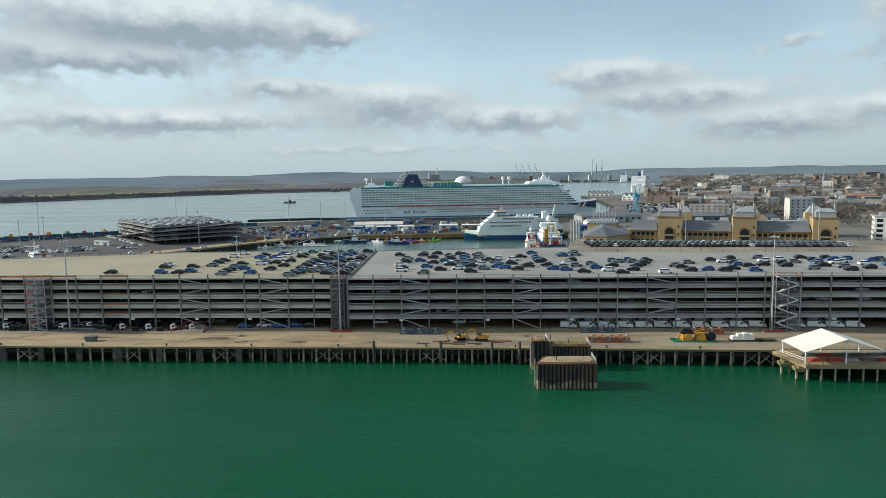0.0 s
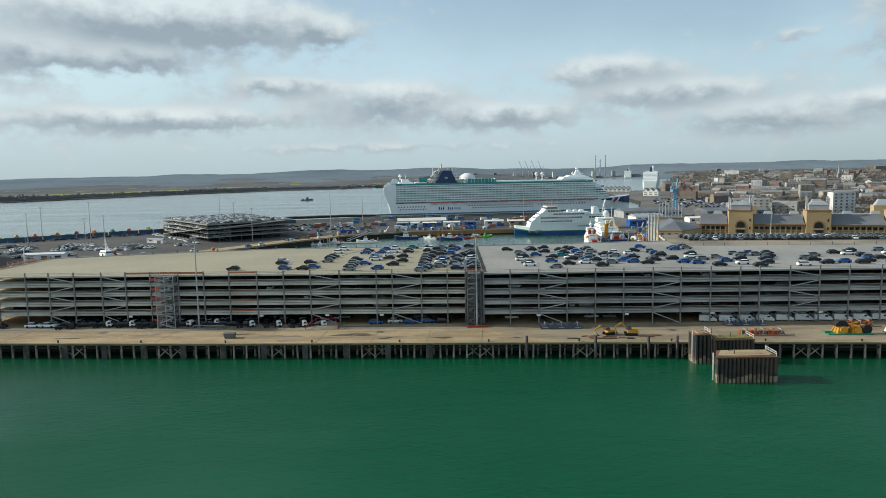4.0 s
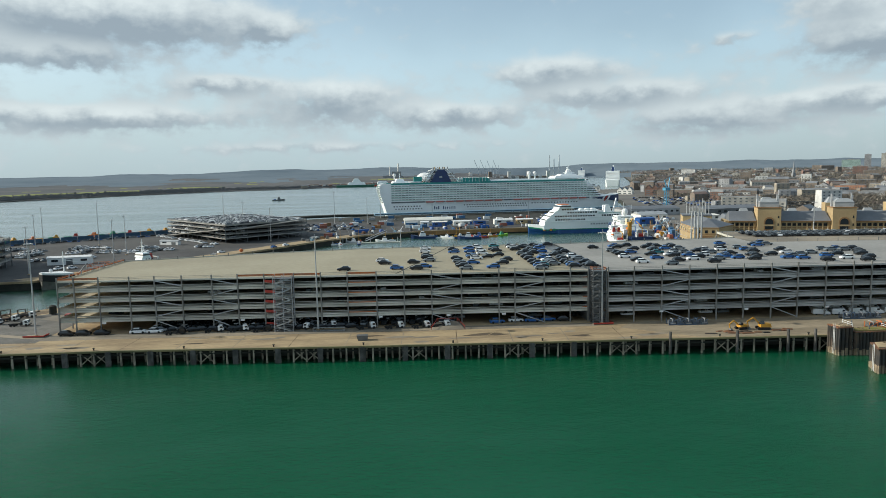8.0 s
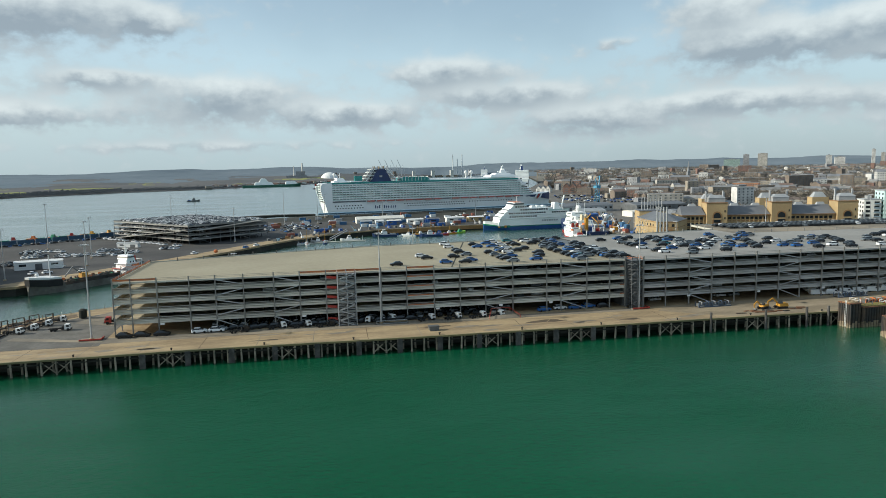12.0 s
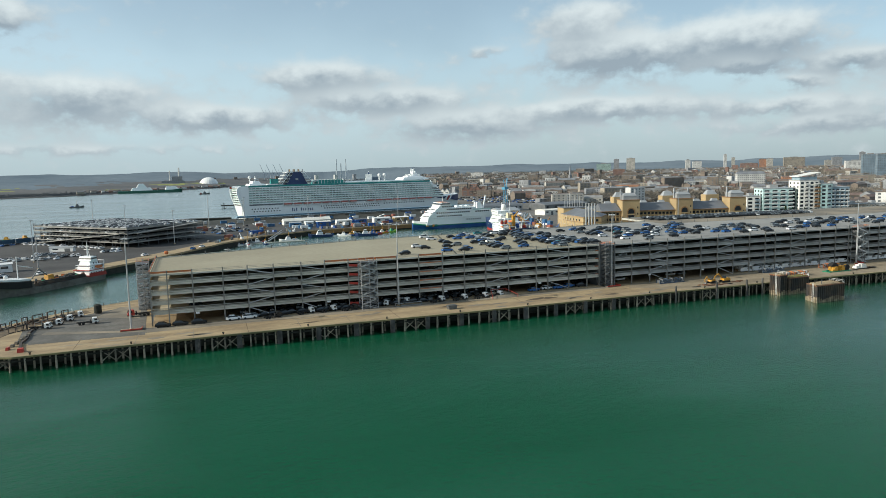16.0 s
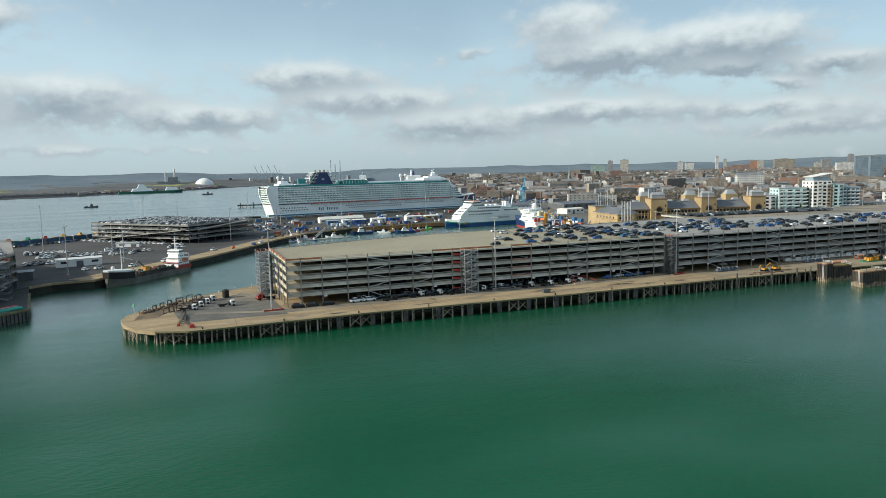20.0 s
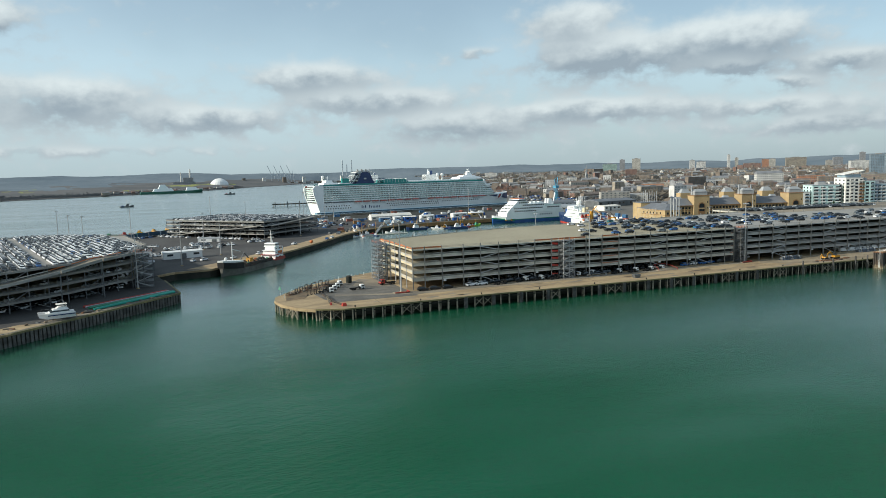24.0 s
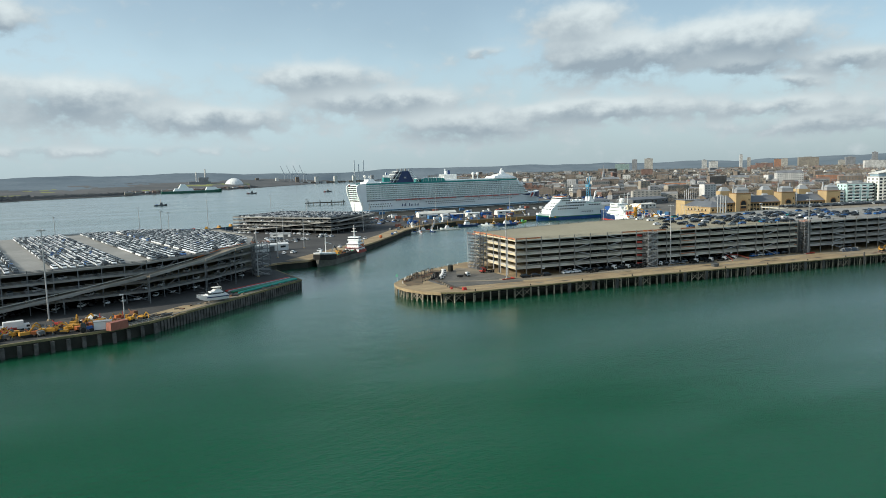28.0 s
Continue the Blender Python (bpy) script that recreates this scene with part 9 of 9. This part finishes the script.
for x, y, w, d, h, turn, m, b, flat in far_roofs:
    c, s, z0, z1 = math.cos(radians(turn)), math.sin(radians(turn)), G, G + b + h
    def at(u, v, z):
        vs.append((x + u * c - v * s, y + u * s + v * c, z))
    n = len(vs)
    for z in (z0, z1):
        at(-w / 2, -d / 2, z), at(w / 2, -d / 2, z), at(w / 2, d / 2, z), at(-w / 2, d / 2, z)
    at(-w / 2, 0, z1 + (0.5 if flat else d * 0.28)), at(w / 2, 0, z1 + (0.5 if flat else d * 0.28))
    fs += [(n, n + 1, n + 5, n + 4), (n + 1, n + 2, n + 6, n + 5), (n + 2, n + 3, n + 7, n + 6), (n + 3, n, n + 4, n + 7), (n + 4, n + 5, n + 9, n + 8), (n + 6, n + 7, n + 8, n + 9), (n + 7, n + 4, n + 8), (n + 5, n + 6, n + 9)]
    ms += [m] * 4 + [8 if flat else 6 + random.randrange(4)] * 2 + [m] * 2
    for k in range(int(h / 3)):
        z = G + b + 0.8 + 3 * k
        for q in range(max(2, int(w / 5))):
            u = -w / 2 + (q + 0.3) * w / max(2, int(w / 5))
            n = len(vs)
            at(u, -d / 2 - 0.1, z), at(u + 2, -d / 2 - 0.1, z), at(u + 2, -d / 2 - 0.1, z + 1.5), at(u, -d / 2 - 0.1, z + 1.5)
            fs.append((n, n + 1, n + 2, n + 3))
            ms.append(10)
me.from_pydata(vs, [], fs)
for m in WALLS + ROOFS + [CITYGLASS]:
    me.materials.append(m)
me.polygons.foreach_set("material_index", ms)
tagged(new("far_city_roofs", me), "far streets of brick and rendered houses with tiled roofs", "houses", kind="stuff")
for x, y, h, lab in ((876, 1637, 55, "grey church spire"),):
    t = thing("clock_tower", lab + " over the roofs", "tower", (x, y, G))
    part("shaft", Shape().taper(-4, 4, -4, 4, 0, h * 0.5, 0.6, 0.6, 0.6), WALLS[4], t)
    part("spire", Shape().cyl((0, 0, h * 0.5), (0, 0, h), 3.6, 0.3, 8), WALLS[4], t)

# ---- trees ----
def bare_tree(rng, h):
    """Trunk and limbs, and a twig crown of many fine slivers."""
    limbs, twigs = Shape(), Shape()
    limbs.cyl((0, 0, 0), (0, 0, h * 0.4), h * 0.03, h * 0.02, 6)
    for k in range(8):
        a, e = k * 0.8 + rng.uniform(-0.3, 0.3), rng.uniform(0.5, 1.2)
        p = Vector((0, 0, h * rng.uniform(0.28, 0.42)))
        q = p + Vector((math.cos(a) * math.cos(e), math.sin(a) * math.cos(e), math.sin(e))) * h * rng.uniform(0.3, 0.5)
        limbs.cyl(p, q, h * 0.013, h * 0.005, 5)
        for j in range(22):
            c = p.lerp(q, rng.uniform(0.35, 1.1)) + Vector((rng.gauss(0, 1), rng.gauss(0, 1), rng.gauss(0.3, 0.8))) * h * 0.07
            d = Vector((rng.gauss(0, 1), rng.gauss(0, 1), rng.gauss(0.8, 0.8))).normalized() * h * rng.uniform(0.05, 0.12)
            w = d.orthogonal().normalized() * h * 0.014
            twigs.add([tuple(c - w), tuple(c + w), tuple(c + d)], [(0, 1, 2)])
    return limbs.mesh("trunk"), twigs.mesh("crown")


rng = random.Random(3)
TREES = [bare_tree(rng, 14) for k in range(3)]


def put_tree(x, y, k, s, label):
    t = thing("tree", label, "tree", (x, y, G), rng.uniform(0, 360), group="bare city trees")
    part("trunk", TREES[k][0], BARK, t, at=Matrix.Scale(s, 4))
    part("crown", TREES[k][1], TWIG, t, at=Matrix.Scale(s, 4))
    return t


for k in range(62):
    f = k / 62
    put_tree(390 + 240 * f + rng.uniform(-20, 20), 800 - 160 * f + rng.uniform(-25, 25), k % 3, rng.uniform(0.9, 1.4), "bare brown tree in the park")
for k in range(12):
    put_tree(348 + k * 7 + rng.uniform(-2, 2), 386 - k * 4 + rng.uniform(-4, 2), k % 3, rng.uniform(0.7, 1.0), "bare rusty tree beside the flats")
conifer = Shape()
for k in range(9):
    z = 1.2 + k * 1.0
    r = 2.6 * (1 - k / 9.5)
    for j in range(11):
        a = j * 2 * math.pi / 11 + k
        c, d = math.cos(a), math.sin(a)
        conifer.add([(c * 0.2, d * 0.2, z + 0.9), (c * r - d * 0.5, d * r + c * 0.5, z - 0.3), (c * r + d * 0.5, d * r - c * 0.5, z - 0.2)], [(0, 1, 2)])
conifer = conifer.mesh("crown")
ctrunk = Shape().cyl((0, 0, 0), (0, 0, 9), 0.25, 0.08, 6).mesh("trunk")
for x, y, s in ((279, 396, 1.2), (284, 394, 1.0), (290.5, 388, 1.0), (306, 383, 0.9)):
    t = thing("conifer", "dark green conifer in front of the flats", "tree", (x, y, G), 0, group="conifers by the flats")
    part("trunk", ctrunk, BARK, t, at=Matrix.Scale(s, 4))
    part("crown", conifer, CONIFER, t, at=Matrix.Scale(s, 4))

woods = Shape()
for k in range(12500):
    r, a = 700 + 2900 * rng.random(), radians(rng.uniform(10, 63))
    x, y = -60 + r * math.sin(a), r * math.cos(a)
    if not inside_poly(CITY, x, y) and not (r > 2900 and y > 1200 and x > 1000):
        continue
    b = G + city_base(x, y) - 1
    s = rng.uniform(4, 8.5) * (1 + 0.5 * (r > 1500))
    for j in range(17):
        p = Vector((x + rng.gauss(0, s * 0.5), y + rng.gauss(0, s * 0.5), b + rng.uniform(0.2, 1.0) * s))
        d = Vector((rng.gauss(0, 1), rng.gauss(0, 0.5), rng.gauss(1, 0.5))).normalized() * s * 0.6
        w = d.orthogonal().normalized() * s * 0.06
        woods.add([tuple(p - w), tuple(p + w), tuple(p + d)], [(0, 1, 2)])
for k in range(1500):
    f = 0.24 + 0.76 * rng.random()
    x, y = 230 + 430 * f + rng.gauss(0, 14), 775 - 150 * f + rng.gauss(0, 22)
    s = rng.uniform(7, 12)
    for j in range(16):
        p = Vector((x + rng.gauss(0, s * 0.4), y + rng.gauss(0, s * 0.4), G + rng.uniform(0.2, 1.0) * s))
        d = Vector((rng.gauss(0, 1), rng.gauss(0, 0.5), rng.gauss(1, 0.5))).normalized() * s * 0.5
        w = d.orthogonal().normalized() * s * 0.05
        woods.add([tuple(p - w), tuple(p + w), tuple(p + d)], [(0, 1, 2)])
for k in range(260):
    f = rng.random()
    x, y = 258 + 60 * f + rng.gauss(0, 5), 395 + 80 * f + rng.gauss(0, 10)
    s = rng.uniform(2.5, 5)
    for j in range(12):
        p = Vector((x + rng.gauss(0, s * 0.4), y + rng.gauss(0, s * 0.4), G + rng.uniform(0.1, 1.0) * s))
        d = Vector((rng.gauss(0, 1), rng.gauss(0, 0.5), rng.gauss(1, 0.5))).normalized() * s * 0.5
        w = d.orthogonal().normalized() * s * 0.06
        woods.add([tuple(p - w), tuple(p + w), tuple(p + d)], [(0, 1, 2)])
tagged(part("street_trees", woods, TWIG), "bare brown trees scattered between the city roofs", "trees", kind="stuff")

# ---- far shore and hills ----
SHORE = [(-4500, 300), (-2600, 620), (-1500, 1250), (-1050, 1600), (-850, 2030), (-640, 2280), (-450, 2400), (-200, 2720), (0, 3080), (420, 3900), (800, 4500)]


def hill_top(az):
    pts = [(-60, 45), (-33, 60), (-22, 76), (-10, 86), (0, 86), (10, 78), (20, 80), (31, 88), (38, 97), (45, 109), (51, 112), (55, 122), (70, 120), (90, 90)]
    return pline(pts, az)


def relief(x, y, s):
    return noise.fractal((x * s, y * s, 3.7), 0.9, 2.1, 5)


vs, fs, mats = [], [], []
NA, NR = 520, 46
for i in range(NA + 1):
    az = -62 + 150 * i / NA
    a = radians(az)
    if az < 10.5:
        lo, hi = 500.0, 4750.0
        for k in range(24):
            m = (lo + hi) / 2
            x, y = m * math.sin(a), m * math.cos(a)
            if y < pline(SHORE, x):
                lo = m
            else:
                hi = m
        r0 = min(hi, 4500)
    else:
        r0 = 4500 - min(1.0, (az - 10.5) / 12) * 1500
    for j in range(NR + 1):
        f = j / NR
        r = r0 + (4780 - r0) * f
        x, y = r * math.sin(a), r * math.cos(a)
        top = hill_top(az) * (1 + 0.10 * relief(x, y, 0.0006))
        z = 1.0 + 3 * min(1, f * 20) + top * max(0.0, (f - 0.12) / 0.88) ** 1.6 * (0.9 + 0.25 * relief(x, y, 0.0012)) + (1.6 * abs(relief(x, y, 0.02)) if f > 0.02 else 0)
        vs.append((x, y, z))
for i in range(NA):
    az = -62 + 150 * i / NA
    for j in range(NR):
        q = i * (NR + 1) + j
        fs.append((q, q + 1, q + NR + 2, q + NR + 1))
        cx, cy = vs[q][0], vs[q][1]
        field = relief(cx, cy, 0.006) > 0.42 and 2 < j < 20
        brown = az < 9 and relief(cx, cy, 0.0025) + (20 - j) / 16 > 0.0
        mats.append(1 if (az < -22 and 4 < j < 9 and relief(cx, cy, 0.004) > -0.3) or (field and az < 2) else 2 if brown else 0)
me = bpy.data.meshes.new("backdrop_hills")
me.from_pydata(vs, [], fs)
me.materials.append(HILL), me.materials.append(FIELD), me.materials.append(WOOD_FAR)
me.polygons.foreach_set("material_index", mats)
tagged(new("backdrop_hills", me), "low wooded hills, coloured blue-grey for haze, and winter fields beyond the river", "hills", kind="structure")
shore_wood = Shape()
for k in range(13000):
    x = rng.uniform(-2300, 120)
    y = pline(SHORE, x) + abs(rng.gauss(0, 130)) + 12
    s = rng.uniform(2.6, 5.4) * (0.5 if x > -700 else 0.8)
    for j in range(6):
        p = Vector((x + rng.gauss(0, s * 0.7), y + rng.gauss(0, s * 0.4), 2.5 + (y - pline(SHORE, x)) * 0.012 + rng.uniform(0, 1.1) * s))
        d = Vector((rng.gauss(0, 1), 0, rng.gauss(1, 0.5))).normalized() * s * 0.8
        w = d.orthogonal().normalized() * s * 0.6
        shore_wood.add([tuple(p - w), tuple(p + w), tuple(p + d)], [(0, 1, 2)])
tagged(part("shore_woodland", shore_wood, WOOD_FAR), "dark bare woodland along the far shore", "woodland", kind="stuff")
for k in range(70):
    x = rng.uniform(-430, 60)
    y = pline(SHORE, x) + rng.uniform(6, 150)
    m = rng.choice((0, 0, 2, 3, 5))
    house(x, y, rng.uniform(9, 24), 10, rng.uniform(4, 8), rng.uniform(-20, 20), WALLS[m], ROOFS[rng.choice((0, 1, 3))], LABEL[m].replace("city", "village") + " on the far shore", True, 4)
dome = thing("dome", "great white dome beside a power plant", "dome", (50, 3766, 4))
part("shell", Shape().ball((0, 0, 0), 49, 20, 8, 0.9, 0.0), WHITE, dome)
plant = thing("power_plant", "grey power plant with a tall stack", "plant", (-97, 3774, 4))
part("boiler_house", Shape().box(-80, 30, 0, 40, 0, 30).box(-30, 20, 0, 40, 30, 52), WALLS[4], plant)
part("stack", Shape().cyl((5, 20, 50), (5, 20, 96), 4.5, 3.8, 10).cyl((-40, 20, 30), (-40, 20, 80), 3.0, 2.6, 10), WALLS[3], plant)
# distance haze painted into the colour of the cranes and chimneys
HAZY = material("hazed_far_steel", (0.48, 0.53, 0.57), 0.7)
for x in (414, 452, 492, 531):
    c = thing("container_crane", "distant quay crane with a raised boom", "crane", (x, 4270, 4), group="far cranes")
    part("frame", Shape().beam((-10, 0, 0), (-8, 0, 60), 3).beam((10, 0, 0), (8, 0, 60), 3).beam((-8, 0, 55), (8, 0, 55), 3), HAZY, c)
    part("boom", Shape().beam((-8, 0, 50), (-34, 0, 112), 2.6).beam((0, 0, 60), (0, 0, 80), 2), HAZY, c)
for x in (861, 922, 890):
    t = thing("chimney", "slim distant power station chimney", "chimney", (x, 4310, 4), group="far chimneys")
    part("shaft", Shape().cyl((0, 0, 0), (0, 0, 138 if x != 890 else 112), 4.2, 3.0, 9), HAZY, t)
for k in range(40):
    x = 100 + k * 24
    tagged(part("dock_shed", Shape().taper(x, x + 20, 4200, 4230, 2, 14 + 30 * (k % 5 == 0), 1, 1, 1), WALLS[rng.choice((1, 4, 3))]), "distant dock building on the river bend", "building", "far dock buildings")
for t in list(CARS.values()) + [VAN, LORRY, DARK_LORRY, RED_LORRY]:
    drop_thing(t)
